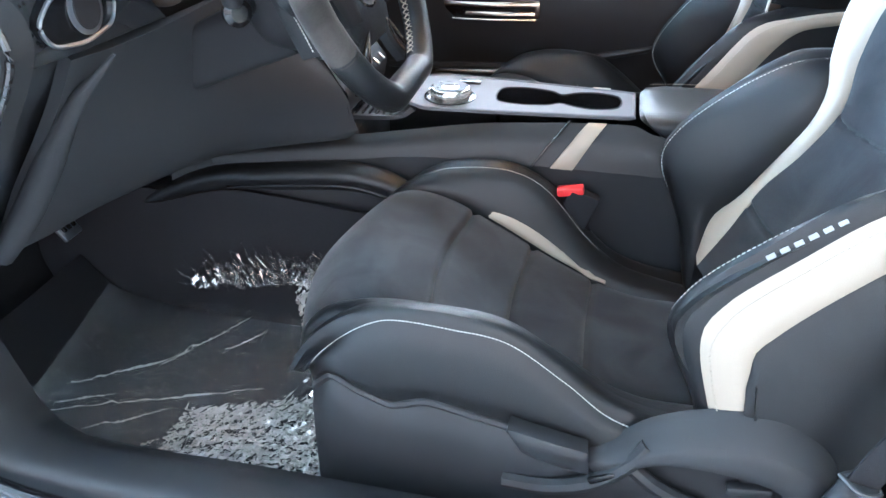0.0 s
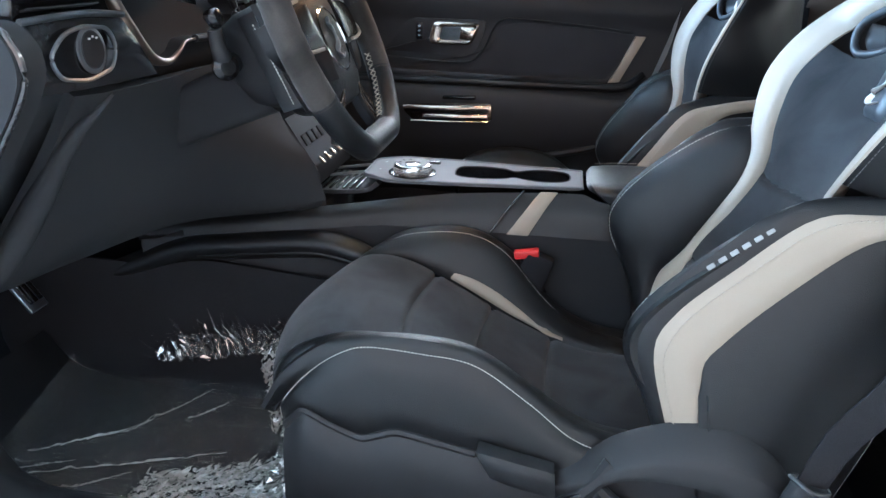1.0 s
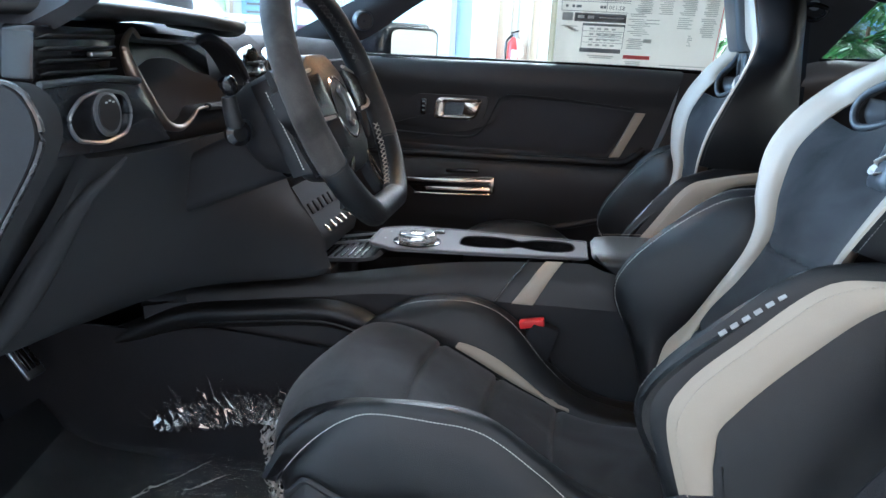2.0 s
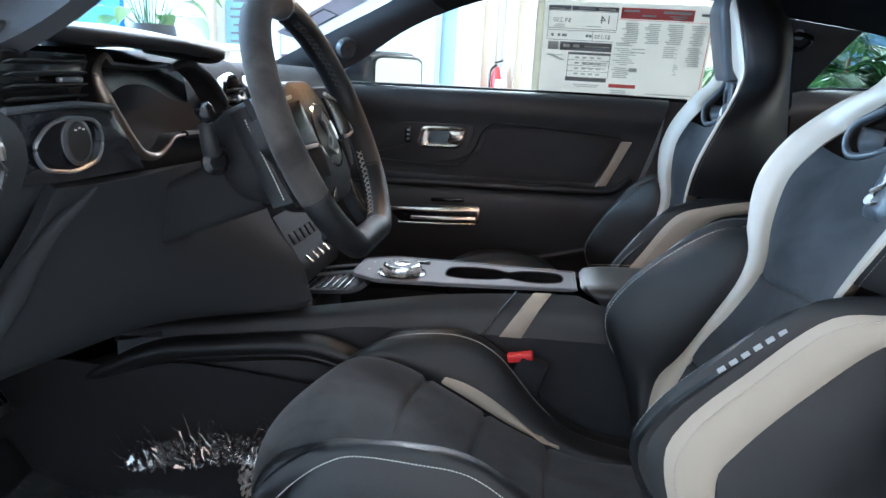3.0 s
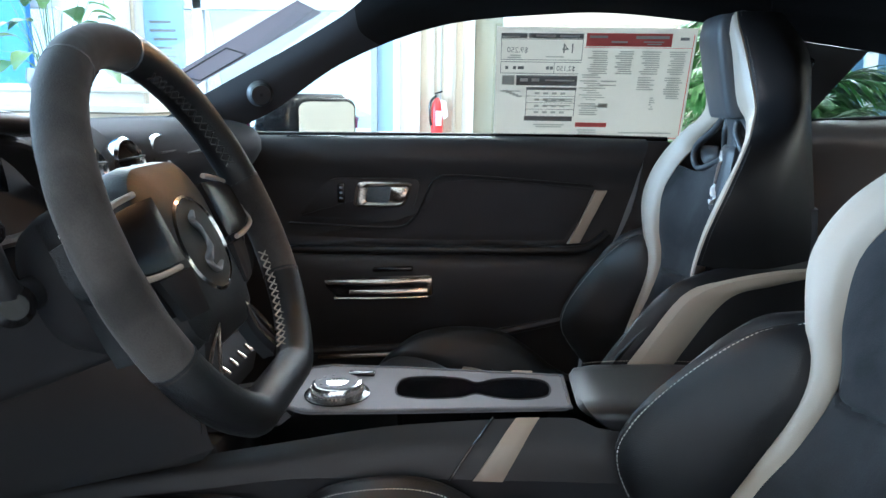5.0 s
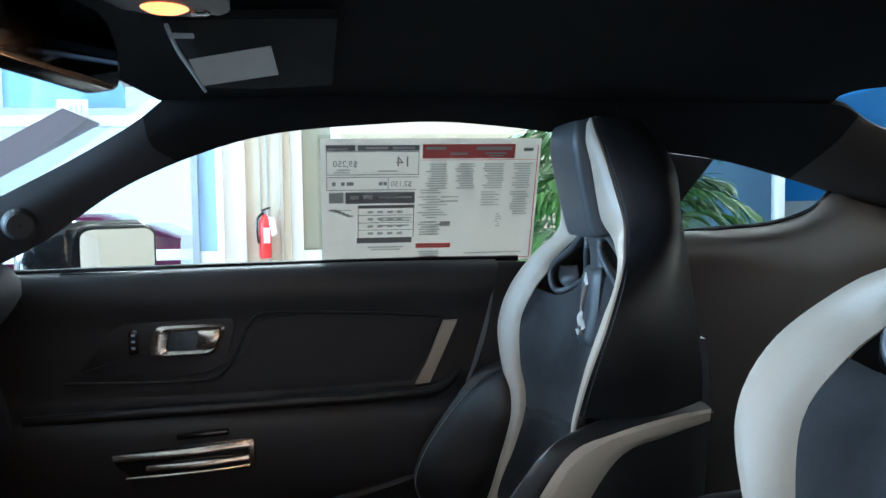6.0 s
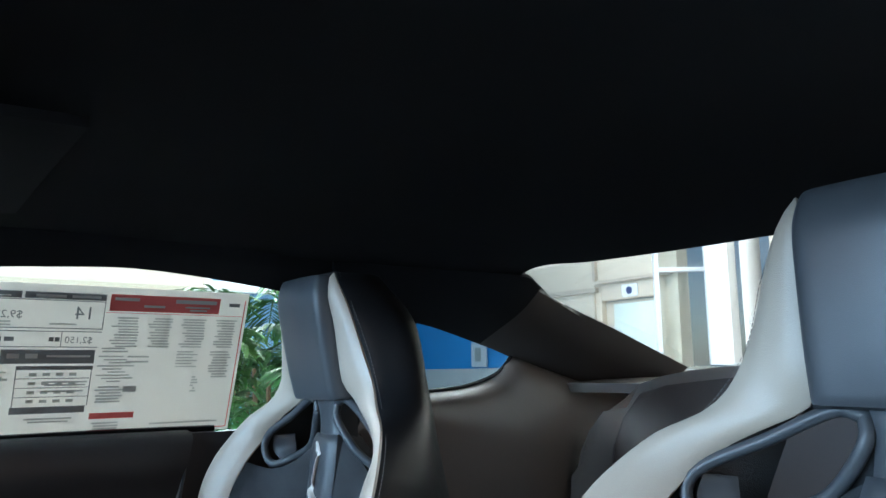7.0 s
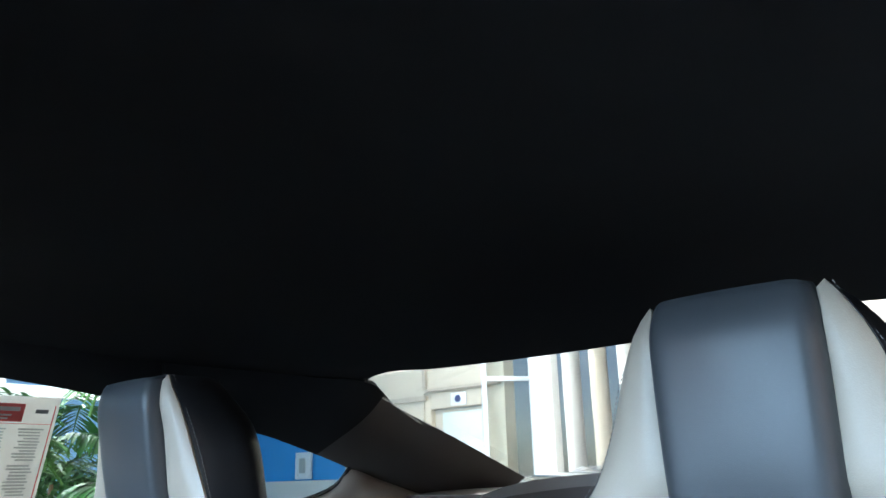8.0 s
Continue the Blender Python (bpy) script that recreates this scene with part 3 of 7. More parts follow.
    edge = [(-0.06, 0.16, 0.345), (-0.075, 0.165, 0.385), (-0.065, 0.168, 0.435), (-0.02, 0.170, 0.478), (0.05, 0.170, 0.474), (0.13, 0.166, 0.440), (0.25, 0.155, 0.394), (0.36, 0.142, 0.366), (0.48, 0.13, 0.372)]
    cush = part("cushion", patch([C([(x, v, z - 0.014 * min(1, max(0, (x - 0.17) / 0.12))) for x, v, z in edge], -1), C(mid), C(edge)], 170, 22, 0.010, 0.06, (-0.2, 0, 1), 10, ((0.41, 0.41), (0.575, 0.575), (0.74, 0.74)), 0.008, 0.007), SUEDE, seat, "charcoal suede seat cushion with cross seams")
    crest = [(-0.075, 0.185, 0.40), (-0.045, 0.198, 0.455), (0.0, 0.205, 0.500), (0.05, 0.206, 0.524), (0.142, 0.206, 0.532), (0.21, 0.206, 0.522), (0.28, 0.204, 0.478), (0.338, 0.202, 0.436), (0.40, 0.20, 0.418), (0.46, 0.19, 0.415)]
    seam = [(-0.055, 0.205, 0.40), (-0.025, 0.222, 0.445), (0.008, 0.232, 0.483), (0.04, 0.235, 0.508), (0.074, 0.236, 0.521), (0.142, 0.236, 0.520), (0.21, 0.236, 0.512), (0.28, 0.236, 0.468), (0.338, 0.236, 0.425), (0.40, 0.232, 0.407), (0.46, 0.22, 0.405)]
    skirt = [(-0.045, 0.215, 0.375), (-0.01, 0.235, 0.42), (0.03, 0.24, 0.404), (0.07, 0.242, 0.392), (0.116, 0.243, 0.410), (0.218, 0.244, 0.393), (0.317, 0.243, 0.376), (0.40, 0.24, 0.372), (0.46, 0.23, 0.372)]
    outer_edge, outer_crest, outer_seam, outer_skirt = edge, crest, seam, skirt
    for sd in (1, -1):
        if sd < 0:
            drop = lambda pts, k: [(x, v, z - k * (0.010 + 0.052 * min(1, max(0, (x - 0.17) / 0.12)))) for x, v, z in pts]
            edge, crest, seam, skirt = drop(outer_edge, 0.28), drop(outer_crest, 1.0), drop(outer_seam, 1.0), drop(outer_skirt, 0.9)
        else:
            edge, crest, seam, skirt = outer_edge, outer_crest, outer_seam, outer_skirt
        bol = part("cushion_bolster", patch([C(edge, sd)[1:], C(crest, sd)], 44, 8, 0.010, 0.03, (0, -out * sd * 0.5, 1), 4), LEATHER, seat, "raised black leather thigh bolster")
        part("bolster_roll", patch([C(crest, sd), C([(a[0], 0.226, a[2] + 0.003) for a in spline(crest, 10)], sd), C(seam, sd)], 44, 7, 0.001, 0.02, (0, out * sd * 0.6, 1), 4), LEATHER, seat)
        part("bolster_side", patch([C(seam, sd), C(skirt, sd)], 40, 8, 0.010, 0.02, (0, out * sd, 0), 4), LEATHER, seat)
        part("stitching", stitches(C([(x, v + 0.0025, z + 0.002) for x, v, z in seam], sd), 130, (0.0028, 0.0010, 0.0009)), THREAD, bol, "white double stitching")
        if sd < 0:
            part("stitching", stitches(C([(x, v - 0.012, z + 0.0035) for x, v, z in crest[1:]], sd), 130, (0.0028, 0.0008, 0.0008)), THREAD, bol, "white thread")
        ea, cr = spline(C(edge, sd)[1:], 60), spline(C(crest, sd), 60)
        lo_, hi_ = [], []
        for k in range(17):
            u, f = 0.41 + 0.345 * k / 16, math.sin(math.pi * min(1.0, 0.10 + 1.1 * k / 16)) ** 0.6 if k < 15 else 0.12
            i = min(58, int(u * 59))
            a, b = Vector(ea[i] + (ea[i + 1] - ea[i]) * (u * 59 - i)), Vector(cr[i] + (cr[i + 1] - cr[i]) * (u * 59 - i))
            lift = Vector((0, -out * sd * 0.004, 0.010))
            lo_.append(tuple(a.lerp(b, 0.02) + lift * 0.7))
            hi_.append(tuple(a.lerp(b, 0.02 + 0.23 * f) + lift))
        part("insert", patch([lo_, hi_], 30, 7, 0.004, 0.010, (0, -out * sd * 0.4, 1), 4), WHITE, seat, "ivory leather insert in the bolster")
        low = [(x, v + 0.004, 0.15 + 0.04 * (x > 0.4)) for x, v, z in skirt]
        sk = part("base_cover", patch([C(skirt, sd), C([(x, v + 0.010, z - 0.035) for x, v, z in skirt], sd), C(low, sd)], 36, 10, 0.002, 0.01, (0, out * sd, 0), 6), TRIM, seat, "black plastic seat base cover")
        part("base_rim", tube([q for a, b in zip(C(skirt, sd), C(skirt, sd)[1:8]) for q in (Vector(a).lerp(Vector(b), 0.1), Vector(a).lerp(Vector(b), 0.5), Vector(a).lerp(Vector(b), 0.9))], 0.0065, n=80, sides=8), TRIM, sk)
        if sd > 0:
            part("lever", patch([C([(0.222, 0.252, 0.418), (0.27, 0.254, 0.410), (0.317, 0.252, 0.400)]), C([(0.222, 0.274, 0.412), (0.27, 0.278, 0.404), (0.318, 0.274, 0.394)]), C([(0.240, 0.268, 0.376), (0.27, 0.272, 0.370), (0.322, 0.268, 0.358)])], 16, 10, 0.003, 0.02, (0, out, 0.4), 4), TRIM, sk, "height adjusting lever")
            edge_a = C([(0.30, 0.240, 0.380), (0.345, 0.240, 0.406), (0.385, 0.242, 0.444), (0.437, 0.244, 0.470), (0.483, 0.246, 0.480), (0.53, 0.248, 0.474), (0.585, 0.25, 0.43), (0.61, 0.25, 0.36)])
            edge_b = C([(0.315, 0.264, 0.372), (0.355, 0.270, 0.396), (0.395, 0.276, 0.426), (0.437, 0.280, 0.444), (0.49, 0.282, 0.449), (0.535, 0.282, 0.440), (0.590, 0.276, 0.40), (0.612, 0.270, 0.33)])
            edge_c = C([(0.33, 0.266, 0.362), (0.365, 0.274, 0.384), (0.40, 0.281, 0.408), (0.445, 0.285, 0.416), (0.495, 0.286, 0.412), (0.53, 0.285, 0.400), (0.555, 0.282, 0.37), (0.565, 0.276, 0.31)])
            edge_d = C([(0.34, 0.248, 0.352), (0.37, 0.248, 0.374), (0.40, 0.248, 0.398), (0.445, 0.248, 0.404), (0.495, 0.248, 0.400), (0.525, 0.248, 0.388), (0.545, 0.248, 0.36), (0.555, 0.248, 0.30)])
            part("recline_cover", join(patch([edge_a, edge_b], 40, 7, 0.002, 0.003, (0, out * 0.3, 1), 4), patch([edge_b, edge_c], 40, 7, 0.003, 0.003, (0, out, 0), 4), patch([edge_c, edge_d], 40, 4, 0, 0.003, (0, 0, -1), 4)), TRIM, sk, "black plastic recline handle cover", angle=30)
            part("base_rib", tube(C([(0.384, 0.264, 0.420), (0.366, 0.268, 0.390), (0.33, 0.268, 0.350), (0.28, 0.262, 0.322), (0.22, 0.256, 0.312)]), 0.011, n=24, sides=8), TRIM, sk)
            part("base_rib", tube(C([(0.366, 0.266, 0.386), (0.40, 0.266, 0.358), (0.45, 0.264, 0.335), (0.52, 0.26, 0.325)]), 0.010, n=20, sides=8), TRIM, sk)
            part("base_panel", patch([C([(0.33, 0.246, 0.40), (0.45, 0.248, 0.42), (0.56, 0.248, 0.40)]), C([(0.33, 0.246, 0.15), (0.45, 0.248, 0.15), (0.56, 0.248, 0.15)])], 12, 8, 0, 0.006, (0, out, 0)), TRIM, sk)
            part("pull_tab", box(0.505 + dx, cy + out * 0.258, 0.372, 0.05, 0.014, 0.012, 0.003, (0, -10, 0)), TRIM, sk)
            part("base_slot", box(0.338 + dx, cy + out * 0.276, 0.366, 0.036, 0.006, 0.010, 0.003, (0, -32, 0)), GLOSS, sk)
    for yy in (-0.17, 0.17):
        part("rail", box(0.2 + dx, cy + yy, 0.115, 0.56, 0.05, 0.05, 0.006), GLOSS, seat, "black steel seat rail")
    part("frame", box(0.2 + dx, cy, 0.24, 0.5, 0.36, 0.2, 0.03), TRIM, seat)
    # woven maker's mark on the outer bolster cap, as plain bars
    for bm in bars_on(back, out):
        part("mark", bm, MARK, seat, "small white woven mark")
    return seat


def bars_on(back, out):
    """Short bars that stand for the woven mark on the bolster edge."""
    bms = []
    a, b = Vector(back((0.2315, 0.1345, 0.279))), Vector(back((0.2305, 0.0985, 0.341)))
    d = (b - a).normalized()
    across = Vector(back((0.2381, 0.1136, 0.2871))) - Vector(back((0.222, 0.146, 0.281)))
    y = (across - d * across.dot(d)).normalized()
    n = d.cross(y)
    if n.y * out < 0:
        n = -n
    for k in range(6):
        q = a + (b - a) * (k / 5) + n * 0.0062
        bm = box(0, 0, 0, 0.0090, 0.0052, 0.003, 0.0006)
        bm.transform(Matrix.Translation(q) @ Matrix((d, y, n)).transposed().to_4x4())
        bms.append(bm)
    return bms


make_seat("driver_seat", -0.3688, -1, 0.0, 0.0, 0.4969, 0.3616, 19.73, "black leather and suede sport seat with ivory stripes, deeply bolstered")
pas = make_seat("passenger_seat", 0.3677, 1, 0.05, -0.035, 0.5371, 0.3265, 8.57, "black leather and suede sport seat with ivory stripes, set upright")

part("tag", patch([[(0.484, 0.612, 0.648), (0.463, 0.612, 0.616), (0.443, 0.612, 0.583)], [(0.489, 0.610, 0.646), (0.468, 0.610, 0.614), (0.448, 0.610, 0.581)]], 8, 3, 0, 0.001, (0, -1, 0)), THREAD, pas, "small white cloth tag")


# ---- passenger door ----
def plate_with_holes(outer, holes, z0, z1):
    """A flat plate in x, y with openings through it."""
    bm = bmesh.new()
    loops = []
    for pts in [outer] + holes:
        vs = [bm.verts.new((x, y, z1)) for x, y in pts]
        loops.append([bm.edges.new((vs[i], vs[(i + 1) % len(vs)])) for i in range(len(vs))])
    bmesh.ops.triangle_fill(bm, use_beauty=True, edges=[e for l in loops for e in l])
    res = bmesh.ops.extrude_face_region(bm, geom=list(bm.faces))
    for v in res["geom"]:
        if isinstance(v, bmesh.types.BMVert):
            v.co.z = z0
    return bm


door = thing("car_door", (0.05, 0.72, 0.2), "black closed passenger door with satin handle and ivory stripe", "car door")
rows = []
for z, y, xr in ((0.905, 0.735, 0.57), (0.897, 0.702, 0.57), (0.86, 0.688, 0.56), (0.825, 0.694, 0.55), (0.80, 0.700, 0.545), (0.70, 0.702, 0.515), (0.665, 0.696, 0.50), (0.648, 0.664, 0.49), (0.625, 0.642, 0.482), (0.56, 0.640, 0.462), (0.49, 0.650, 0.45), (0.42, 0.668, 0.44), (0.30, 0.672, 0.43), (0.16, 0.68, 0.42)):
    rows.append([(-0.46, y + 0.03, z), (-0.36, y + 0.012, z), (-0.2, y, z), (0.05, y - 0.004, z + 0.004), (0.3, y, z + 0.006), (xr, y + 0.006, z + 0.004)])
panel = part("panel", patch(rows, 30, 70, 0, 0.03, (0, -1, 0)), TRIM, door, "black moulded door panel")
part("sill_slot", box(-0.175, 0.718, 0.9035, 0.14, 0.010, 0.004, 0.0015), GLOSS, panel)
part("weather_strip", tube([(-0.34, 0.742, 0.905), (0.0, 0.738, 0.909), (0.4, 0.742, 0.911), (0.62, 0.748, 0.909)], 0.006, n=30, sides=8), GLOSS, door)
bezel = part("handle_bezel", prism(rounded([(-0.215, 0.722), (-0.20, 0.742), (-0.155, 0.800), (-0.13, 0.812), (0.055, 0.815), (0.066, 0.808), (0.052, 0.752), (0.026, 0.722), (0.0, 0.716)], 0.02), "y", 0.684, 0.712, 0.004), TRIM, door, "matt black bezel")
part("bezel_piping", tube([(x, 0.683, z) for x, z in ((-0.235, 0.708), (-0.10, 0.703), (0.01, 0.703), (0.042, 0.716), (0.068, 0.752), (0.088, 0.800), (0.115, 0.822), (0.2, 0.822), (0.33, 0.815), (0.45, 0.806))], 0.003, n=60, sides=6), LEATHER, door)
h_out = rounded([(-0.088, 0.748), (-0.078, 0.806), (0.052, 0.808), (0.030, 0.750)], 0.018)
h_in = rounded([(-0.060, 0.759), (-0.052, 0.797), (0.038, 0.799), (0.020, 0.760)], 0.012)
h_mid = [((a[0] * 0.5 + b[0] * 0.5), (a[1] * 0.5 + b[1] * 0.5)) for a, b in zip(h_out, h_in)]
part("handle", loft([[(x, 0.690, z) for x, z in h_out], [(x, 0.678, z) for x, z in h_out], [(x, 0.674, z) for x, z in h_mid], [(x, 0.679, z) for x, z in h_in], [(x, 0.690, z) for x, z in h_in]], caps=False), CHAMPAGNE, bezel, "satin metal handle ring")
part("handle_pull", patch([[(0.000, 0.682, 0.796), (-0.002, 0.680, 0.778), (-0.006, 0.682, 0.761)], [(0.040, 0.676, 0.797), (0.034, 0.672, 0.778), (0.026, 0.676, 0.759)]], 8, 6, 0.003, 0.006, (0, -1, 0), 4), CHAMPAGNE, bezel, "satin metal pull lever")
part("handle_cup", prism(rounded([(-0.066, 0.760), (-0.058, 0.794), (0.03, 0.796), (0.02, 0.760)], 0.012), "y", 0.6825, 0.69), GLOSS, bezel)
sw = part("lock_switch", prism(rounded([(-0.122, 0.757), (-0.122, 0.800), (-0.106, 0.802), (-0.106, 0.757)], 0.004), "y", 0.679, 0.69, 0.001), GLOSS, bezel)
for z in (0.768, 0.780, 0.792):
    part("symbol", box(-0.114, 0.6785, z, 0.006, 0.001, 0.004, 0), GREYALU, sw)
part("insert", patch([[(0.098, 0.697, 0.806), (0.2, 0.694, 0.814), (0.33, 0.694, 0.808), (0.452, 0.698, 0.798)], [(0.06, 0.697, 0.735), (0.2, 0.694, 0.735), (0.33, 0.694, 0.735), (0.425, 0.698, 0.735)], [(-0.20, 0.699, 0.676), (0.0, 0.695, 0.674), (0.2, 0.695, 0.676), (0.392, 0.700, 0.680)]], 30, 12, 0.004, 0.006, (0, -1, 0)), DOORSUEDE, door, "dark suede panel")
part("stripe", prism([(0.457, 0.796), (0.484, 0.796), (0.460, 0.745), (0.428, 0.676), (0.400, 0.673), (0.424, 0.718)], "y", 0.688, 0.702, 0.002), WHITE, door, "ivory leather stripe")
arm = part("armrest_roll", tube([(-0.30, 0.668, 0.645), (-0.1, 0.656, 0.654), (0.15, 0.652, 0.660), (0.35, 0.656, 0.664), (0.44, 0.668, 0.668), (0.488, 0.69, 0.70)], 0.010, n=40, sides=10), LEATHER, door)
pull = part("pull_bezel", prism(rounded([(-0.145, 0.574), (-0.125, 0.590), (0.097, 0.606), (0.101, 0.560), (0.09, 0.556), (-0.115, 0.545)], 0.008), "y", 0.6335, 0.652, 0.002), GLOSS, door, "gloss black pull surround")
part("pull_bar", patch([[(-0.145, 0.632, 0.587), (-0.02, 0.624, 0.595), (0.098, 0.628, 0.604)], [(-0.142, 0.628, 0.577), (-0.02, 0.618, 0.584), (0.098, 0.624, 0.591)]], 18, 6, 0.002, 0.008, (0, -1, 0.3), 4), CHAMPAGNE, pull, "bright metal upper bar")
part("pull_lower_bar", patch([[(-0.088, 0.628, 0.566), (0.0, 0.622, 0.571), (0.088, 0.626, 0.576)], [(-0.088, 0.626, 0.557), (0.0, 0.619, 0.562), (0.088, 0.624, 0.567)]], 14, 6, 0.001, 0.006, (0, -1, 0.3), 4), CHAMPAGNE, pull, "bright metal lower bar")
part("pull_end", box(0.094, 0.630, 0.581, 0.012, 0.012, 0.040, 0.003), CHAMPAGNE, pull)
part("pull_lip", tube([(-0.122, 0.630, 0.546), (-0.02, 0.626, 0.550), (0.09, 0.630, 0.556)], 0.0025, n=16, sides=6), CHAMPAGNE, pull)
part("pull_cap", box(0.01, 0.634, 0.617, 0.09, 0.02, 0.010, 0.003, (0, -3, 0)), GLOSS, door)
part("pocket_strip", patch([[(-0.17, 0.664, 0.403), (-0.07, 0.660, 0.410), (0.03, 0.662, 0.417)], [(-0.17, 0.660, 0.390), (-0.07, 0.655, 0.397), (0.03, 0.658, 0.404)]], 12, 5, 0.001, 0.006, (0, -1, 0.2), 4), CHAMPAGNE, door, "satin strip over the door pocket")
part("lower_crease", tube([(-0.30, 0.668, 0.40), (0.02, 0.658, 0.425), (0.2, 0.652, 0.46), (0.35, 0.654, 0.495), (0.455, 0.664, 0.525)], 0.010, n=30, sides=8), TRIM, door)
solid("door_jamb", patch([[(0.57, 0.715, 0.905), (0.545, 0.712, 0.75), (0.47, 0.70, 0.55), (0.43, 0.70, 0.16)], [(0.76, 0.70, 0.905), (0.76, 0.69, 0.75), (0.76, 0.68, 0.55), (0.76, 0.68, 0.16)]], 20, 8, 0, 0.02, (0, -1, 0)), TRIM, "black plastic trim behind the door", "door trim", "structure")

# side glass, leaning in towards the roof
pane = solid("door_window", patch([[(-0.40, 0.790, 0.88), (0.2, 0.790, 0.88), (0.78, 0.785, 0.88)], [(-0.40, 0.668, 1.20), (0.2, 0.676, 1.20), (0.78, 0.672, 1.20)]], 10, 6, 0, 0.004, (0, -1, 0)), GLASS, "clear side window glass", "window", "structure")
pane.visible_shadow = False
qg = solid("quarter_window", patch([[(0.87, 0.70, 0.95), (1.05, 0.69, 0.95), (1.27, 0.69, 0.95)], [(0.90, 0.655, 1.13), (1.08, 0.66, 1.12), (1.27, 0.67, 1.06)]], 8, 5, 0, 0.004, (0, -1, 0)), glass("tinted_glass", (0.72, 0.78, 0.78), 0.8), "tinted rear quarter window glass", "window", "structure")
qg.visible_shadow = False
part_seal = tube([(0.886, 0.662, 0.957), (1.0, 0.652, 0.964), (1.11, 0.647, 0.972), (1.2, 0.647, 0.997), (1.245, 0.647, 1.034)], 0.0045, n=30, sides=8)
solid("quarter_window_seal", part_seal, GLOSS, "black rubber window seal", "window seal", "structure")
WS_T = [(-0.03, -0.60, 1.222), (-0.10, -0.3, 1.242), (-0.13, 0, 1.25), (-0.10, 0.3, 1.242), (-0.03, 0.60, 1.222)]
WS_B = [(-0.52, -0.70, 0.90), (-0.68, -0.36, 0.92), (-0.75, 0, 0.925), (-0.68, 0.36, 0.92), (-0.52, 0.70, 0.90)]
ws = solid("windscreen", patch([WS_T, WS_B], 20, 8, 0, 0.004, (1, 0, 1)), glass("windscreen_glass", (0.96, 0.98, 0.97), 0.25), "clear raked windscreen glass", "window", "structure")
ws.visible_shadow = False
RW_T = [(1.10, -0.47, 1.19), (1.17, -0.2, 1.205), (1.18, 0, 1.208), (1.17, 0.2, 1.205), (1.10, 0.47, 1.19)]
RW_B = [(1.76, -0.60, 0.985), (1.80, -0.3, 1.0), (1.81, 0, 1.0), (1.80, 0.3, 1.0), (1.76, 0.60, 0.985)]
rw = solid("rear_window", patch([RW_T, RW_B], 16, 8, 0, 0.004, (1, 0, 1)), glass("rear_glass", (0.94, 0.96, 0.95), 0.3), "clear sloping rear window glass", "window", "structure")
rw.visible_shadow = False
solid("windscreen_header", tube([(-0.030, -0.60, 1.218), (-0.095, -0.3, 1.238), (-0.125, 0, 1.246), (-0.095, 0.3, 1.238), (-0.030, 0.60, 1.218)], 0.014, n=24, sides=8), LINER, "black cloth strip above the windscreen", "headliner", "structure")

# paper label on the side glass, printed face outwards
def paper_material(name, colour, through):
    """Thin paper: part of the light behind it comes through."""
    mat = bpy.data.materials.new(name)
    mat.use_nodes = True
    nt = mat.node_tree
    pb = nt.nodes["Principled BSDF"]
    pb.inputs["Base Color"].default_value = (*colour, 1)
    pb.inputs["Roughness"].default_value = 0.6
    tl = nt.nodes.new("ShaderNodeBsdfTranslucent")
    tl.inputs[0].default_value = (*(c * 0.95 for c in colour), 1)
    mx = nt.nodes.new("ShaderNodeMixShader")
    mx.inputs[0].default_value = through
    nt.links.new(pb.outputs[0], mx.inputs[1])
    nt.links.new(tl.outputs[0], mx.inputs[2])
    nt.links.new(mx.outputs[0], nt.nodes["Material Output"].inputs[0])
    return mat


PAPER = paper_material("label_paper", (0.72, 0.70, 0.66), 0.55)
INK = material("grey_ink", (0.20, 0.21, 0.21), 0.7)
FAINT = material("faint_ink", (0.42, 0.43, 0.40), 0.7)
PINK = material("red_ink", (0.62, 0.12, 0.11), 0.7)
A, Bc, Cc, D = (Vector(q) for q in ((0.228, 0.688, 1.146), (0.655, 0.684, 1.146), (0.227, 0.770, 0.905), (0.653, 0.768, 0.905)))
label = thing("window_sticker", Cc, "large printed paper price label stuck inside the side window", "price label")
NIN = (Bc - A).cross(Cc - A).normalized()
if NIN.y > 0:
    NIN = -NIN


def on_label(u, v, lift=0.0):
    """u from the front edge, v from the top edge, both 0 to 1."""
    top = A + (Bc - A) * u
    low = Cc + (D - Cc) * u
    return top + (low - top) * v + NIN * lift


def label_bar(u0, v0, u1, v1, lift=0.0009):
    bm = bmesh.new()
    r = [[bm.verts.new(on_label(u, v, l)) for u, v in ((u0, v0), (u1, v0), (u1, v1), (u0, v1))] for l in (lift - 0.0006, lift)]
    bm.faces.new(r[0])
    bm.faces.new(r[1])
    for i in range(4):
        bm.faces.new((r[0][i], r[0][(i + 1) % 4], r[1][(i + 1) % 4], r[1][i]))
    return bm


def text_mesh(body, size):
    cu = bpy.data.curves.new("text", "FONT")
    cu.body, cu.size, cu.extrude = body, size, 0.0
    ob = bpy.data.objects.new("text", cu)
    me = bpy.data.meshes.new_from_object(ob)
    bpy.data.objects.remove(ob)
    bm = bmesh.new()
    bm.from_mesh(me)
    bpy.data.meshes.remove(me)
    return bm


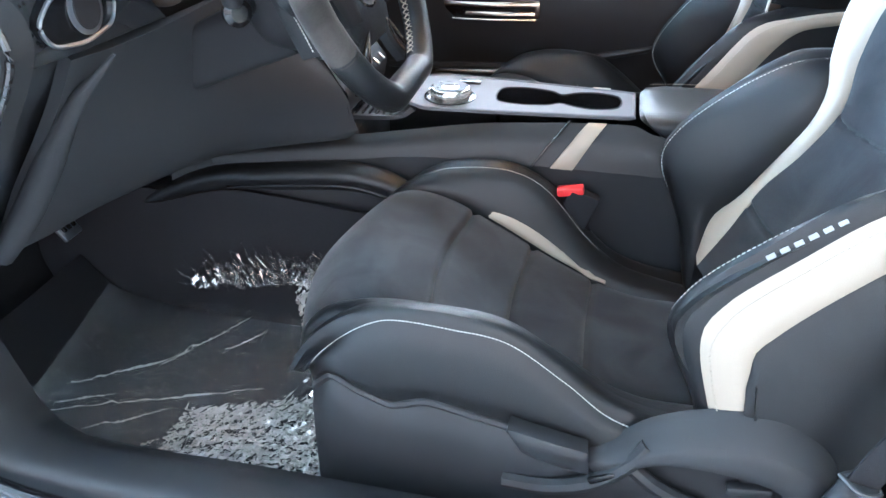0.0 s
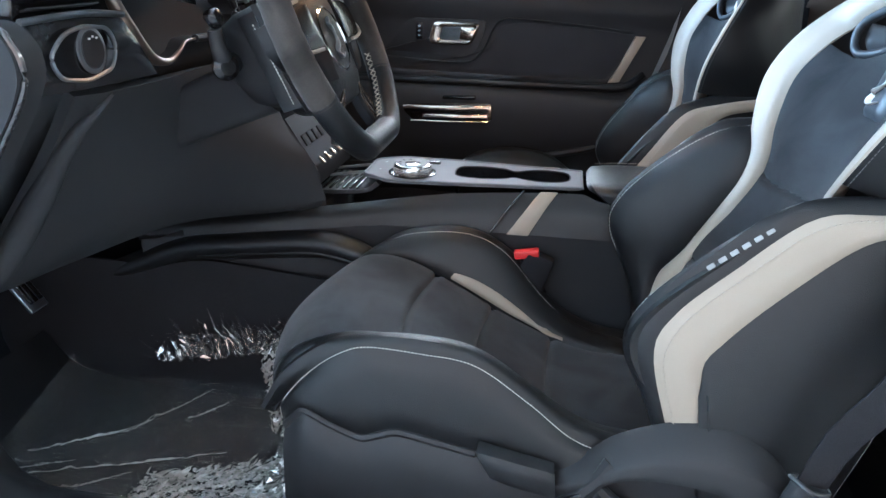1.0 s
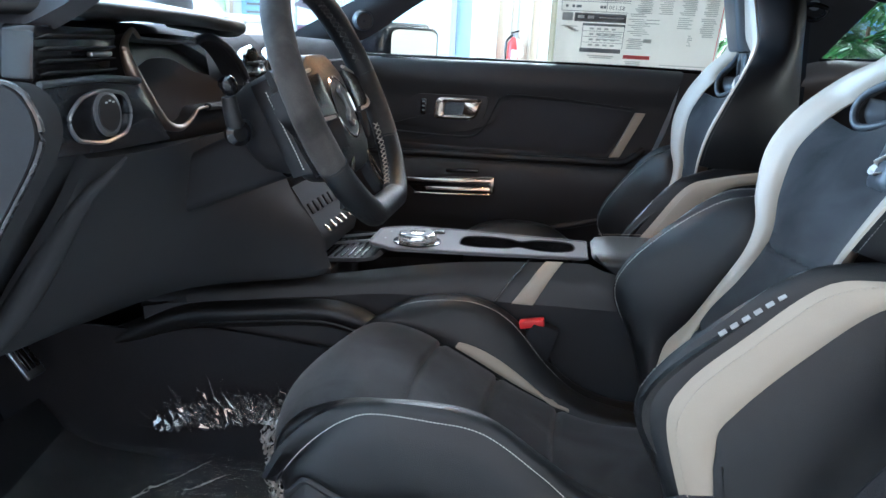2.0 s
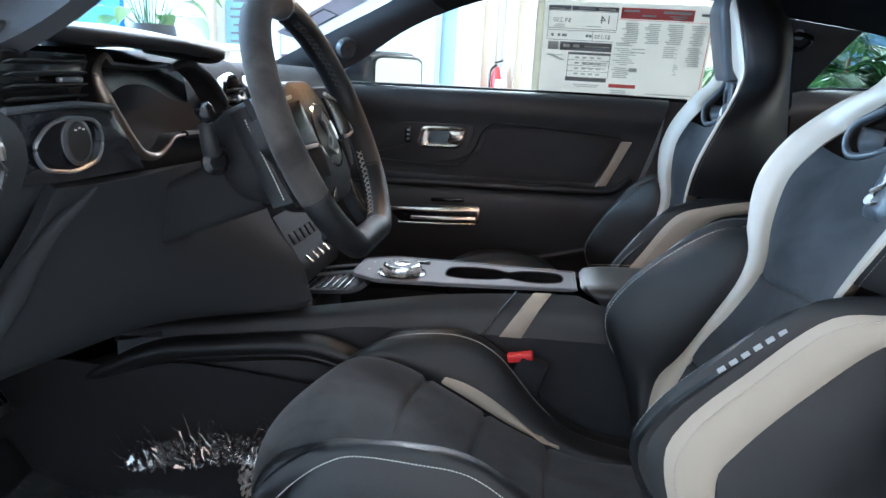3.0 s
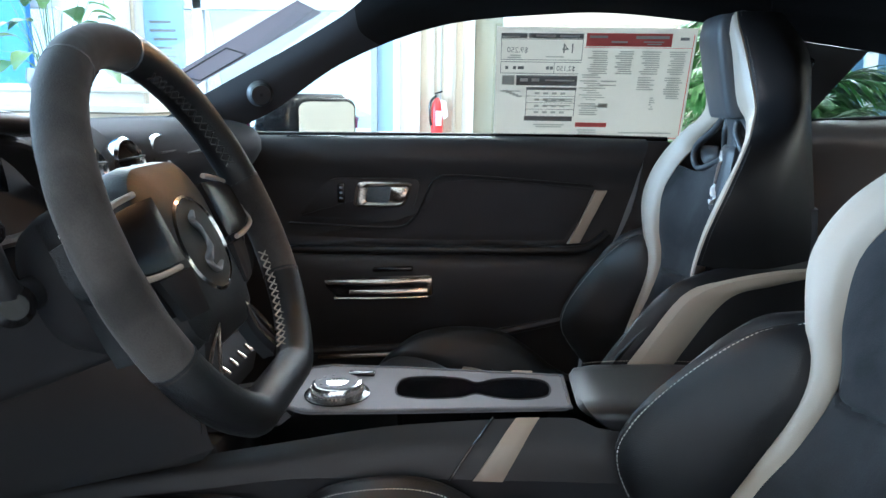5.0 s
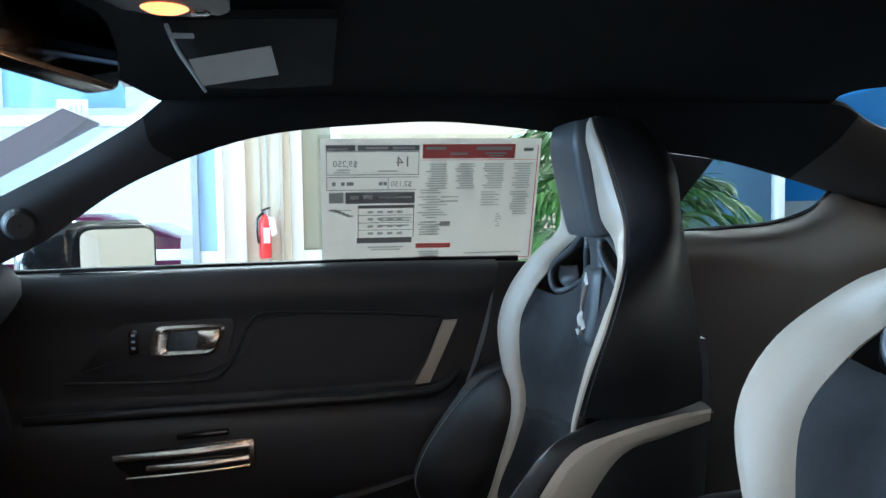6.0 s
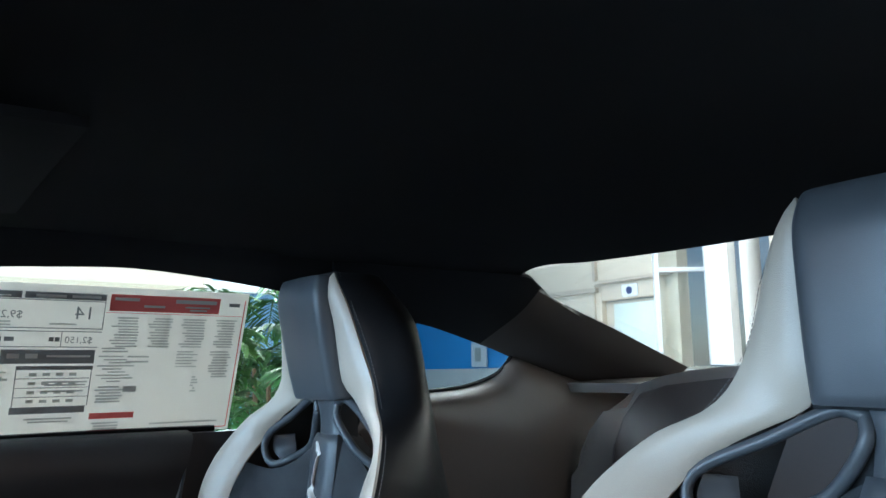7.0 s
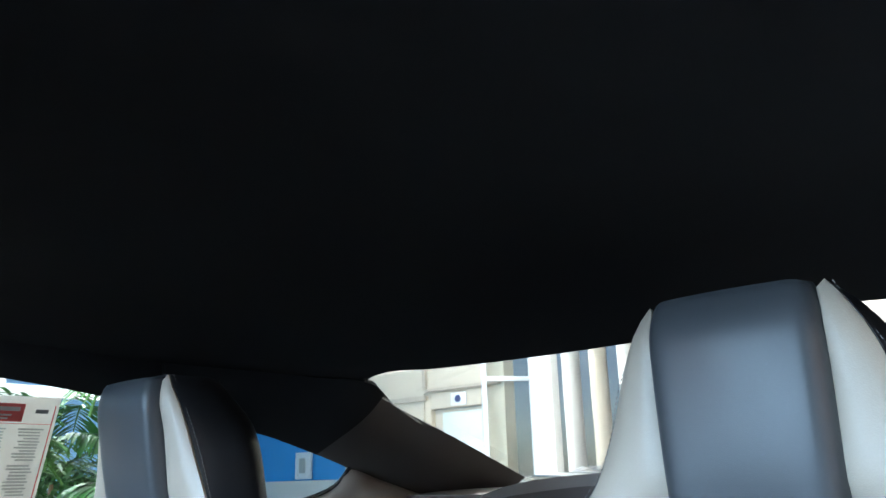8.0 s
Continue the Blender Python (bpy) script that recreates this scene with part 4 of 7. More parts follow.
sheet = part("sheet", label_bar(0, 0, 1, 1, 0.0004), PAPER, label, "off-white paper sheet", False)
part("plastic_sleeve", label_bar(-0.012, -0.03, 1.02, 1.005, -0.0006), glass("sleeve", (0.92, 0.93, 0.90), 0.5), label, "clear plastic sleeve", False)
part("red_header", label_bar(0.455, 0.045, 0.88, 0.155), PINK, sheet, "red printed header", False)
for q in ((0.47, 0.065, 0.56, 0.085), (0.70, 0.065, 0.865, 0.09), (0.58, 0.11, 0.66, 0.125), (0.74, 0.11, 0.84, 0.12), (0.76, 0.13, 0.83, 0.14)):
    part("header_line", label_bar(*q, 0.0014), FAINT, sheet, "", False)
part("oval_mark", label_bar(0.92, 0.075, 0.965, 0.10), INK, sheet, "", False)
for q in ((0.025, 0.05, 0.155, 0.092), (0.165, 0.05, 0.44, 0.092), (0.11, 0.415, 0.425, 0.505), (0.165, 0.52, 0.425, 0.545), (0.16, 0.785, 0.415, 0.83)):
    part("dark_band", label_bar(*q), INK, sheet, "grey printed band", False)
for q in ((0.025, 0.097, 0.44, 0.102), (0.025, 0.275, 0.44, 0.28), (0.025, 0.295, 0.44, 0.30), (0.025, 0.395, 0.43, 0.40), (0.025, 0.097, 0.028, 0.28), (0.437, 0.097, 0.44, 0.28), (0.025, 0.295, 0.028, 0.40), (0.30, 0.295, 0.303, 0.40),
          (0.165, 0.545, 0.168, 0.785), (0.42, 0.545, 0.423, 0.785), (0.168, 0.60, 0.42, 0.603), (0.168, 0.66, 0.42, 0.663), (0.168, 0.72, 0.42, 0.723)):
    part("rule", label_bar(*q), INK, sheet, "", False)
rnd = random.Random(5)
for c0, c1 in ((0.47, 0.575), (0.605, 0.70), (0.735, 0.835), (0.875, 0.965)):
    for k in range(11):
        v = 0.195 + k * 0.019
        part("print_line", label_bar(c0 + rnd.uniform(0, 0.03), v, c1 - rnd.uniform(0, 0.01), v + 0.009), FAINT, sheet, "", False)
for c0, c1, v0, v1 in ((0.44, 0.55, 0.40, 0.43), (0.54, 0.63, 0.455, 0.475), (0.54, 0.63, 0.49, 0.51), (0.44, 0.55, 0.66, 0.78), (0.87, 0.965, 0.42, 0.62), (0.80, 0.84, 0.60, 0.72), (0.21, 0.38, 0.86, 0.885), (0.44, 0.56, 0.905, 0.95), (0.66, 0.96, 0.925, 0.94), (0.25, 0.42, 0.62, 0.645), (0.25, 0.42, 0.68, 0.70), (0.06, 0.14, 0.235, 0.26), (0.25, 0.36, 0.245, 0.26), (0.28, 0.41, 0.455, 0.475)):
    k = v0
    while k < v1:
        part("print_line", label_bar(c0 + rnd.uniform(0, 0.02), k, c1 - rnd.uniform(0, 0.02), k + 0.010), FAINT, sheet, "", False)
        k += 0.020
for q in ((0.985, 0.05, 0.989, 0.975), (0.44, 0.972, 0.985, 0.978), (0.445, 0.165, 0.985, 0.168)):
    part("red_rule", label_bar(*q), PINK, sheet, "", False)
for q in ((0.03, 0.075, 0.12, 0.082), (0.20, 0.064, 0.30, 0.080), (0.32, 0.064, 0.42, 0.080), (0.13, 0.44, 0.17, 0.47), (0.19, 0.44, 0.23, 0.47), (0.26, 0.45, 0.41, 0.462)):
    part("pale_print", label_bar(*q, 0.0016), PAPER, sheet, "", False)
for k in range(9):
    part("print_line", label_bar(0.44 + 0.02 * (k % 3), 0.455 + 0.021 * k, 0.53 + 0.015 * (k % 4), 0.463 + 0.021 * k), FAINT, sheet, "", False)
for k in range(6):
    part("print_line", label_bar(0.735, 0.42 + 0.021 * k, 0.80 + 0.02 * (k % 2), 0.428 + 0.021 * k), FAINT, sheet, "", False)
for k in range(4):
    for j in range(4):
        part("table_figure", label_bar(0.21 + 0.045 * j, 0.565 + 0.058 * k, 0.235 + 0.045 * j, 0.585 + 0.058 * k), FAINT, sheet, "", False)
part("sketch_line", label_bar(0.03, 0.555, 0.135, 0.562), FAINT, sheet, "", False)
part("red_footer", label_bar(0.435, 0.84, 0.60, 0.88), PINK, sheet, "", False)
part("code_square", label_bar(0.035, 0.415, 0.10, 0.50), FAINT, sheet, "", False)
for k, u in enumerate((0.05, 0.09, 0.115, 0.13, 0.28, 0.26)):
    part("icon", label_bar(u, 0.335, u + 0.016, 0.362), INK, sheet, "", False)
part("round_mark", label_bar(0.545, 0.66, 0.595, 0.70), FAINT, sheet, "", False)
for k in range(5):
    part("sketch_line", label_bar(0.04 + k * 0.018, 0.55 + 0.012 * k, 0.07 + k * 0.018, 0.565 + 0.012 * k), FAINT, sheet, "", False)
for word, u, v, size in (("14", 0.405, 0.215, 0.030), ("$9,250", 0.165, 0.215, 0.017), ("$2,150", 0.41, 0.37, 0.015)):
    bm = text_mesh(word, size)
    o = on_label(u, v, 0.0012)
    ux = -(Bc - A).normalized()
    uz = (A - Cc).normalized()
    m = Matrix((ux, uz, ux.cross(uz))).transposed().to_4x4()
    m.translation = o
    bm.transform(m)
    part("print", bm, INK, sheet, "number printed in reverse", False)

paper = thing("windscreen_paper", (-0.393, 0.568, 1.013), "long white paper slip stuck on the windscreen", "paper slip")
pa, pbx, pc, pd = (Vector(q) for q in ((-0.155, 0.475, 1.173), (-0.134, 0.60, 1.163), (-0.393, 0.568, 1.013), (-0.40, 0.43, 1.0225)))
part("sheet", patch([[pa, pd], [pbx, pc]], 6, 4, 0, 0.0008, (1, 0, 1)), paper_material("grey_paper", (0.62, 0.58, 0.60), 0.42), paper)
fr = [pd.lerp(pc, 0.15).lerp(pa.lerp(pbx, 0.15), 0.06), pd.lerp(pc, 0.85).lerp(pa.lerp(pbx, 0.85), 0.06), pd.lerp(pc, 0.85).lerp(pa.lerp(pbx, 0.85), 0.42), pd.lerp(pc, 0.15).lerp(pa.lerp(pbx, 0.15), 0.42)]
up = (pbx - pa).cross(pd - pa).normalized() * 0.0025
up = up if up.x > 0 else -up
for i in range(4):
    part("printed_rule", tube([fr[i] + up, fr[(i + 1) % 4] + up], 0.0016, n=4, sides=4), INK, paper)

# outside mirror
mir = thing("side_mirror", (-0.25, 0.86, 0.88), "black gloss door mirror housing", "car mirror")
rings = []
for x, lean, half, z0, z1 in ((-0.385, 0.15, 0.030, 0.885, 0.915), (-0.372, 0.20, 0.060, 0.868, 0.955), (-0.335, 0.35, 0.082, 0.856, 0.985), (-0.285, 0.55, 0.088, 0.850, 0.998), (-0.215, 0.72, 0.090, 0.850, 0.999), (-0.205, 0.75, 0.086, 0.856, 0.992)):
    rings.append([(x + lean * half * u, 0.942 + half * u, (z0 + z1) / 2 + v * (z1 - z0) / 2) for u, v in rounded([(-1, -1), (1, -1), (1, 0.75), (0.75, 1), (-1, 1)], 0.45)])
part("housing", loft(rings), DARKPAINT, mir)
MIRROR = material("mirror", (0.56, 0.58, 0.58), 0.02, metal=1.0, mottle=0.01)
oval = rounded([(-1, -1), (1, -1), (1, 0.8), (0.8, 1), (-1, 1)], 0.4)
part("frame", tube([(-0.204 + 0.75 * 0.078 * u, 0.942 + 0.078 * u, 0.924 + v * 0.060) for u, v in oval], 0.006, True, 60, 8), GLOSS, mir)
bm = prism([(u * 0.093, v * 0.056) for u, v in oval], "x", -0.002, 0.002)
bm.transform(Matrix.Translation((-0.198, 0.938, 0.924)) @ Matrix.Rotation(-math.atan(0.75), 4, "Z"))
part("glass", bm, MIRROR, mir, "mirror glass")
part("arm", patch([[(-0.36, 0.74, 0.885), (-0.33, 0.86, 0.885)], [(-0.26, 0.74, 0.885), (-0.24, 0.86, 0.885)]], 6, 4, 0.004, 0.025, (0, 0, 1)), DARKPAINT, mir)

# pillar speaker, visor, overhead lamp, mirror
tw = thing("pillar_speaker", (-0.27, 0.62, 0.996), "small round black tweeter on the windscreen pillar", "speaker")
part("ring", lathe([(0.020, 0.02), (0.026, 0.0), (0.028, -0.012), (0.024, -0.018), (0.022, -0.016)], (-0.272, 0.612, 0.996), (0.35, -0.9, -0.1), 28), TRIM, tw)
part("grille", lathe([(0.0225, -0.004), (0.0225, 0.0), (0.012, 0.004), (0.002, 0.005)], (-0.2665, 0.598, 0.9945), (0.35, -0.9, -0.1), 24), CARPET, tw, "perforated black grille")
vis = thing("sun_visor", (0.16, 0.26, 1.20), "black cloth sun visor with a pale warning label", "sun visor")
part("panel", patch([[(0.07, 0.07, 1.210), (0.16, 0.06, 1.211), (0.25, 0.07, 1.216)], [(0.065, 0.26, 1.208), (0.16, 0.26, 1.210), (0.25, 0.26, 1.216)], [(0.055, 0.48, 1.205), (0.16, 0.49, 1.207), (0.25, 0.48, 1.212)]], 12, 12, 0.004, 0.010, (0, 0, -1), 8), LINER, vis)
part("edge_bead", tube([(0.075, 0.065, 1.204), (0.066, 0.18, 1.202), (0.060, 0.33, 1.201), (0.054, 0.478, 1.200)], 0.0026, n=24, sides=8), GREYALU, vis, "grey edge bead")
part("clip", box(0.084, 0.102, 1.202, 0.026, 0.005, 0.006, 0.002), GREYALU, vis)
part("label", patch([[(0.068, 0.241, 1.2025), (0.174, 0.161, 1.2045)], [(0.058, 0.425, 1.1995), (0.173, 0.344, 1.2035)]], 6, 6, 0, 0.001, (0, 0, -1)), material("visor_label", (0.34, 0.34, 0.32), 0.6), vis, "pale printed label")
ovh = thing("overhead_console", (0.07, -0.02, 1.235), "dark roof console with a lit warm reading lamp", "roof console")
part("body", prism(rounded([(0.0, -0.16), (0.13, -0.15), (0.148, -0.06), (0.146, 0.008), (0.128, 0.030), (0.052, 0.031)], 0.022), "z", 1.205, 1.25, 0.008), material("dark_grey_plastic", (0.06, 0.055, 0.05), 0.5), ovh)
part("lamp", lathe([(0.004, -0.004), (0.016, -0.003), (0.022, 0.0), (0.022, 0.004)], (0.086, 0.0, 1.205), (0, 0, 1), 28), glow("lamp_glow", (1.0, 0.27, 0.07), 3.0), ovh, "lit amber-white reading lamp")
part("button", lathe([(0.003, -0.003), (0.009, -0.002), (0.010, 0.002)], (0.117, 0.012, 1.205), (0, 0, 1), 20), GLOSS, ovh)
part("microphone", box(0.10, -0.055, 1.204, 0.055, 0.016, 0.004, 0.001), GLOSS, ovh)
rvm = thing("rear_view_mirror", (-0.06, 0.0, 1.20), "frameless dark rear view mirror on a stalk", "car mirror")
mm = Matrix.Translation((-0.022, 0.0, 1.183)) @ Euler((0, radians(-8), radians(-12))).to_matrix().to_4x4()
bm = prism(rounded([(-0.128, -0.042), (0.128, -0.042), (0.128, 0.040), (-0.128, 0.040)], 0.03), "x", -0.018, 0.008, 0.004)
bm.transform(mm)
part("housing", bm, GLOSS, rvm)
bm = prism(rounded([(-0.121, -0.036), (0.121, -0.036), (0.121, 0.034), (-0.121, 0.034)], 0.026), "x", 0.0085, 0.0095)
bm.transform(mm)
part("glass", bm, material("dimmed_mirror", (0.10, 0.10, 0.11), 0.06, metal=1.0, mottle=0.02), rvm, "dimmed mirror glass")
part("stalk", tube([(-0.04, 0, 1.18), (-0.09, 0, 1.20), (-0.14, 0, 1.225)], 0.011, n=10, sides=8), GLOSS, rvm)

# ---- centre console ----
con = thing("centre_console", (0.1, 0.0, 0.09), "dark console with grey metal top plate and padded armrest", "console")
for sd in (-1, 1):
    top = [(-0.48, sd * 0.14, 0.482), (-0.277, sd * 0.125, 0.508), (-0.15, sd * 0.115, 0.536), (-0.026, sd * 0.104, 0.564), (0.10, sd * 0.090, 0.585), (0.33, sd * 0.082, 0.598), (0.40, sd * 0.092, 0.585), (0.75, sd * 0.10, 0.58)]
    mid = [(-0.48, sd * 0.165, 0.45), (-0.277, sd * 0.150, 0.478), (-0.15, sd * 0.142, 0.494), (-0.026, sd * 0.132, 0.510), (0.10, sd * 0.122, 0.512), (0.33, sd * 0.115, 0.514), (0.40, sd * 0.115, 0.515), (0.75, sd * 0.115, 0.52)]
    low = [(x, sd * (abs(y) - 0.002), 0.46) for x, y, z in mid]
    bot = [(x, sd * (abs(y) + 0.012), 0.10) for x, y, z in mid]
    part("side_panel", patch([top, [(a[0], (a[1] + b[1]) / 2 + sd * 0.004, (a[2] + b[2]) / 2 + 0.006) for a, b in zip(top, mid)], mid], 40, 9, 0, 0.012, (0, sd, 0.5)), LEATHER, con, "black stitched leather console side")
    part("lower_panel", patch([mid, low, bot], 30, 9, 0, 0.012, (0, sd, 0)), TRIM, con, "black plastic console base")
    part("stripe", patch([[(0.262, sd * 0.0885, 0.5995), (0.247, sd * 0.101, 0.582), (0.235, sd * 0.1115, 0.561), (0.208, sd * 0.1205, 0.512)], [(0.292, sd * 0.0875, 0.600), (0.279, sd * 0.100, 0.582), (0.268, sd * 0.110, 0.561), (0.246, sd * 0.1195, 0.512)]], 12, 6, 0.003, 0.006, (0, sd, 0.4), 4), WHITE, con, "ivory leather stripe")
    part("seam", tube([(0.232, sd * 0.0895, 0.5995), (0.216, sd * 0.1045, 0.581), (0.202, sd * 0.1155, 0.561), (0.178, sd * 0.1225, 0.513)], 0.0018, n=16, sides=6), GLOSS, con)
    pad = part("knee_pad", patch([[(-0.62, sd * 0.150, 0.36), (-0.42, sd * 0.150, 0.450), (-0.28, sd * 0.150, 0.476), (-0.14, sd * 0.150, 0.494), (-0.07, sd * 0.15, 0.488), (-0.02, sd * 0.15, 0.465), (0.03, sd * 0.15, 0.43)],
                                  [(-0.62, sd * 0.160, 0.33), (-0.42, sd * 0.176, 0.436), (-0.28, sd * 0.180, 0.465), (-0.14, sd * 0.182, 0.482), (-0.07, sd * 0.182, 0.474), (-0.02, sd * 0.180, 0.452), (0.03, sd * 0.175, 0.415)],
                                  [(-0.62, sd * 0.156, 0.31), (-0.42, sd * 0.168, 0.405), (-0.28, sd * 0.170, 0.430), (-0.14, sd * 0.170, 0.448), (-0.07, sd * 0.170, 0.440), (-0.02, sd * 0.168, 0.418), (0.03, sd * 0.164, 0.385)]], 34, 14, 0.004, 0.02, (0, sd, 0.3), 8), LEATHER, con, "padded black knee rest")
    part("tunnel_side", patch([[(-0.80, sd * 0.168, 0.40), (-0.48, sd * 0.168, 0.40), (-0.35, sd * 0.168, 0.42), (0.04, sd * 0.164, 0.39)], [(-0.80, sd * 0.192, 0.13), (-0.48, sd * 0.192, 0.13), (-0.35, sd * 0.190, 0.13), (0.04, sd * 0.186, 0.13)]], 12, 4, 0, 0.01, (0, sd, 0)), CARPET, con, "black carpeted tunnel side")
    part("piping", tube([(x, sd * 0.184, z - 0.018) for x, z in ((-0.36, 0.450), (-0.28, 0.463), (-0.14, 0.480), (-0.07, 0.472), (-0.02, 0.450), (0.02, 0.42))], 0.0025, n=30, sides=6), LEATHER, pad)
outer = rounded([(-0.075, -0.052), (-0.02, -0.086), (0.10, -0.078), (0.335, -0.056), (0.335, 0.062), (0.10, 0.085), (-0.02, 0.09), (-0.075, 0.06)], 0.012)


def ring(cx, cy, r, n=36):
    return [(cx + r * math.cos(a), cy + r * math.sin(a)) for a in np.linspace(0, 2 * math.pi, n, endpoint=False)]


wells = rounded([(0.098, -0.030), (0.14, -0.038), (0.19, -0.030), (0.208, -0.012), (0.232, -0.028), (0.27, -0.036), (0.308, -0.022), (0.315, 0.01), (0.308, 0.042), (0.27, 0.052), (0.232, 0.044), (0.208, 0.024), (0.19, 0.044), (0.14, 0.052), (0.098, 0.042), (0.092, 0.006)], 0.02)
plate = part("top_plate", plate_with_holes(outer, [wells], 0.5965, 0.602), PLATE, con, "brushed grey metal top plate", angle=30)
part("plate_rim", tube([(x, y, 0.6015) for x, y in outer], 0.0028, True, 120, 8), PLATE, plate)
part("well_wall", loft([[(x, y, 0.6) for x, y in wells], [(0.203 + (x - 0.203) * 0.97, 0.007 + (y - 0.007) * 0.94, 0.53) for x, y in wells]], caps=False), GLOSS, con, "black cup holder wells")
part("well_floor", plate_with_holes([(0.203 + (x - 0.203) * 0.97, 0.007 + (y - 0.007) * 0.94) for x, y in wells], [], 0.526, 0.531), GLOSS, con)
part("well_rim", tube([(x, y, 0.6016) for x, y in wells], 0.0016, True, 140, 6), MATTBLACK, plate)
dial = part("shift_dial", lathe([(0.034, 0.0), (0.036, 0.003), (0.036, 0.014), (0.034, 0.018), (0.031, 0.019)], (0.014, -0.026, 0.602), (0, 0, 1), 48), CHROME, con, "bright knurled rotary shifter")
part("dial_face", lathe([(0.0305, 0.0), (0.0305, 0.0025), (0.015, 0.0015), (0.001, 0.001)], (0.014, -0.026, 0.6195), (0, 0, 1), 40), PLATE, dial)
part("dial_base", lathe([(0.046, 0.0), (0.046, 0.002), (0.037, 0.004)], (0.014, -0.026, 0.6022), (0, 0, 1), 40), GLOSS, dial)
for k in range(5):
    a = radians(110 + 35 * k)
    part("gear_mark", box(0.014 + 0.024 * math.cos(a), -0.026 + 0.024 * math.sin(a), 0.6221, 0.004, 0.003, 0.0008, 0), GLOSS, dial)
for k in range(40):
    a = 2 * math.pi * k / 40
    part("knurl", box(0.014 + 0.0362 * math.cos(a), -0.026 + 0.0362 * math.sin(a), 0.611, 0.0016, 0.0012, 0.010, 0, (0, 0, math.degrees(a))), CHROME, dial)
part("button", box(0.036, 0.052, 0.604, 0.040, 0.014, 0.006, 0.002), GLOSS, con)
# armrest lid
rings = []
for x, hy, z0, z1 in ((0.343, 0.078, 0.570, 0.606), (0.350, 0.088, 0.552, 0.613), (0.38, 0.096, 0.542, 0.617), (0.48, 0.102, 0.538, 0.620), (0.62, 0.102, 0.538, 0.620), (0.70, 0.100, 0.538, 0.615)):
    rings.append([(x + (0.075 * (0.5 - v / 2) if x < 0.45 else 0), u * hy, (z0 + z1) / 2 + v * (z1 - z0) / 2) for u, v in rounded([(-1, -1), (1, -1), (1, 1), (-1, 1)], 0.45)])
lid = part("armrest", loft(rings), LEATHER, con, "padded black leather armrest lid")
for sd in (1,):
    part("stitching", stitches([(0.36, sd * 0.082, 0.6150), (0.42, sd * 0.089, 0.6185), (0.52, sd * 0.091, 0.6205), (0.66, sd * 0.091, 0.6195)], 70, (0.003, 0.0010, 0.0009)), TAN, lid, "tan thread")
part("front_fill", box(-0.33, 0, 0.33, 0.40, 0.20, 0.44, 0.02), TRIM, con)
part("front_tray", patch([[(-0.20, -0.075, 0.560), (-0.08, -0.07, 0.572), (-0.05, -0.06, 0.590)], [(-0.20, 0.075, 0.560), (-0.08, 0.07, 0.572), (-0.05, 0.06, 0.590)]], 10, 6, 0, 0.01, (0, 0, 1)), TRIM, con, "ribbed rubber tray")
for k in range(9):
    part("rib", box(-0.19 + k * 0.013, 0, 0.563 + 0.0013 * k, 0.004, 0.13, 0.005, 0.001), GLOSS, con)
for y in (-0.01, 0.045):
    part("trim_bar", tube([(-0.17, y, 0.578), (-0.05, y - 0.004, 0.600)], 0.003, n=6, sides=6), SATIN, con)
# the console's top sits a little lower than its sides and falls towards the dash
for child in con.children_recursive:
    for v in child.data.vertices:
        z = v.co.z + 0.09
        v.co.z -= (0.011 + 0.008 * min(1.0, max(0.0, 0.235 - v.co.x) / 0.41)) * min(1.0, max(0.0, (z - 0.51) / 0.07))
bk = thing("belt_buckle", (0.246, -0.145, 0.44), "black belt buckle with a red release button", "belt buckle")
part("body", box(0.262, -0.148, 0.455, 0.055, 0.026, 0.075, 0.008, (0, 18, 0)), CARPET, bk)
part("release", box(0.248, -0.150, 0.490, 0.044, 0.020, 0.014, 0.003, (0, -12, 0)), RED, bk, "red release button")
part("strap", tube([(0.27, -0.148, 0.43), (0.31, -0.15, 0.34), (0.34, -0.15, 0.22)], 0.012, n=10, sides=8, flat=0.5), CARPET, bk)

# ---- dashboard ----
dash = thing("dashboard", (-0.45, 0.0, 0.6), "black moulded dashboard with carbon panel and round bright vents", "dashboard")
prof_p = [(-0.80, 0.915), (-0.6, 0.94), (-0.42, 0.948), (-0.33, 0.942), (-0.285, 0.922), (-0.275, 0.885), (-0.30, 0.845), (-0.325, 0.81), (-0.32, 0.74), (-0.30, 0.66), (-0.32, 0.58), (-0.42, 0.50), (-0.55, 0.47)]
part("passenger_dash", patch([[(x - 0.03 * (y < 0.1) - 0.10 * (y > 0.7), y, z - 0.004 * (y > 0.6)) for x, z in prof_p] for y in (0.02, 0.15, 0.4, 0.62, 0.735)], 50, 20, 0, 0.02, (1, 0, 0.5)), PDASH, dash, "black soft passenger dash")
part("dash_seam", tube([(-0.276, 0.2, 0.90), (-0.274, 0.4, 0.90), (-0.285, 0.62, 0.897)], 0.003, n=20, sides=6), LEATHER, dash)
prof_d = [(-0.80, 0.915), (-0.6, 0.945), (-0.45, 0.962), (-0.36, 0.955), (-0.32, 0.93), (-0.31, 0.90), (-0.29, 0.86), (-0.275, 0.825), (-0.30, 0.79), (-0.36, 0.72), (-0.42, 0.62), (-0.50, 0.54), (-0.60, 0.50)]
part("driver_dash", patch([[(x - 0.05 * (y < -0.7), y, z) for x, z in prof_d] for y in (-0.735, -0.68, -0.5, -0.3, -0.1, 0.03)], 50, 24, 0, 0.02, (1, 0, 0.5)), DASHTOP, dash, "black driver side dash")
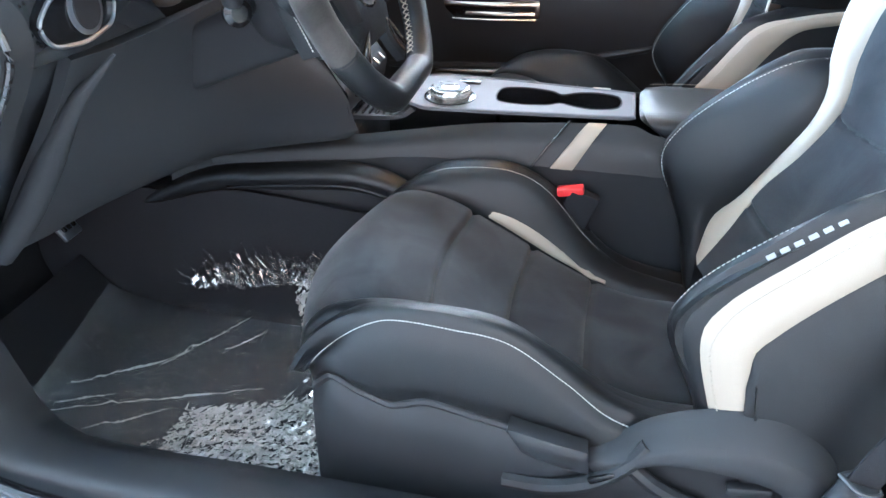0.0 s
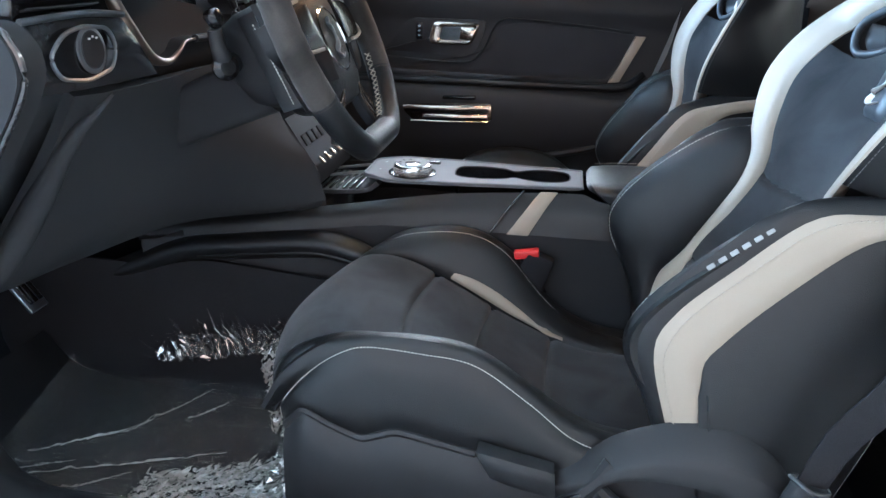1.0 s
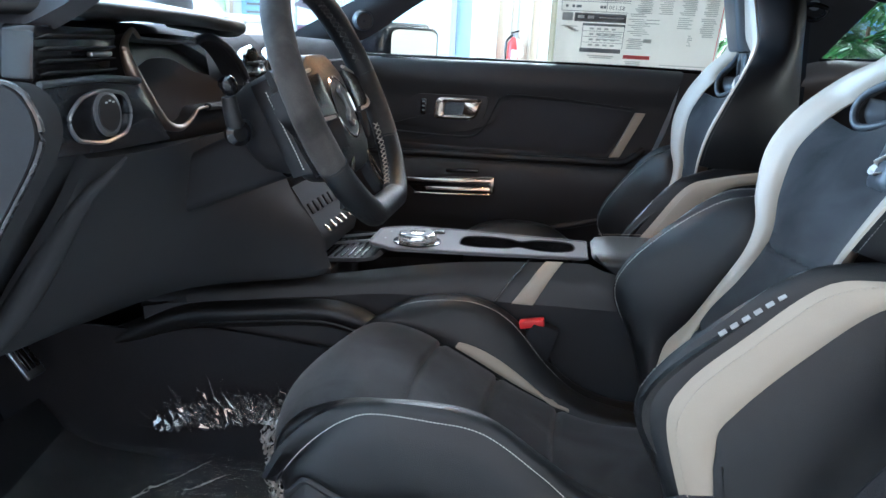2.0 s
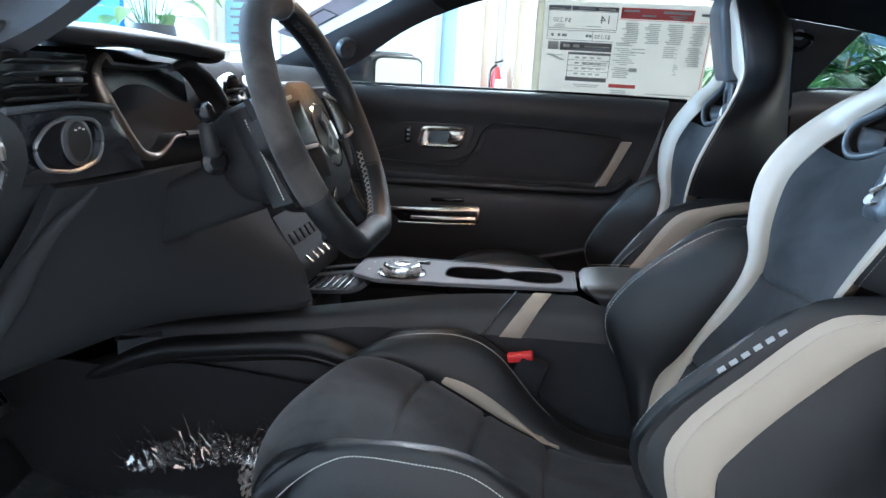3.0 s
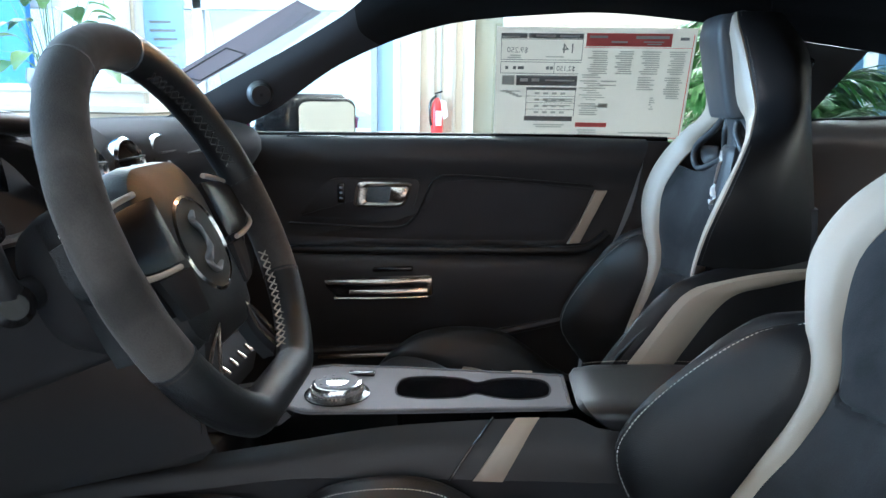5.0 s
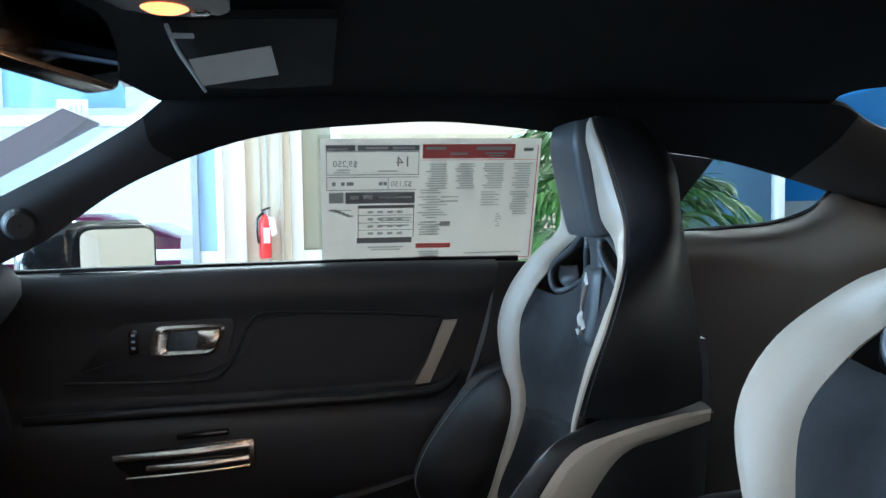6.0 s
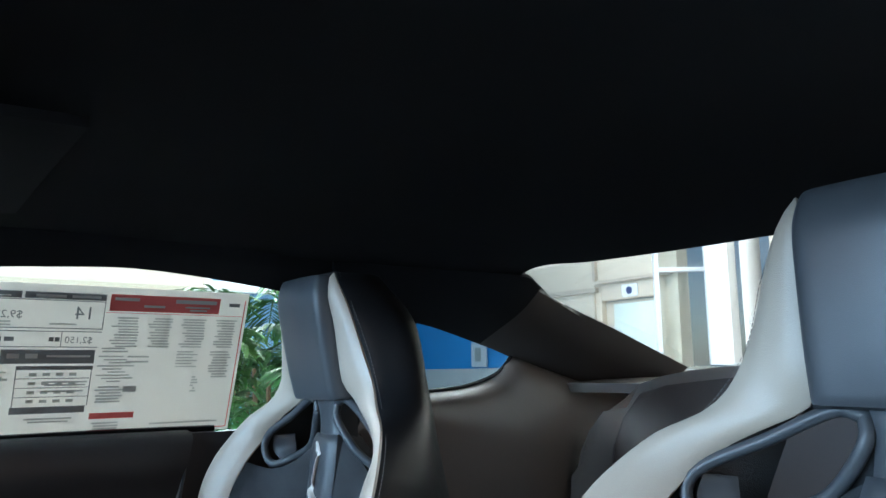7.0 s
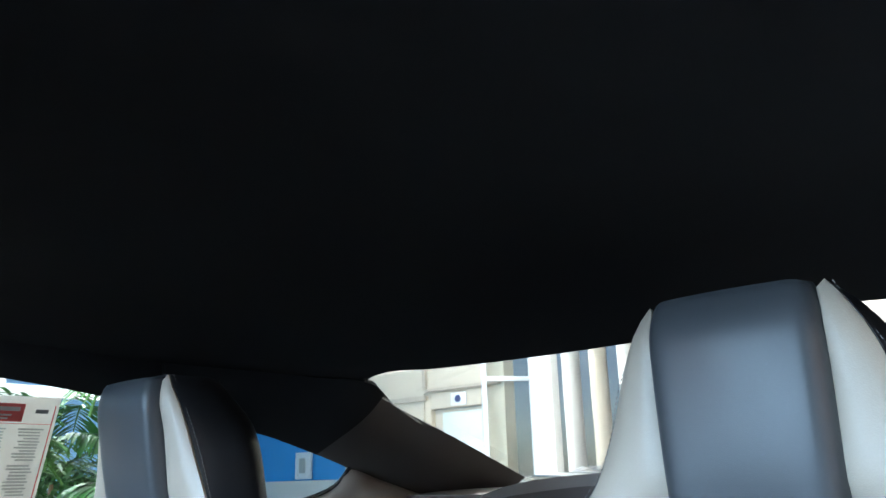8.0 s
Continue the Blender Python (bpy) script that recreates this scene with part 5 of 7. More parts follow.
hood = part("cluster_hood", patch([[(-0.50, -0.70, 0.968), (-0.40, -0.69, 0.984), (-0.32, -0.68, 0.985)], [(-0.50, -0.60, 0.975), (-0.36, -0.60, 0.990), (-0.255, -0.60, 0.985)], [(-0.50, -0.45, 0.978), (-0.34, -0.45, 0.994), (-0.215, -0.45, 0.981)], [(-0.50, -0.34, 0.976), (-0.34, -0.34, 0.990), (-0.204, -0.35, 0.975)], [(-0.50, -0.25, 0.967), (-0.36, -0.25, 0.978), (-0.262, -0.262, 0.966)]], 30, 40, 0.0, 0.010, (0, 0, 1), 6), LEATHER, dash, "black leather hood over the instruments")
part("hood_lip", tube([(-0.40, -0.705, 0.972), (-0.32, -0.682, 0.976), (-0.256, -0.60, 0.976), (-0.216, -0.45, 0.972), (-0.205, -0.36, 0.967), (-0.218, -0.305, 0.963), (-0.263, -0.26, 0.958), (-0.36, -0.25, 0.968)], 0.0095, n=60, sides=10), LEATHER, hood)
part("instrument_screen", patch([[(-0.315, -0.515, 0.945), (-0.32, -0.37, 0.95), (-0.315, -0.225, 0.945)], [(-0.30, -0.50, 0.87), (-0.305, -0.37, 0.87), (-0.30, -0.235, 0.87)], [(-0.285, -0.43, 0.82), (-0.287, -0.37, 0.82), (-0.285, -0.31, 0.82)]], 20, 12, 0, 0.01, (1, 0, 0)), GLOSS, dash, "dark glossy instrument screen")
BRONZE = material("bronze_satin_trim", (0.30, 0.24, 0.20), 0.35, metal=0.9, mottle=0.08)
bright = [(-0.272, -0.490, 0.946), (-0.272, -0.508, 0.955), (-0.268, -0.532, 0.931), (-0.262, -0.508, 0.880), (-0.258, -0.467, 0.838), (-0.256, -0.423, 0.826), (-0.257, -0.385, 0.836), (-0.260, -0.360, 0.846), (-0.262, -0.325, 0.847)]
dark = [(-0.262, -0.325, 0.847), (-0.264, -0.24, 0.845), (-0.266, -0.185, 0.855), (-0.268, -0.165, 0.882), (-0.270, -0.225, 0.930), (-0.272, -0.292, 0.948), (-0.272, -0.345, 0.941)]
bz = bright + dark[1:]
part("cluster_bezel", tube(bright, [0.0025, 0.004, 0.009, 0.011, 0.010, 0.006, 0.0035, 0.0025, 0.002], n=90, sides=10), BRONZE, dash, "satin metal rim round the instruments")
part("bezel_line", tube([(-0.272, -0.490, 0.946), (-0.274, -0.42, 0.943), (-0.272, -0.345, 0.941)], 0.0018, n=20, sides=6), SATIN, dash, "thin bright line over the instruments")
part("cluster_arch", tube(dark, 0.006, n=50, sides=8), TRIM, dash)
part("cluster_tunnel", loft([[(x, y, z) for x, y, z in spline(bz + [bz[0]], 60)[:-1]], [(-0.305, -0.37 + (y + 0.37) * 0.93, 0.885 + (z - 0.885) * 0.9) for x, y, z in spline(bz + [bz[0]], 60)[:-1]]], caps=False), TRIM, dash)
# left vent
vent = part("side_vent", prism(rounded([(-0.70, 0.896), (-0.565, 0.902), (-0.540, 0.955), (-0.69, 0.958)], 0.008), "x", -0.31, -0.272, 0.003), GLOSS, dash, "black slatted air vent")
for k in range(4):
    part("slat", box(-0.266, -0.625, 0.909 + 0.0125 * k, 0.012, 0.125, 0.0022, 0.0008, (0, -18, 0)), TRIM, vent)
part("slider", box(-0.258, -0.60, 0.928, 0.008, 0.040, 0.006, 0.002), SATIN, vent, "satin vent slider")
part("carbon_panel", patch([[(-0.268, -0.70, 0.896), (-0.262, -0.60, 0.899), (-0.258, -0.52, 0.893)], [(-0.258, -0.70, 0.855), (-0.252, -0.60, 0.855), (-0.250, -0.50, 0.855)], [(-0.262, -0.70, 0.822), (-0.256, -0.60, 0.818), (-0.252, -0.46, 0.815)]], 16, 10, 0.002, 0.012, (1, 0, 0)), CARBON, dash, "glossy dark carbon panel")
part("panel_edge", tube([(-0.264, -0.70, 0.898), (-0.258, -0.60, 0.901), (-0.255, -0.525, 0.895)], 0.004, n=16, sides=8), SATIN, dash)
sw_o = rounded([(-0.687, 0.862), (-0.66, 0.884), (-0.623, 0.890), (-0.575, 0.884), (-0.561, 0.862), (-0.572, 0.838), (-0.62, 0.830), (-0.672, 0.838)], 0.015)
lsw = part("light_switch", prism(sw_o, "x", -0.262, -0.246, 0.002), GLOSS, dash, "gloss black headlight switch panel")
part("switch_rim", tube([(-0.2455, y, z) for y, z in sw_o], 0.0025, True, 80, 6), SATIN, lsw)
part("switch_knob", lathe([(0.0225, 0.0), (0.0225, 0.003), (0.020, 0.005), (0.003, 0.0045)], (-0.246, -0.614, 0.863), (1, 0, 0.1), 32), TRIM, lsw, "round black knob")
part("knob_ring", lathe([(0.0230, 0), (0.0262, 0.001), (0.0262, 0.003), (0.0230, 0.004)], (-0.246, -0.614, 0.863), (1, 0, 0.1), 36), SATIN, lsw, "satin ring")
for a in (60, 90, 120):
    part("symbol", box(-0.2405, -0.614 + 0.014 * math.cos(radians(a)), 0.864 + 0.014 * math.sin(radians(a)), 0.001, 0.0035, 0.002, 0), ALU, lsw)
part("lower_cover", patch([[(-0.262, -0.63, 0.812), (-0.255, -0.56, 0.808), (-0.250, -0.45, 0.806), (-0.25, -0.28, 0.806), (-0.24, -0.14, 0.80)],
                           [(-0.30, -0.63, 0.745), (-0.282, -0.56, 0.745), (-0.262, -0.45, 0.745), (-0.235, -0.28, 0.735), (-0.195, -0.145, 0.690)],
                           [(-0.37, -0.63, 0.645), (-0.345, -0.56, 0.64), (-0.30, -0.45, 0.64), (-0.225, -0.28, 0.660), (-0.150, -0.150, 0.635)],
                           [(-0.45, -0.63, 0.54), (-0.43, -0.56, 0.53), (-0.375, -0.45, 0.55), (-0.265, -0.28, 0.575), (-0.128, -0.150, 0.585)],
                           [(-0.60, -0.63, 0.50), (-0.60, -0.56, 0.49), (-0.52, -0.45, 0.50), (-0.38, -0.28, 0.525), (-0.150, -0.150, 0.535)],
                           [(-0.80, -0.63, 0.56), (-0.80, -0.56, 0.56), (-0.80, -0.45, 0.56), (-0.70, -0.28, 0.52), (-0.45, -0.14, 0.49)]], 36, 28, 0, 0.015, (1, 0, -0.2)), DASHTOP, dash, "black lower knee cover")
part("cover_end", patch([[(-0.195, -0.145, 0.690), (-0.150, -0.150, 0.635), (-0.128, -0.150, 0.585), (-0.150, -0.150, 0.535)], [(-0.225, -0.118, 0.690), (-0.20, -0.118, 0.635), (-0.19, -0.118, 0.585), (-0.20, -0.118, 0.535)]], 16, 6, 0.002, 0.006, (0.6, 0.6, 0)), DASHTOP, dash)
cap = part("end_cap", prism(rounded([(x - 0.024, z) for x, z in ((-0.70, 0.90), (-0.30, 0.900), (-0.242, 0.900), (-0.220, 0.878), (-0.216, 0.850), (-0.228, 0.820), (-0.250, 0.785), (-0.290, 0.72), (-0.36, 0.60), (-0.42, 0.50), (-0.70, 0.50))], 0.02), "y", -0.745, -0.70, 0.008), DASHTOP, dash, "black dashboard end cap")
part("cap_rim", tube([(x - 0.024, -0.7385, z) for x, z in ((-0.36, 0.902), (-0.25, 0.901), (-0.222, 0.880), (-0.214, 0.850), (-0.226, 0.820), (-0.248, 0.785), (-0.288, 0.72), (-0.358, 0.60))], 0.004, n=50, sides=8), CARBON, cap, "patterned dark rim")
part("knee_roll", tube([(-0.232, -0.60, 0.812), (-0.250, -0.61, 0.790), (-0.272, -0.615, 0.768), (-0.296, -0.62, 0.735), (-0.336, -0.62, 0.676), (-0.385, -0.62, 0.606), (-0.44, -0.62, 0.54)], [0.002, 0.008, 0.013, 0.017, 0.018, 0.018, 0.016], n=40, sides=12), DASHTOP, dash, "rounded edge of the knee cover")
# centre stack
stack = part("centre_fascia", prism(rounded([(-0.135, 0.575), (-0.128, 0.70), (-0.12, 0.86), (0.12, 0.86), (0.128, 0.70), (0.135, 0.575)], 0.015), "x", -0.36, -0.235, 0.006), GLOSS, dash, "gloss black centre stack")
ctl = part("control_panel", patch([[(-0.205, -0.117, 0.690), (-0.182, -0.117, 0.655), (-0.160, -0.117, 0.622), (-0.145, -0.117, 0.60), (-0.150, -0.117, 0.565)], [(-0.205, 0.117, 0.690), (-0.182, 0.117, 0.655), (-0.160, 0.117, 0.622), (-0.145, 0.117, 0.60), (-0.150, 0.117, 0.565)]], 20, 8, 0, 0.06, (1, 0, 0.3)), MATTBLACK, dash, "matt black control panel")
for k in range(6):
    tg = part("toggle", box(-0.143, -0.095 + 0.034 * k, 0.614, 0.016, 0.006, 0.005, 0.0015, (0, 35, 0)), CHAMPAGNE, ctl, "bright toggle switch")
for k in range(7):
    part("button", box(-0.176, -0.09 + 0.03 * k, 0.648, 0.022, 0.020, 0.004, 0.0015, (0, 56, 0)), MATTBLACK, ctl)
for k, y in enumerate((-0.085, 0.026, 0.137)):
    vt = part("round_vent", lathe([(0.036, -0.03), (0.044, 0.0), (0.045, 0.010), (0.041, 0.014), (0.036, 0.008), (0.034, -0.02), (0.020, -0.022)], (-0.295, y, 0.888), (0.96, 0, 0.25), 40), CHROME, dash, "round vent with bright rim")
    for j in range(3):
        part("blade", box(-0.288, y, 0.868 + 0.018 * j, 0.024, 0.066 - 0.012 * abs(j - 1), 0.003, 0.001, (0, -14, 0)), TRIM, vt)
    part("hub", lathe([(0.0, -0.004), (0.007, 0.0), (0.006, 0.006), (0.001, 0.007)], (-0.283, y, 0.889), (0.96, 0, 0.25), 16), SATIN, vt)
    part("throat", lathe([(0.035, 0.0), (0.033, -0.03), (0.002, -0.032)], (-0.301, y, 0.886), (0.96, 0, 0.25), 30), GLOSS, vt)

# ---- steering wheel and column ----
WC = Vector((-0.040, -0.37, 0.876))
WA, WB, WN = Vector((0, 1, 0)), Vector((-0.42, 0, 0.9075)), Vector((0.9075, 0, 0.42))


def wp(a, b, n=0.0):
    return WC + WA * a + WB * b + WN * n


wheel = thing("steering_wheel", tuple(wp(0, 0, -0.05)), "flat-bottomed suede and leather steering wheel with bright hub badge", "steering wheel")
SILVER = material("silver_painted_plastic", (0.40, 0.36, 0.31), 0.40, metal=0.25, mottle=0.06)
ALC = material("grey_wheel_suede", (0.060, 0.054, 0.050), 0.95, grain=0.4, scale=700, bump=0.35, mottle=0.4, mottle_scale=16, sheen=0.15, spec=0.15, hard=True)


def rim_at(deg):
    a = radians(deg)
    r = 0.174
    x, y = 0.164 * math.sin(a), r * math.cos(a)
    return (x, max(y, -0.160 - 0.0 * abs(x)))


def rim_arc(d0, d1, n=40):
    return [wp(*rim_at(d0 + (d1 - d0) * k / n)) for k in range(n + 1)]


part("rim_top", tube(rim_arc(-118, 10), 0.0192, n=70, sides=14), ALC, wheel, "worn grey suede grip")
part("rim_side", tube(rim_arc(10, 80), 0.0190, n=50, sides=14), LEATHER, wheel, "smooth black leather grip")
part("rim_low", tube(rim_arc(80, 118), 0.0191, n=30, sides=14), ALC, wheel, "worn grey suede grip")
part("grip_ring", tube([wp(*rim_at(9.2)), wp(*rim_at(9.8)), wp(*rim_at(10.4))], 0.0199, n=5, sides=16), SATIN, wheel, "thin bright ring")
part("rim_bottom", tube(rim_arc(116, 244), 0.0188, n=60, sides=14), LEATHER, wheel, "smooth black leather lower grip")
for d in (-117, 117, -30, 80):
    g = [wp(*rim_at(d - 0.4)), wp(*rim_at(d)), wp(*rim_at(d + 0.4))]
    part("grip_seam", tube(g, 0.0196, n=5, sides=14), LEATHER, wheel)


def cross_stitch(d0, d1, n, inset, deep):
    bms = []
    for k in range(n):
        for s in (-1, 1):
            d = d0 + (d1 - d0) * (k + 0.5) / n
            a = radians(d)
            p = rim_at(d)
            ux, uy = math.sin(a), math.cos(a)
            c = wp(p[0] - ux * inset, p[1] - uy * inset, deep)
            tvec = (WA * uy - WB * ux)
            dvec = (tvec * 0.0042 + (WN * 0.9 + (WA * ux + WB * uy) * 0.2) * 0.0050 * s)
            bms.append(tube([c - dvec, c + dvec], 0.0010, n=3, sides=5))
    return join(*bms)


for d0, d1, inset, deep, tm in ((108, 153, 0.0186, -0.0045, TAN), (-153, -108, 0.0186, -0.0045, TAN), (20, 72, 0.0184, 0.0045, GTHREAD), (-66, -22, 0.0184, 0.0045, LEATHER)):
    part("stitching", cross_stitch(d0, d1, 14, inset, deep), tm, wheel, "beige cross stitching" if tm == TAN else "dark cross stitching")
hub = part("hub", loft([[wp(0.078 * sc * u, -0.014 + 0.088 * sc * v, n - 0.030) for u, v in rounded([(-1, -0.8), (-0.55, -1), (0.55, -1), (1, -0.8), (0.92, 0.75), (0.6, 1), (-0.6, 1), (-0.92, 0.75)], 0.5)] for sc, n in ((0.9, -0.045), (1.0, -0.02), (1.0, 0.005), (0.94, 0.018), (0.75, 0.026), (0.4, 0.030))]), LEATHER, wheel, "black leather airbag hub")
bd = part("hub_badge", lathe([(0.042, 0.0), (0.042, 0.004), (0.02, 0.0055), (0.001, 0.006)], wp(0, -0.012, -0.006), WN, 40), material("badge_enamel", (0.05, 0.06, 0.06), 0.45), hub, "dark round badge")
part("badge_ring", lathe([(0.0415, 0.0), (0.0455, 0.001), (0.046, 0.006), (0.043, 0.0075), (0.0415, 0.005)], wp(0, -0.012, -0.0065), WN, 44), CHROME, hub, "bright badge ring")
sw2 = [(0.012, -0.020), (-0.004, -0.024), (-0.010, -0.014), (0.004, -0.004), (0.002, 0.010), (-0.006, 0.020), (0.003, 0.027)]
part("badge_shape", tube([wp(a * 1.1, b * 1.1 - 0.012, 0.0015) for a, b in sw2], [0.002, 0.004, 0.005, 0.0035, 0.0035, 0.005, 0.002], n=36, sides=8, flat=0.6), SATIN, bd, "raised metal shape")
def wq(a, b, n):
    return wp(a * 0.94, b, n - 0.013)


for sd in (-1, 1):
    sp = part("side_spoke", patch([[wq(sd * 0.062, 0.040, 0.006), wq(sd * 0.11, 0.036, -0.002), wq(sd * 0.165, 0.030, -0.006)], [wq(sd * 0.066, -0.015, 0.008), wq(sd * 0.11, -0.012, 0.0), wq(sd * 0.165, -0.008, -0.004)], [wq(sd * 0.062, -0.058, 0.006), wq(sd * 0.095, -0.055, -0.002), wq(sd * 0.118, -0.050, -0.006)]], 14, 12, 0.003, 0.02, tuple(WN)), LEATHER, wheel, "black spoke with switches")
    part("spoke_trim", tube([wq(sd * 0.080, 0.046, 0.010), wq(sd * 0.11, 0.043, 0.006), wq(sd * 0.150, 0.036, 0.002)], 0.0028, n=14, sides=8), SILVER, sp, "silver spoke edge")
    part("spoke_trim", tube([wq(sd * 0.074, -0.021, 0.016), wq(sd * 0.110, -0.020, 0.013), wq(sd * 0.146, -0.015, 0.010), wq(sd * 0.156, -0.004, 0.007), wq(sd * 0.158, 0.014, 0.004)], 0.0026, n=24, sides=8), SILVER, sp, "silver spoke edge")
    pod = part("switch_pod", patch([[wq(sd * 0.058, 0.040, 0.013), wq(sd * 0.110, 0.037, 0.010), wq(sd * 0.156, 0.029, 0.005)], [wq(sd * 0.058, -0.017, 0.015), wq(sd * 0.110, -0.016, 0.012), wq(sd * 0.152, -0.011, 0.009)]], 12, 8, 0.002, 0.008, tuple(WN), 4), GLOSS, sp, "black switch pod")
    turn = Matrix((WA, WB, WN)).transposed().to_4x4()
    for i in range(4):
        for j in range(2):
            key = part("key", box(0, 0, 0, 0.017, 0.017, 0.004, 0.0012), MATTBLACK, pod)
            key.matrix_basis = Matrix.Translation(wq(sd * (0.072 + 0.0205 * i), 0.024 - 0.0022 * i - 0.021 * j, 0.0165 - 0.0018 * i) - ORIGIN[wheel.name]) @ turn
    for i, j in ((0, 1), (1, 0), (1, 1), (2, 0), (2, 1), (3, 1)):
        mk = part("symbol", box(0, 0, 0, 0.0075, 0.003, 0.001, 0), ALU, pod)
        mk.matrix_basis = Matrix.Translation(wq(sd * (0.072 + 0.0205 * i), 0.024 - 0.0022 * i - 0.021 * j, 0.0191 - 0.0018 * i) - ORIGIN[wheel.name]) @ turn
    low_pod = part("lower_pod", patch([[wq(sd * 0.056, -0.025, 0.016), wq(sd * 0.108, -0.024, 0.010)], [wq(sd * 0.054, -0.064, 0.013), wq(sd * 0.088, -0.062, 0.008)]], 8, 6, 0.002, 0.008, tuple(WN), 4), MATTBLACK, sp, "lower switch pod")
    for a, b in ((0.070, -0.034), (0.088, -0.032), (0.068, -0.052), (0.083, -0.050)):
        mk = part("symbol", box(0, 0, 0, 0.007, 0.0055, 0.001, 0), ALU, low_pod)
        mk.matrix_basis = Matrix.Translation(wq(sd * a, b, 0.0205 - 0.06 * (a - 0.06)) - ORIGIN[wheel.name]) @ turn
    part("lower_spoke", patch([[wq(sd * 0.026, -0.070, 0.004), wq(sd * 0.050, -0.110, -0.004), wq(sd * 0.078, -0.146, -0.006)], [wq(sd * 0.052, -0.066, 0.004), wq(sd * 0.074, -0.104, -0.004), wq(sd * 0.104, -0.136, -0.006)]], 14, 6, 0.004, 0.012, tuple(WN), 4), TRIM, wheel, "dark lower spoke")
    part("spoke_frame", tube([wq(sd * 0.040, -0.080, 0.0075), wq(sd * 0.058, -0.110, 0.0005), wq(sd * 0.086, -0.140, -0.001), wq(sd * 0.098, -0.134, -0.001), wq(sd * 0.076, -0.104, 0.001)], 0.0019, True, 50, 8), CHAMPAGNE, wheel, "bright slit on the lower spoke")

col = thing("steering_column", tuple(wp(0, 0, -0.16)), "black plastic column shroud with stitched edge", "steering column")
shr = []
for n, a, b0, b1 in ((-0.135, 0.058, -0.050, 0.044), (-0.126, 0.070, -0.066, 0.053), (-0.105, 0.079, -0.078, 0.059), (-0.08, 0.082, -0.084, 0.060), (-0.062, 0.080, -0.082, 0.057), (-0.052, 0.070, -0.070, 0.047)):
    shr.append([wp(a * u, (b0 + b1) / 2 + 0.008 + v * (b1 - b0) / 2, n) for u, v in rounded([(-1, -0.55), (-0.55, -1), (0.55, -1), (1, -0.55), (1, 0.55), (0.6, 1), (-0.6, 1), (-1, 0.55)], 0.55, 7)])
part("shroud", loft(shr), MATTBLACK, col)
part("column_tube", loft([[wp(0.052 * sc * u, -0.03 + 0.055 * sc * v, n) for u, v in rounded([(-1, -1), (1, -1), (1, 1), (-1, 1)], 0.5)] for sc, n in ((0.7, -0.42), (0.7, -0.27), (0.75, -0.2), (0.8, -0.11))]), MATTBLACK, col)
for sd in (-1, 1):
    pd_ = part("shift_paddle", patch([[wp(sd * 0.085, 0.062, -0.050), wp(sd * 0.098, 0.02, -0.046), wp(sd * 0.094, -0.04, -0.044), wp(sd * 0.078, -0.085, -0.044)], [wp(sd * 0.112, 0.060, -0.040), wp(sd * 0.122, 0.02, -0.034), wp(sd * 0.116, -0.04, -0.032), wp(sd * 0.094, -0.082, -0.034)]], 18, 6, 0.003, 0.008, tuple(WN), 4), LEATHER, col, "black shift paddle")
    part("stitching", stitches([wp(sd * 0.092, 0.040, -0.064), wp(sd * 0.091, 0.0, -0.062), wp(sd * 0.090, -0.04, -0.060), wp(sd * 0.088, -0.070, -0.060)], 26), THREAD, col, "pale thread")
    part("edge_flap", patch([[wp(sd * 0.083, 0.055, -0.084), wp(sd * 0.085, 0.0, -0.082), wp(sd * 0.083, -0.076, -0.080)], [wp(sd * 0.088, 0.056, -0.052), wp(sd * 0.089, 0.0, -0.050), wp(sd * 0.086, -0.078, -0.050)]], 16, 5, 0.002, 0.008, (0, sd, 0), 4), LEATHER, col)
stk = thing("signal_stalk", (-0.165, -0.475, 0.83), "black indicator stalk beside the column", "indicator stalk")
part("stem", tube([(-0.155, -0.41, 0.838), (-0.150, -0.455, 0.834), (-0.150, -0.482, 0.846), (-0.154, -0.490, 0.880)], [0.013, 0.014, 0.012, 0.009], n=20, sides=12), TRIM, stk)
part("knob", lathe([(0.007, -0.012), (0.011, -0.006), (0.0115, 0.005), (0.009, 0.010), (0.002, 0.012)], (-0.154, -0.490, 0.894), (-0.25, -0.4, 0.7), 24), GLOSS, stk, "ribbed dark stalk end")
part("collar", lathe([(0.012, -0.008), (0.017, 0.0), (0.017, 0.008), (0.010, 0.014)], (-0.150, -0.476, 0.832), (0.7, -0.7, 0.1), 24), GLOSS, stk)

# ---- footwell, sill, pedals ----
sill = solid("sill_trim", patch([[(-0.50, -0.63, 0.47), (-0.445, -0.65, 0.395), (-0.405, -0.655, 0.305), (-0.317, -0.66, 0.280), (-0.1, -0.66, 0.290), (0.3, -0.66, 0.296), (1.0, -0.66, 0.30)], [(-0.51, -0.68, 0.49), (-0.455, -0.69, 0.41), (-0.415, -0.695, 0.330), (-0.317, -0.70, 0.310), (-0.1, -0.70, 0.314), (0.3, -0.70, 0.318), (1.0, -0.70, 0.32)], [(-0.52, -0.74, 0.48), (-0.465, -0.745, 0.39), (-0.42, -0.75, 0.328), (-0.32, -0.75, 0.315), (-0.1, -0.75, 0.316), (0.3, -0.75, 0.318), (1.0, -0.75, 0.32)], [(-0.52, -0.76, 0.40), (-0.45, -0.765, 0.31), (-0.33, -0.765, 0.29), (-0.1, -0.77, 0.29), (0.3, -0.77, 0.29), (1.0, -0.77, 0.29)]], 40, 16, 0, 0.015, (0, -0.5, 1)), TRIM, "black plastic door sill trim", "sill trim", "structure")
solid("sill_inner", box(0.2, -0.668, 0.18, 1.7, 0.03, 0.20, 0.008), CARPET, "black carpet on the sill side", "sill trim", "structure")
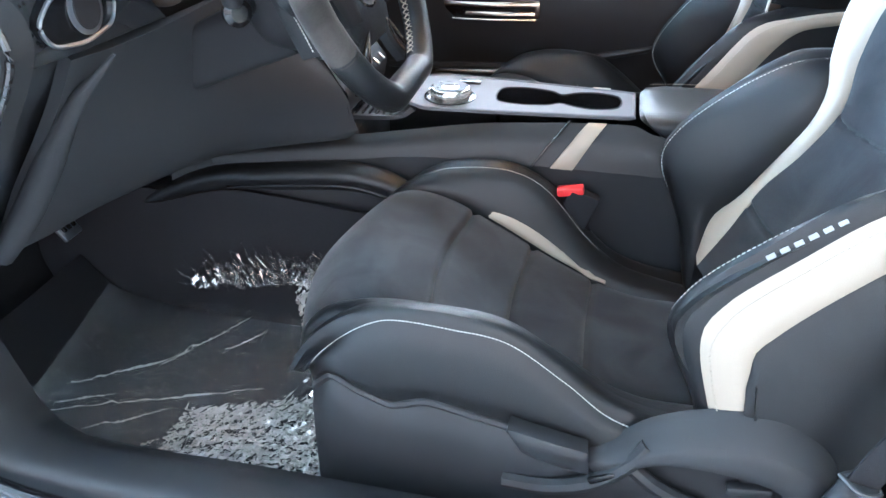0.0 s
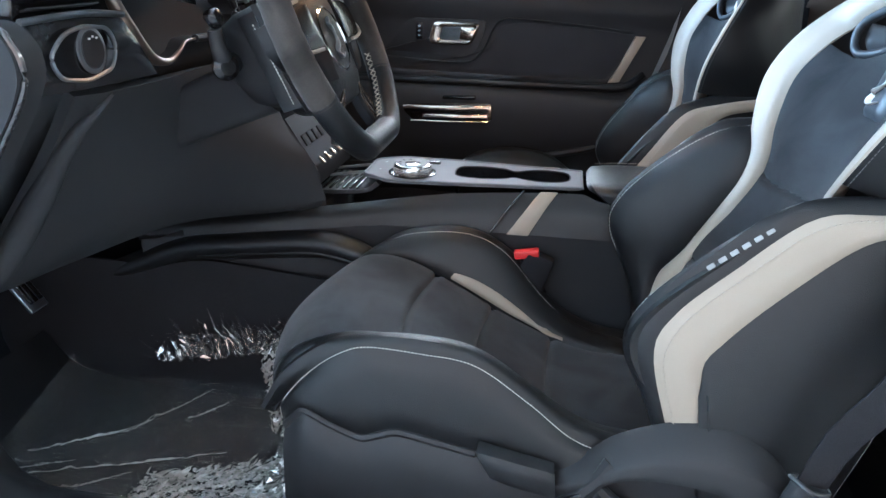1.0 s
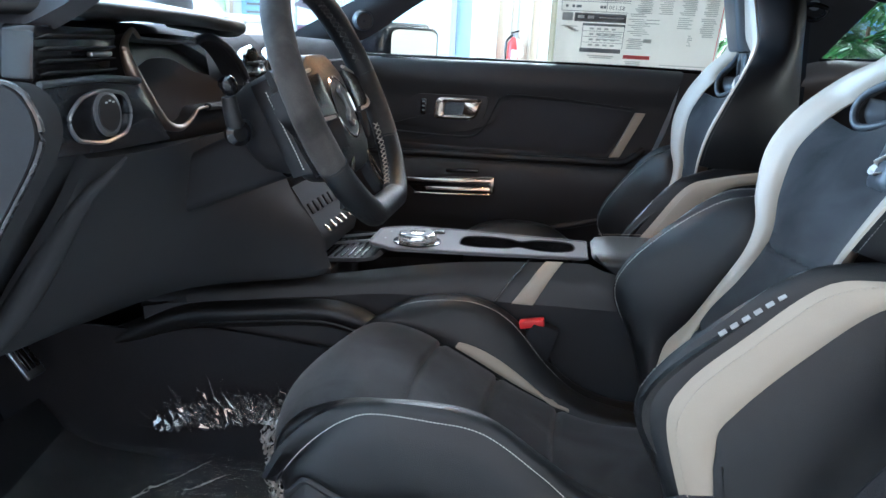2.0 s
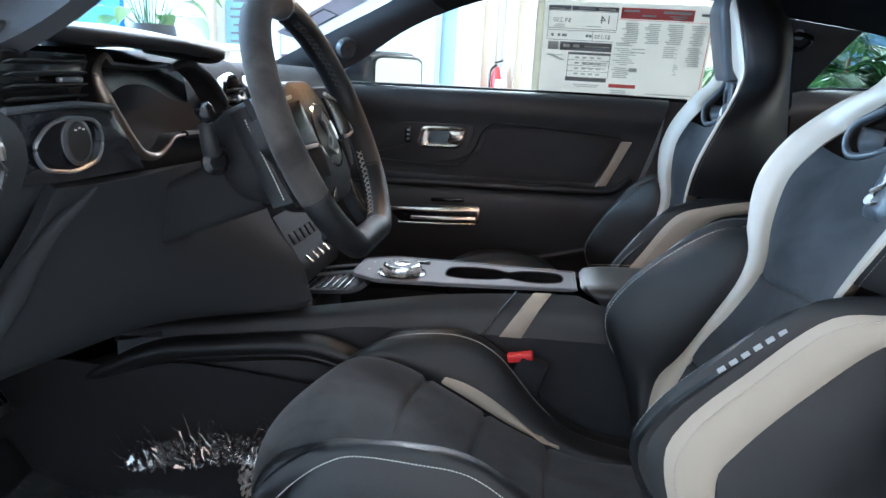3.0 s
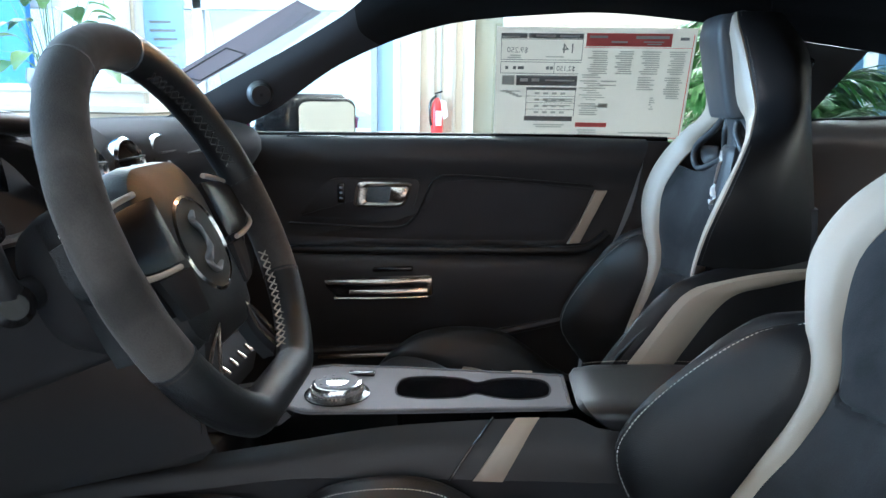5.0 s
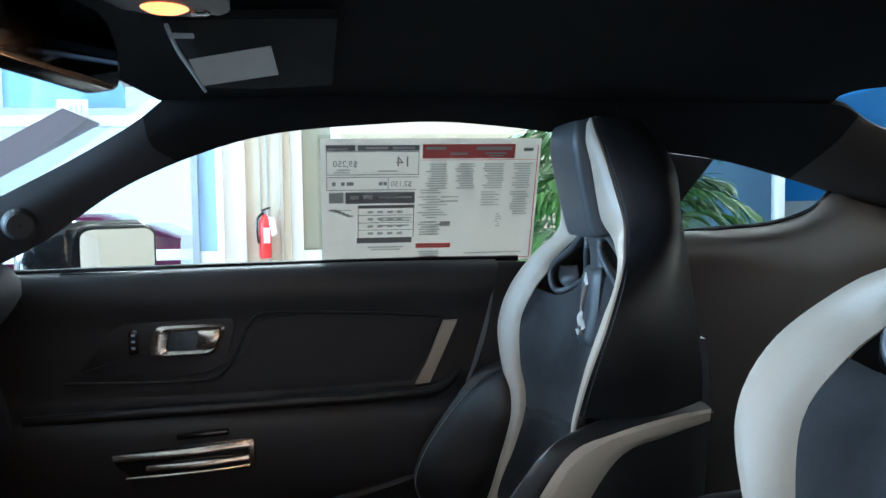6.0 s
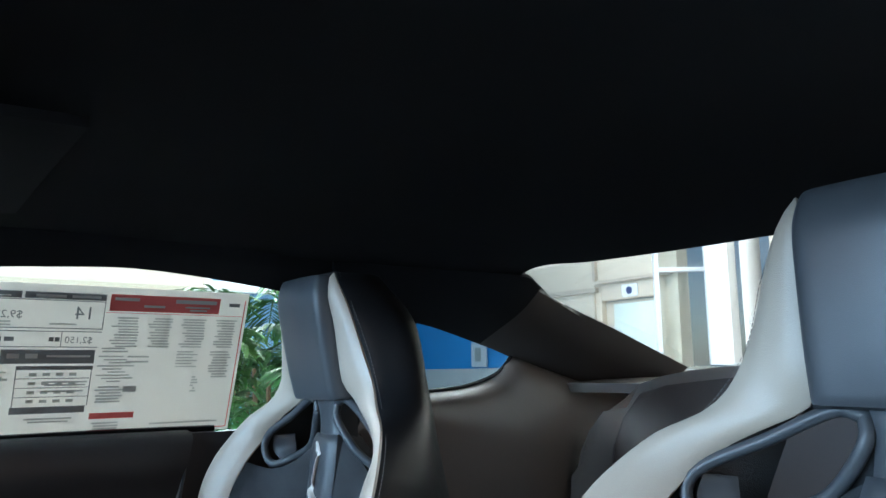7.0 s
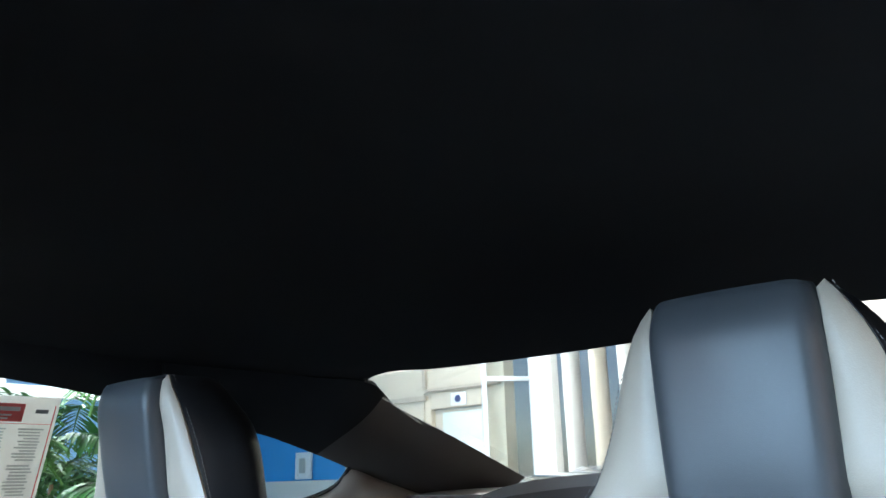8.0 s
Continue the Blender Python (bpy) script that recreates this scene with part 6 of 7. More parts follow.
solid("door_seal", tube([(-0.60, -0.76, 0.62), (-0.545, -0.765, 0.47), (-0.47, -0.775, 0.345), (-0.40, -0.78, 0.306), (-0.2, -0.785, 0.292), (0.3, -0.785, 0.292), (1.0, -0.785, 0.295)], 0.011, n=60, sides=10), GLOSS, "black rubber door seal", "door seal", "structure")
solid("body_sill", patch([[(-0.75, -0.79, 0.50), (-0.56, -0.79, 0.36), (-0.45, -0.795, 0.285), (-0.3, -0.80, 0.270), (0.3, -0.80, 0.268), (1.0, -0.80, 0.27)], [(-0.78, -0.84, 0.46), (-0.58, -0.85, 0.32), (-0.46, -0.86, 0.26), (-0.3, -0.865, 0.245), (0.3, -0.865, 0.243), (1.0, -0.865, 0.245)], [(-0.78, -0.90, 0.40), (-0.58, -0.90, 0.25), (-0.46, -0.90, 0.18), (-0.3, -0.90, 0.15), (0.3, -0.90, 0.15), (1.0, -0.90, 0.15)]], 30, 9, 0, 0.01, (0, -1, 1)), PAINT, "pale grey painted body sill", "car body", "structure")
def film_material(name, gloss, milk, rough, crinkle):
    """Thin clear film: mostly see-through, glossy, a little milky where it is creased."""
    mat = bpy.data.materials.new(name)
    mat.use_nodes = True
    nt = mat.node_tree
    nt.nodes.clear()
    fo = nt.nodes.new("ShaderNodeOutputMaterial")
    ft = nt.nodes.new("ShaderNodeBsdfTransparent")
    fg = nt.nodes.new("ShaderNodeBsdfGlossy")
    fg.inputs["Roughness"].default_value = rough
    fg.inputs["Color"].default_value = (0.85, 0.84, 0.82, 1)
    fd = nt.nodes.new("ShaderNodeBsdfDiffuse")
    fd.inputs["Color"].default_value = (0.72, 0.70, 0.66, 1)
    fm = nt.nodes.new("ShaderNodeMixShader")
    fm.inputs[0].default_value = gloss
    fm2 = nt.nodes.new("ShaderNodeMixShader")
    fm2.inputs[0].default_value = milk
    nt.links.new(ft.outputs[0], fm.inputs[1])
    nt.links.new(fg.outputs[0], fm.inputs[2])
    nt.links.new(fm.outputs[0], fm2.inputs[1])
    nt.links.new(fd.outputs[0], fm2.inputs[2])
    nt.links.new(fm2.outputs[0], fo.inputs[0])
    if crinkle:
        fc = nt.nodes.new("ShaderNodeTexCoord")
        fmap = nt.nodes.new("ShaderNodeMapping")
        fmap.inputs["Rotation"].default_value = (0, 0, radians(-16))
        fmap.inputs["Scale"].default_value = (26, 95, 40)
        fn = nt.nodes.new("ShaderNodeTexNoise")
        fn.inputs["Scale"].default_value = 1.0
        fn.inputs["Detail"].default_value = 7
        fn.inputs["Distortion"].default_value = 1.1
        fb = nt.nodes.new("ShaderNodeBump")
        fb.inputs["Strength"].default_value = crinkle
        fb.inputs["Distance"].default_value = 0.012
        crease = nt.nodes.new("ShaderNodeMapRange")
        crease.inputs["From Min"].default_value = 0.56
        crease.inputs["From Max"].default_value = 0.80
        crease.inputs["To Min"].default_value = milk
        crease.inputs["To Max"].default_value = 0.28
        nt.links.new(fc.outputs["Object"], fmap.inputs["Vector"])
        nt.links.new(fmap.outputs["Vector"], fn.inputs["Vector"])
        nt.links.new(fn.outputs["Fac"], fb.inputs["Height"])
        nt.links.new(fn.outputs["Fac"], crease.inputs["Value"])
        nt.links.new(crease.outputs["Result"], fm2.inputs[0])
        nt.links.new(fb.outputs["Normal"], fg.inputs["Normal"])
    return mat


FILM = film_material("clear_crinkled_film", 0.15, 0.010, 0.18, 0.9)
SHARD = film_material("crushed_film", 0.34, 0.02, 0.07, 0.0)
CRINKLE = film_material("milky_crinkled_film", 0.30, 0.34, 0.20, 0.0)
solid("floor_mat", patch([[(-0.70, -0.65, 0.24), (-0.58, -0.65, 0.155), (-0.12, -0.65, 0.145), (0.0, -0.65, 0.145)], [(-0.70, -0.19, 0.24), (-0.58, -0.19, 0.155), (-0.12, -0.19, 0.145), (0.0, -0.19, 0.145)]], 20, 10, 0.004, 0.012, (0, 0, 1)), CARPET, "black carpet floor mat in the footwell", "floor mat")


def film_height(x, y):
    q = Vector((x * 9, y * 9, 0.3))
    h = 0.010 * noise.noise(q * 0.45)
    for x0, y0, x1, y1, hh, w in FOLDS:
        dx, dy = x1 - x0, y1 - y0
        t = min(1.0, max(0.0, ((x - x0) * dx + (y - y0) * dy) / (dx * dx + dy * dy)))
        d = math.hypot(x - x0 - t * dx, y - y0 - t * dy) + 0.006 * noise.noise(q * 1.5)
        h += hh * math.exp(-(d / w) ** 2) * (1 - 0.6 * t)
    rough = min(1.0, max(0.0, (x + 0.34) / 0.12)) * min(1.0, max(0.0, (-0.36 - y) / 0.10))
    h += rough * (0.006 * noise.noise(q * 3.3) + 0.005 * abs(noise.noise(q * 8.0)) + 0.003 * abs(noise.noise(q * 17.0)))
    edge = max(0.0, 1 - abs(x + 0.05) / 0.10) * 0.05 + max(0.0, 1 - abs(y + 0.21) / 0.06) * 0.015 * min(1.0, max(0.0, (x + 0.55) / 0.12))
    spiky = 0.35 * abs(noise.noise(q * 4.5)) + 0.45 * abs(noise.noise(Vector((x * 27, y * 27, 1.0)))) + 0.2 * abs(noise.noise(q * 12.0))
    return h + 0.6 * edge * (0.35 + 0.5 * noise.noise(q * 1.7) + spiky)


FOLDS = [(-0.60, -0.50, -0.25, -0.40, 0.006, 0.004), (-0.58, -0.57, -0.20, -0.50, 0.006, 0.0035), (-0.55, -0.45, -0.30, -0.32, 0.005, 0.004), (-0.50, -0.56, -0.34, -0.34, 0.004, 0.004), (-0.45, -0.60, -0.10, -0.45, 0.006, 0.004), (-0.40, -0.33, -0.12, -0.30, 0.006, 0.006), (-0.33, -0.62, -0.26, -0.40, 0.005, 0.004)]

cover = thing("mat_cover", (-0.3, -0.42, 0.16), "crinkled clear plastic film over the floor mat", "plastic film")
bm = bmesh.new()
nx, ny = 170, 130
gv = [[bm.verts.new((-0.575 - 0.06 * j / ny + (0.575 + 0.06 * j / ny) * i / nx, -0.645 + 0.45 * j / ny, 0)) for j in range(ny + 1)] for i in range(nx + 1)]
for r_ in gv:
    for v in r_:
        v.co.z = 0.168 + max(0, (-0.58 - v.co.x)) * 0.6 + film_height(v.co.x, v.co.y)
for i in range(nx):
    for j in range(ny):
        bm.faces.new((gv[i][j], gv[i + 1][j], gv[i + 1][j + 1], gv[i][j + 1]))
part("sheet", bm, FILM, cover, "clear film lying in long creases", angle=25)


def shards(count, seed, place):
    """Small bent slips of crushed film; place(r) gives root, direction, length and width."""
    r = random.Random(seed)
    bm = bmesh.new()
    for k in range(count):
        p, d, length, width = place(r)
        d = Vector(d).normalized()
        side = d.cross(Vector((r.uniform(-1, 1), r.uniform(-1, 1), r.uniform(-1, 1)))).normalized()
        bend = d.cross(side)
        pairs = []
        for j in range(4):
            c = Vector(p) + d * length * j / 3 + bend * r.uniform(-0.12, 0.12) * length
            w = width * (1.0, 0.9, 0.6, 0.1)[j] * r.uniform(0.6, 1.2)
            tilt = side * math.cos(0.5 * j) + bend * math.sin(0.5 * j) * r.choice((-1, 1))
            pairs.append((bm.verts.new(c - tilt * w), bm.verts.new(c + tilt * w)))
        for a, b in zip(pairs, pairs[1:]):
            bm.faces.new((a[0], a[1], b[1], b[0]))
    return bm


def on_tunnel(r):
    x = -0.45 + 0.31 * r.random() ** 0.7
    a = radians(r.choice((0, 0, 45, -40)) + 58 * min(1.0, max(0.0, (-0.20 - x) / 0.25)) * r.uniform(0.3, 1.15) + r.uniform(-25, 25))
    z = 0.205 + 0.06 * max(0.0, (x + 0.45) / 0.28)
    return (x, r.uniform(-0.215, -0.195), z + 0.045 * r.random() ** 1.5), (-math.sin(a), r.uniform(-0.25, 0.05), math.cos(a)), 0.015 + 0.06 * r.random() ** 2.5, 0.0008 + 0.006 * r.random() ** 4


def by_seat(r):
    x, y = -0.10 + r.gauss(0, 0.030), r.uniform(-0.50, -0.26)
    a = r.uniform(-0.6, 0.9)
    return (x, y, film_height(x, y) + 0.170), (math.cos(a) * 0.5, math.sin(a), r.uniform(0.1, 0.8)), r.uniform(0.015, 0.04), r.uniform(0.002, 0.008)


def up_slope(r):
    u = r.random()
    x, y, z = -0.11 - 0.10 * u + r.uniform(-0.035, 0.05) * (1.15 - 0.4 * u), -0.36 + 0.15 * u, 0.185 + 0.075 * u ** 1.4
    a = r.gauss(1.5, 0.6)
    return (x, y, z), (math.cos(a), math.sin(a), 0.45 + r.uniform(-0.2, 0.3)), r.uniform(0.010, 0.030), r.uniform(0.0015, 0.0045)


def in_crinkle(r):
    while True:
        x, y = r.uniform(-0.33, 0.0), r.uniform(-0.63, -0.39)
        if (x + 0.02) > -0.31 * min(1.0, (-0.375 - y) / 0.10):
            break
    a = r.gauss(0.45, 0.45)
    return (x, y, film_height(x, y) + 0.168), (math.cos(a), math.sin(a), r.uniform(-0.05, 0.30)), 0.006 + 0.022 * r.random() ** 2, r.uniform(0.0014, 0.0034)


def creases(lines, seed):
    """Narrow raised ridges of film, uneven in width, along long bent lines."""
    r = random.Random(seed)
    bm = bmesh.new()
    for pts in lines:
        last = None
        way = spline([(x, y, 0) for x, y in pts], 40)
        for k, q in enumerate(way):
            x, y = q[0] + r.gauss(0, 0.0012), q[1] + r.gauss(0, 0.0012)
            w = 0.0028 * r.random() ** 1.5 * math.sin(math.pi * (0.08 + 0.84 * k / 39)) + 0.0003
            z = 0.171 + film_height(x, y)
            row = (bm.verts.new((x, y - w, z)), bm.verts.new((x, y, z + 1.6 * w)), bm.verts.new((x, y + w, z)))
            if last:
                bm.faces.new((last[0], row[0], row[1], last[1]))
                bm.faces.new((last[1], row[1], row[2], last[2]))
            last = row
    return bm


LONG = [[(-0.55, -0.540), (-0.388, -0.467), (-0.22, -0.405)], [(-0.55, -0.466), (-0.428, -0.374), (-0.369, -0.294)], [(-0.427, -0.389), (-0.37, -0.30), (-0.324, -0.225)], [(-0.46, -0.56), (-0.407, -0.525), (-0.355, -0.48)], [(-0.54, -0.515), (-0.46, -0.47)], [(-0.33, -0.33), (-0.28, -0.26)], [(-0.40, -0.60), (-0.33, -0.55)]]
for piece, bm, mat, lab in (("crushed_edge", shards(640, 4, on_tunnel), SHARD, "film crushed upright against the tunnel"), ("bunched_edge", shards(240, 9, by_seat), SHARD, "film bunched in front of the seat"), ("bunched_slope", shards(420, 21, up_slope), CRINKLE, "milky film climbing beside the seat"), ("crinkled_patch", shards(3000, 6, in_crinkle), CRINKLE, "densely crinkled milky film"), ("crease", creases(LONG, 5), CRINKLE, "long pale creases in the film")):
    tagged(part(piece, bm, mat, cover, lab, False), lab, kind="stuff")
for nm, y, w, h, z, lab in (("brake_pedal", -0.345, 0.075, 0.05, 0.395, "satin metal brake pedal with rubber ribs"), ("accelerator_pedal", -0.235, 0.048, 0.12, 0.33, "satin metal accelerator pedal")):
    pdl = thing(nm, (-0.72, y, z), lab, "pedal")
    mt = Matrix.Translation((-0.70, y, z + 0.03)) @ Euler((0, radians(-38), 0)).to_matrix().to_4x4()
    b2 = box(0, 0, 0, 0.010, w, h, 0.004)
    b2.transform(mt)
    pl = part("plate", b2, SATIN, pdl)
    for k in range(3):
        b3 = box(0.007, (k - 1) * w * 0.28, 0, 0.006, w * 0.16, h * 0.75, 0.002)
        b3.transform(mt)
        part("rubber_rib", b3, GLOSS, pl)
    part("lever", tube([(-0.71, y, z + 0.03), (-0.76, y, z + 0.12), (-0.77, y, z + 0.22)], 0.009, n=12, sides=8), GLOSS, pdl)

# ---- rear seat, parcel shelf, boot lid ----
# black leather; the brown of warm light on the bench is put into its colour
BENCH = material("warm_lit_black_leather", (0.055, 0.040, 0.034), 0.5, grain=0.25, scale=900, bump=0.25, noise_kind="cells", spec=0.35)
rs = thing("bench_seat", (1.25, 0.0, 0.09), "black leather rear bench with rounded backrest", "rear seat")
half = [(0.545, 0.45), (0.525, 0.80), (0.472, 0.882), (0.405, 0.943), (0.335, 0.977), (0.222, 1.0), (0.0, 1.014)]
half = [(q[0], q[1]) for q in spline([(y, z, 0) for y, z in half], 18)]
out_r = [(-y, z) for y, z in half] + half[-2::-1]
inner = [(0.43, 0.45), (0.412, 0.824), (0.389, 0.886), (0.340, 0.958), (0.144, 0.986), (0.0, 0.992)]
part("backrest", prism(out_r, "x", 1.295, 1.43, 0.028), SIDETRIM, rs, "brown-black moulded backrest surround")
inner = [(q[0], q[1]) for q in spline([(y, z, 0) for y, z in inner], 14)]
part("backrest_panel", prism([(-y, z) for y, z in inner] + inner[-2::-1], "x", 1.282, 1.33, 0.014), BENCH, rs, "black leather backrest panel, toned brown for warm light")
part("cushion", box(1.08, 0, 0.34, 0.46, 1.0, 0.20, 0.06), LEATHER, rs)
part("base", box(1.1, 0, 0.17, 0.5, 1.04, 0.16, 0.01), TRIM, rs)
solid("parcel_shelf", patch([[(1.36, y, 0.975), (1.6, y, 0.985), (1.82, y, 0.98)] for y in (-0.6, 0, 0.6)], 12, 8, 0, 0.02, (0, 0, 1)), SIDETRIM, "black parcel shelf below the rear window", "parcel shelf", "structure")
solid("boot_lid", patch([[(1.80, y, 0.985 - 0.02 * (y / 0.7) ** 2), (2.0, y, 1.03 - 0.02 * (y / 0.7) ** 2), (2.25, y, 1.035 - 0.02 * (y / 0.7) ** 2), (2.36, y, 1.05 - 0.02 * (y / 0.7) ** 2), (2.37, y, 0.9)] for y in (-0.75, -0.4, 0, 0.4, 0.75)], 20, 14, 0, 0.015, (0, 0, 1)), DARKPAINT, "dark gloss boot lid behind the rear window", "car body", "structure")
solid("bonnet", patch([[(-0.78, y, 0.90 - 0.02 * (y / 0.7) ** 2), (-1.2, y, 0.885 - 0.03 * (y / 0.7) ** 2), (-1.7, y, 0.80 - 0.05 * (y / 0.7) ** 2), (-2.05, y, 0.64 - 0.06 * (y / 0.7) ** 2)] for y in (-0.82, -0.4, -0.2, 0, 0.2, 0.4, 0.82)], 24, 24, 0, 0.015, (0, 0, 1)), PAINT, "pale grey painted bonnet beyond the windscreen", "car body", "structure")
solid("body_side", patch([[(-2.0, 0.86, 0.62), (-0.7, 0.90, 0.86), (0.5, 0.905, 0.885), (1.5, 0.91, 0.93), (2.35, 0.80, 0.95)], [(-2.0, 0.90, 0.30), (-0.7, 0.94, 0.4), (0.5, 0.945, 0.4), (1.5, 0.95, 0.4), (2.35, 0.86, 0.4)], [(-2.0, 0.86, 0.12), (-0.7, 0.90, 0.12), (0.5, 0.90, 0.12), (1.5, 0.90, 0.12), (2.35, 0.82, 0.2)]], 30, 10, 0, 0.01, (0, 1, 0)), PAINT, "pale grey painted body side", "car body", "structure")
solid("body_shoulder", patch([[(-0.7, 0.745, 0.89), (0.5, 0.795, 0.878), (1.5, 0.74, 0.93), (1.8, 0.66, 0.975)], [(-0.7, 0.90, 0.86), (0.5, 0.905, 0.880), (1.5, 0.91, 0.925), (1.8, 0.88, 0.93)]], 24, 6, 0.004, 0.01, (0, 0, 1)), PAINT, "pale grey painted body shoulder", "car body", "structure")
blt = thing("seat_belt", (0.72, -0.63, 0.3), "black webbing seat belt with buckle stop", "seat belt")
part("webbing", patch([[(0.580, -0.666, 0.44), (0.600, -0.668, 0.52), (0.66, -0.67, 0.64), (0.80, -0.65, 1.0)], [(0.612, -0.664, 0.43), (0.634, -0.666, 0.50), (0.70, -0.668, 0.62), (0.845, -0.645, 1.0)]], 24, 6, 0.002, 0.003, (0, -1, 0)), CARPET, blt)
part("sleeve", tube([(0.580, -0.655, 0.28), (0.584, -0.660, 0.35), (0.588, -0.664, 0.41), (0.596, -0.665, 0.448)], [0.022, 0.023, 0.023, 0.020], n=24, sides=14, flat=0.6), TRIM, blt, "black plastic belt sleeve")
part("sleeve_rim", tube([(0.573, -0.667, 0.458), (0.592, -0.682, 0.450), (0.618, -0.667, 0.440), (0.598, -0.652, 0.450)], 0.003, True, 30, 6), GREY, blt)
belt2 = thing("belt_guide", (0.83, 0.63, 1.07), "black belt guide loop on the middle pillar", "belt guide")
part("loop", tube([(0.80, 0.615, 1.07), (0.83, 0.60, 1.085), (0.87, 0.615, 1.075), (0.84, 0.61, 1.05)], 0.006, True, 30, 8), GLOSS, belt2)
part("bolt", lathe([(0.012, 0), (0.013, 0.006), (0.002, 0.010)], (0.84, 0.625, 1.085), (0, -1, 0), 20), SATIN, belt2)
part("webbing", patch([[(0.79, 0.62, 1.06), (0.81, 0.63, 0.8), (0.80, 0.63, 0.4)], [(0.835, 0.615, 1.055), (0.855, 0.625, 0.8), (0.845, 0.62, 0.4)]], 14, 4, 0, 0.003, (0, -1, 0)), CARPET, belt2)

# ---- showroom beyond the car ----
def wall_piece(name, x0, x1, y0, y1, z0, z1, mat, label, cat="wall", kind="structure", bev=0.004):
    return solid(name, box((x0 + x1) / 2, (y0 + y1) / 2, (z0 + z1) / 2, x1 - x0, y1 - y0, z1 - z0, bev), mat, label, cat, kind, smooth=False)


Y = 6.0
SKY = glow("bright_daylight", (0.80, 0.92, 1.0), 1.15)
solid("backdrop", box(-2.0, 14.0, 3.0, 30, 0.1, 12, 0), SKY, "bright overexposed daylight outside", "backdrop", "structure", smooth=False)
wall_run("wall_north", "y", Y, 0.2, [(-0.53, -0.03, FLOOR_Z, 4.05), (0.42, 2.4, FLOOR_Z, 4.05), (-3.6, -3.0, FLOOR_Z, 4.05), (-0.03, 0.42, 2.6, 4.05), (-3.0, -0.53, 2.75, 4.05), (2.4, 4.6, 3.2, 4.05), (-7.6, -5.0, FLOOR_Z, 4.05), (-5.0, -3.6, 3.2, 4.05)], 0, 4, CREAM, "cream painted shopfront wall with glazed doors")


def glazed_frame(name, x0, x1, z0, z1, y, post, mat, label, bars=()):
    w = thing(name, ((x0 + x1) / 2, y, z0), label, "window", kind="structure")
    part("window_frame", box(x0 + post / 2, y, (z0 + z1) / 2, post, 0.09, z1 - z0, 0.006), mat, w)
    part("window_frame", box(x1 - post / 2, y, (z0 + z1) / 2, post, 0.09, z1 - z0, 0.006), mat, w)
    part("window_frame", box((x0 + x1) / 2, y, z1 - post / 2, x1 - x0 - 2 * post, 0.09, post, 0.006), mat, w)
    part("window_frame", box((x0 + x1) / 2, y, z0 + post / 2, x1 - x0 - 2 * post, 0.09, post, 0.006), mat, w)
    for kind, at in bars:
        if kind == "v":
            part("mullion", box(at, y, (z0 + z1) / 2, post, 0.08, z1 - z0 - 2 * post, 0.006), mat, w)
        else:
            part("transom", box((x0 + x1) / 2, y, at, x1 - x0 - 2 * post, 0.08, post, 0.006), mat, w)
    p = part("pane", box((x0 + x1) / 2, y, (z0 + z1) / 2, x1 - x0 - 2 * post, 0.008, z1 - z0 - 2 * post, 0), GLASS, w, "clear glass pane", False)
    p.visible_shadow = False
    return w


glazed_frame("window_1", -0.03, 0.42, FLOOR_Z, 2.6, Y, 0.10, ALU, "white framed glass shop door", [("h", 0.62)])
glazed_frame("window_2", -3.0, -0.53, FLOOR_Z, 2.75, Y, 0.09, ALU, "white framed shop window", [("v", -0.74), ("v", -2.42), ("h", 0.66), ("h", 1.78)])
glazed_frame("window_3", 2.4, 4.6, FLOOR_Z, 3.2, Y, 0.09, ALU, "white framed shop window", [("v", 3.5), ("h", 1.78)])
glazed_frame("window_4", -5.0, -3.6, FLOOR_Z, 3.2, Y, 0.09, ALU, "white framed shop window", [("h", 1.78)])
wall_piece("post_grey", -0.83, -0.775, 5.80, 5.90, FLOOR_Z, 2.7, GREYALU, "grey door edge post", "post")
wall_piece("door_leaf_glass", -0.775, -0.632, 5.84, 5.86, 0.69, 2.7, material("blue_tinted_glass", (0.30, 0.45, 0.66), 0.2, mottle=0.1), "blue tinted strip of door glass", "door glass")
wall_piece("door_leaf_frame", -0.632, -0.575, 5.80, 5.90, FLOOR_Z, 2.7, ALU, "white door frame post", "door frame")
wall_piece("door_leaf_kick", -0.775, -0.632, 5.82, 5.88, FLOOR_Z, 0.69, ALU, "white lower door panel", "door frame")
wall_piece("column_face", -0.575, -0.40, 5.85, 5.896, FLOOR_Z, 4.0, WALL, "white column face beside the door", "column")
wall_piece("column_groove", -0.285, -0.272, 5.886, 5.897, FLOOR_Z, 4.0, TAUPE, "narrow groove in the cream column", "trim")
wall_piece("door_jamb", -0.115, -0.085, 5.86, 5.896, FLOOR_Z, 2.66, TAUPE, "taupe door jamb", "trim")
wall_piece("blind_panel", 0.05, 0.36, 6.06, 6.10, 0.6, 2.5, CREAM, "cream blind behind the glass door", "blind", "")
# fire extinguisher on the column
ex = thing("fire_extinguisher", (-0.29, 5.84, 0.62), "red fire extinguisher hung on the column with white tag", "fire extinguisher")
part("body", lathe([(0.05, 0.0), (0.062, 0.01), (0.065, 0.03), (0.065, 0.30), (0.055, 0.35), (0.025, 0.385), (0.02, 0.40)], (-0.29, 5.82, 0.62), (0, 0, 1), 28), RED, ex)
part("valve", box(-0.29, 5.82, 1.035, 0.03, 0.03, 0.05, 0.006), SATIN, ex)
part("handle", box(-0.275, 5.80, 1.07, 0.10, 0.02, 0.015, 0.004, (0, -15, 0)), GLOSS, ex)
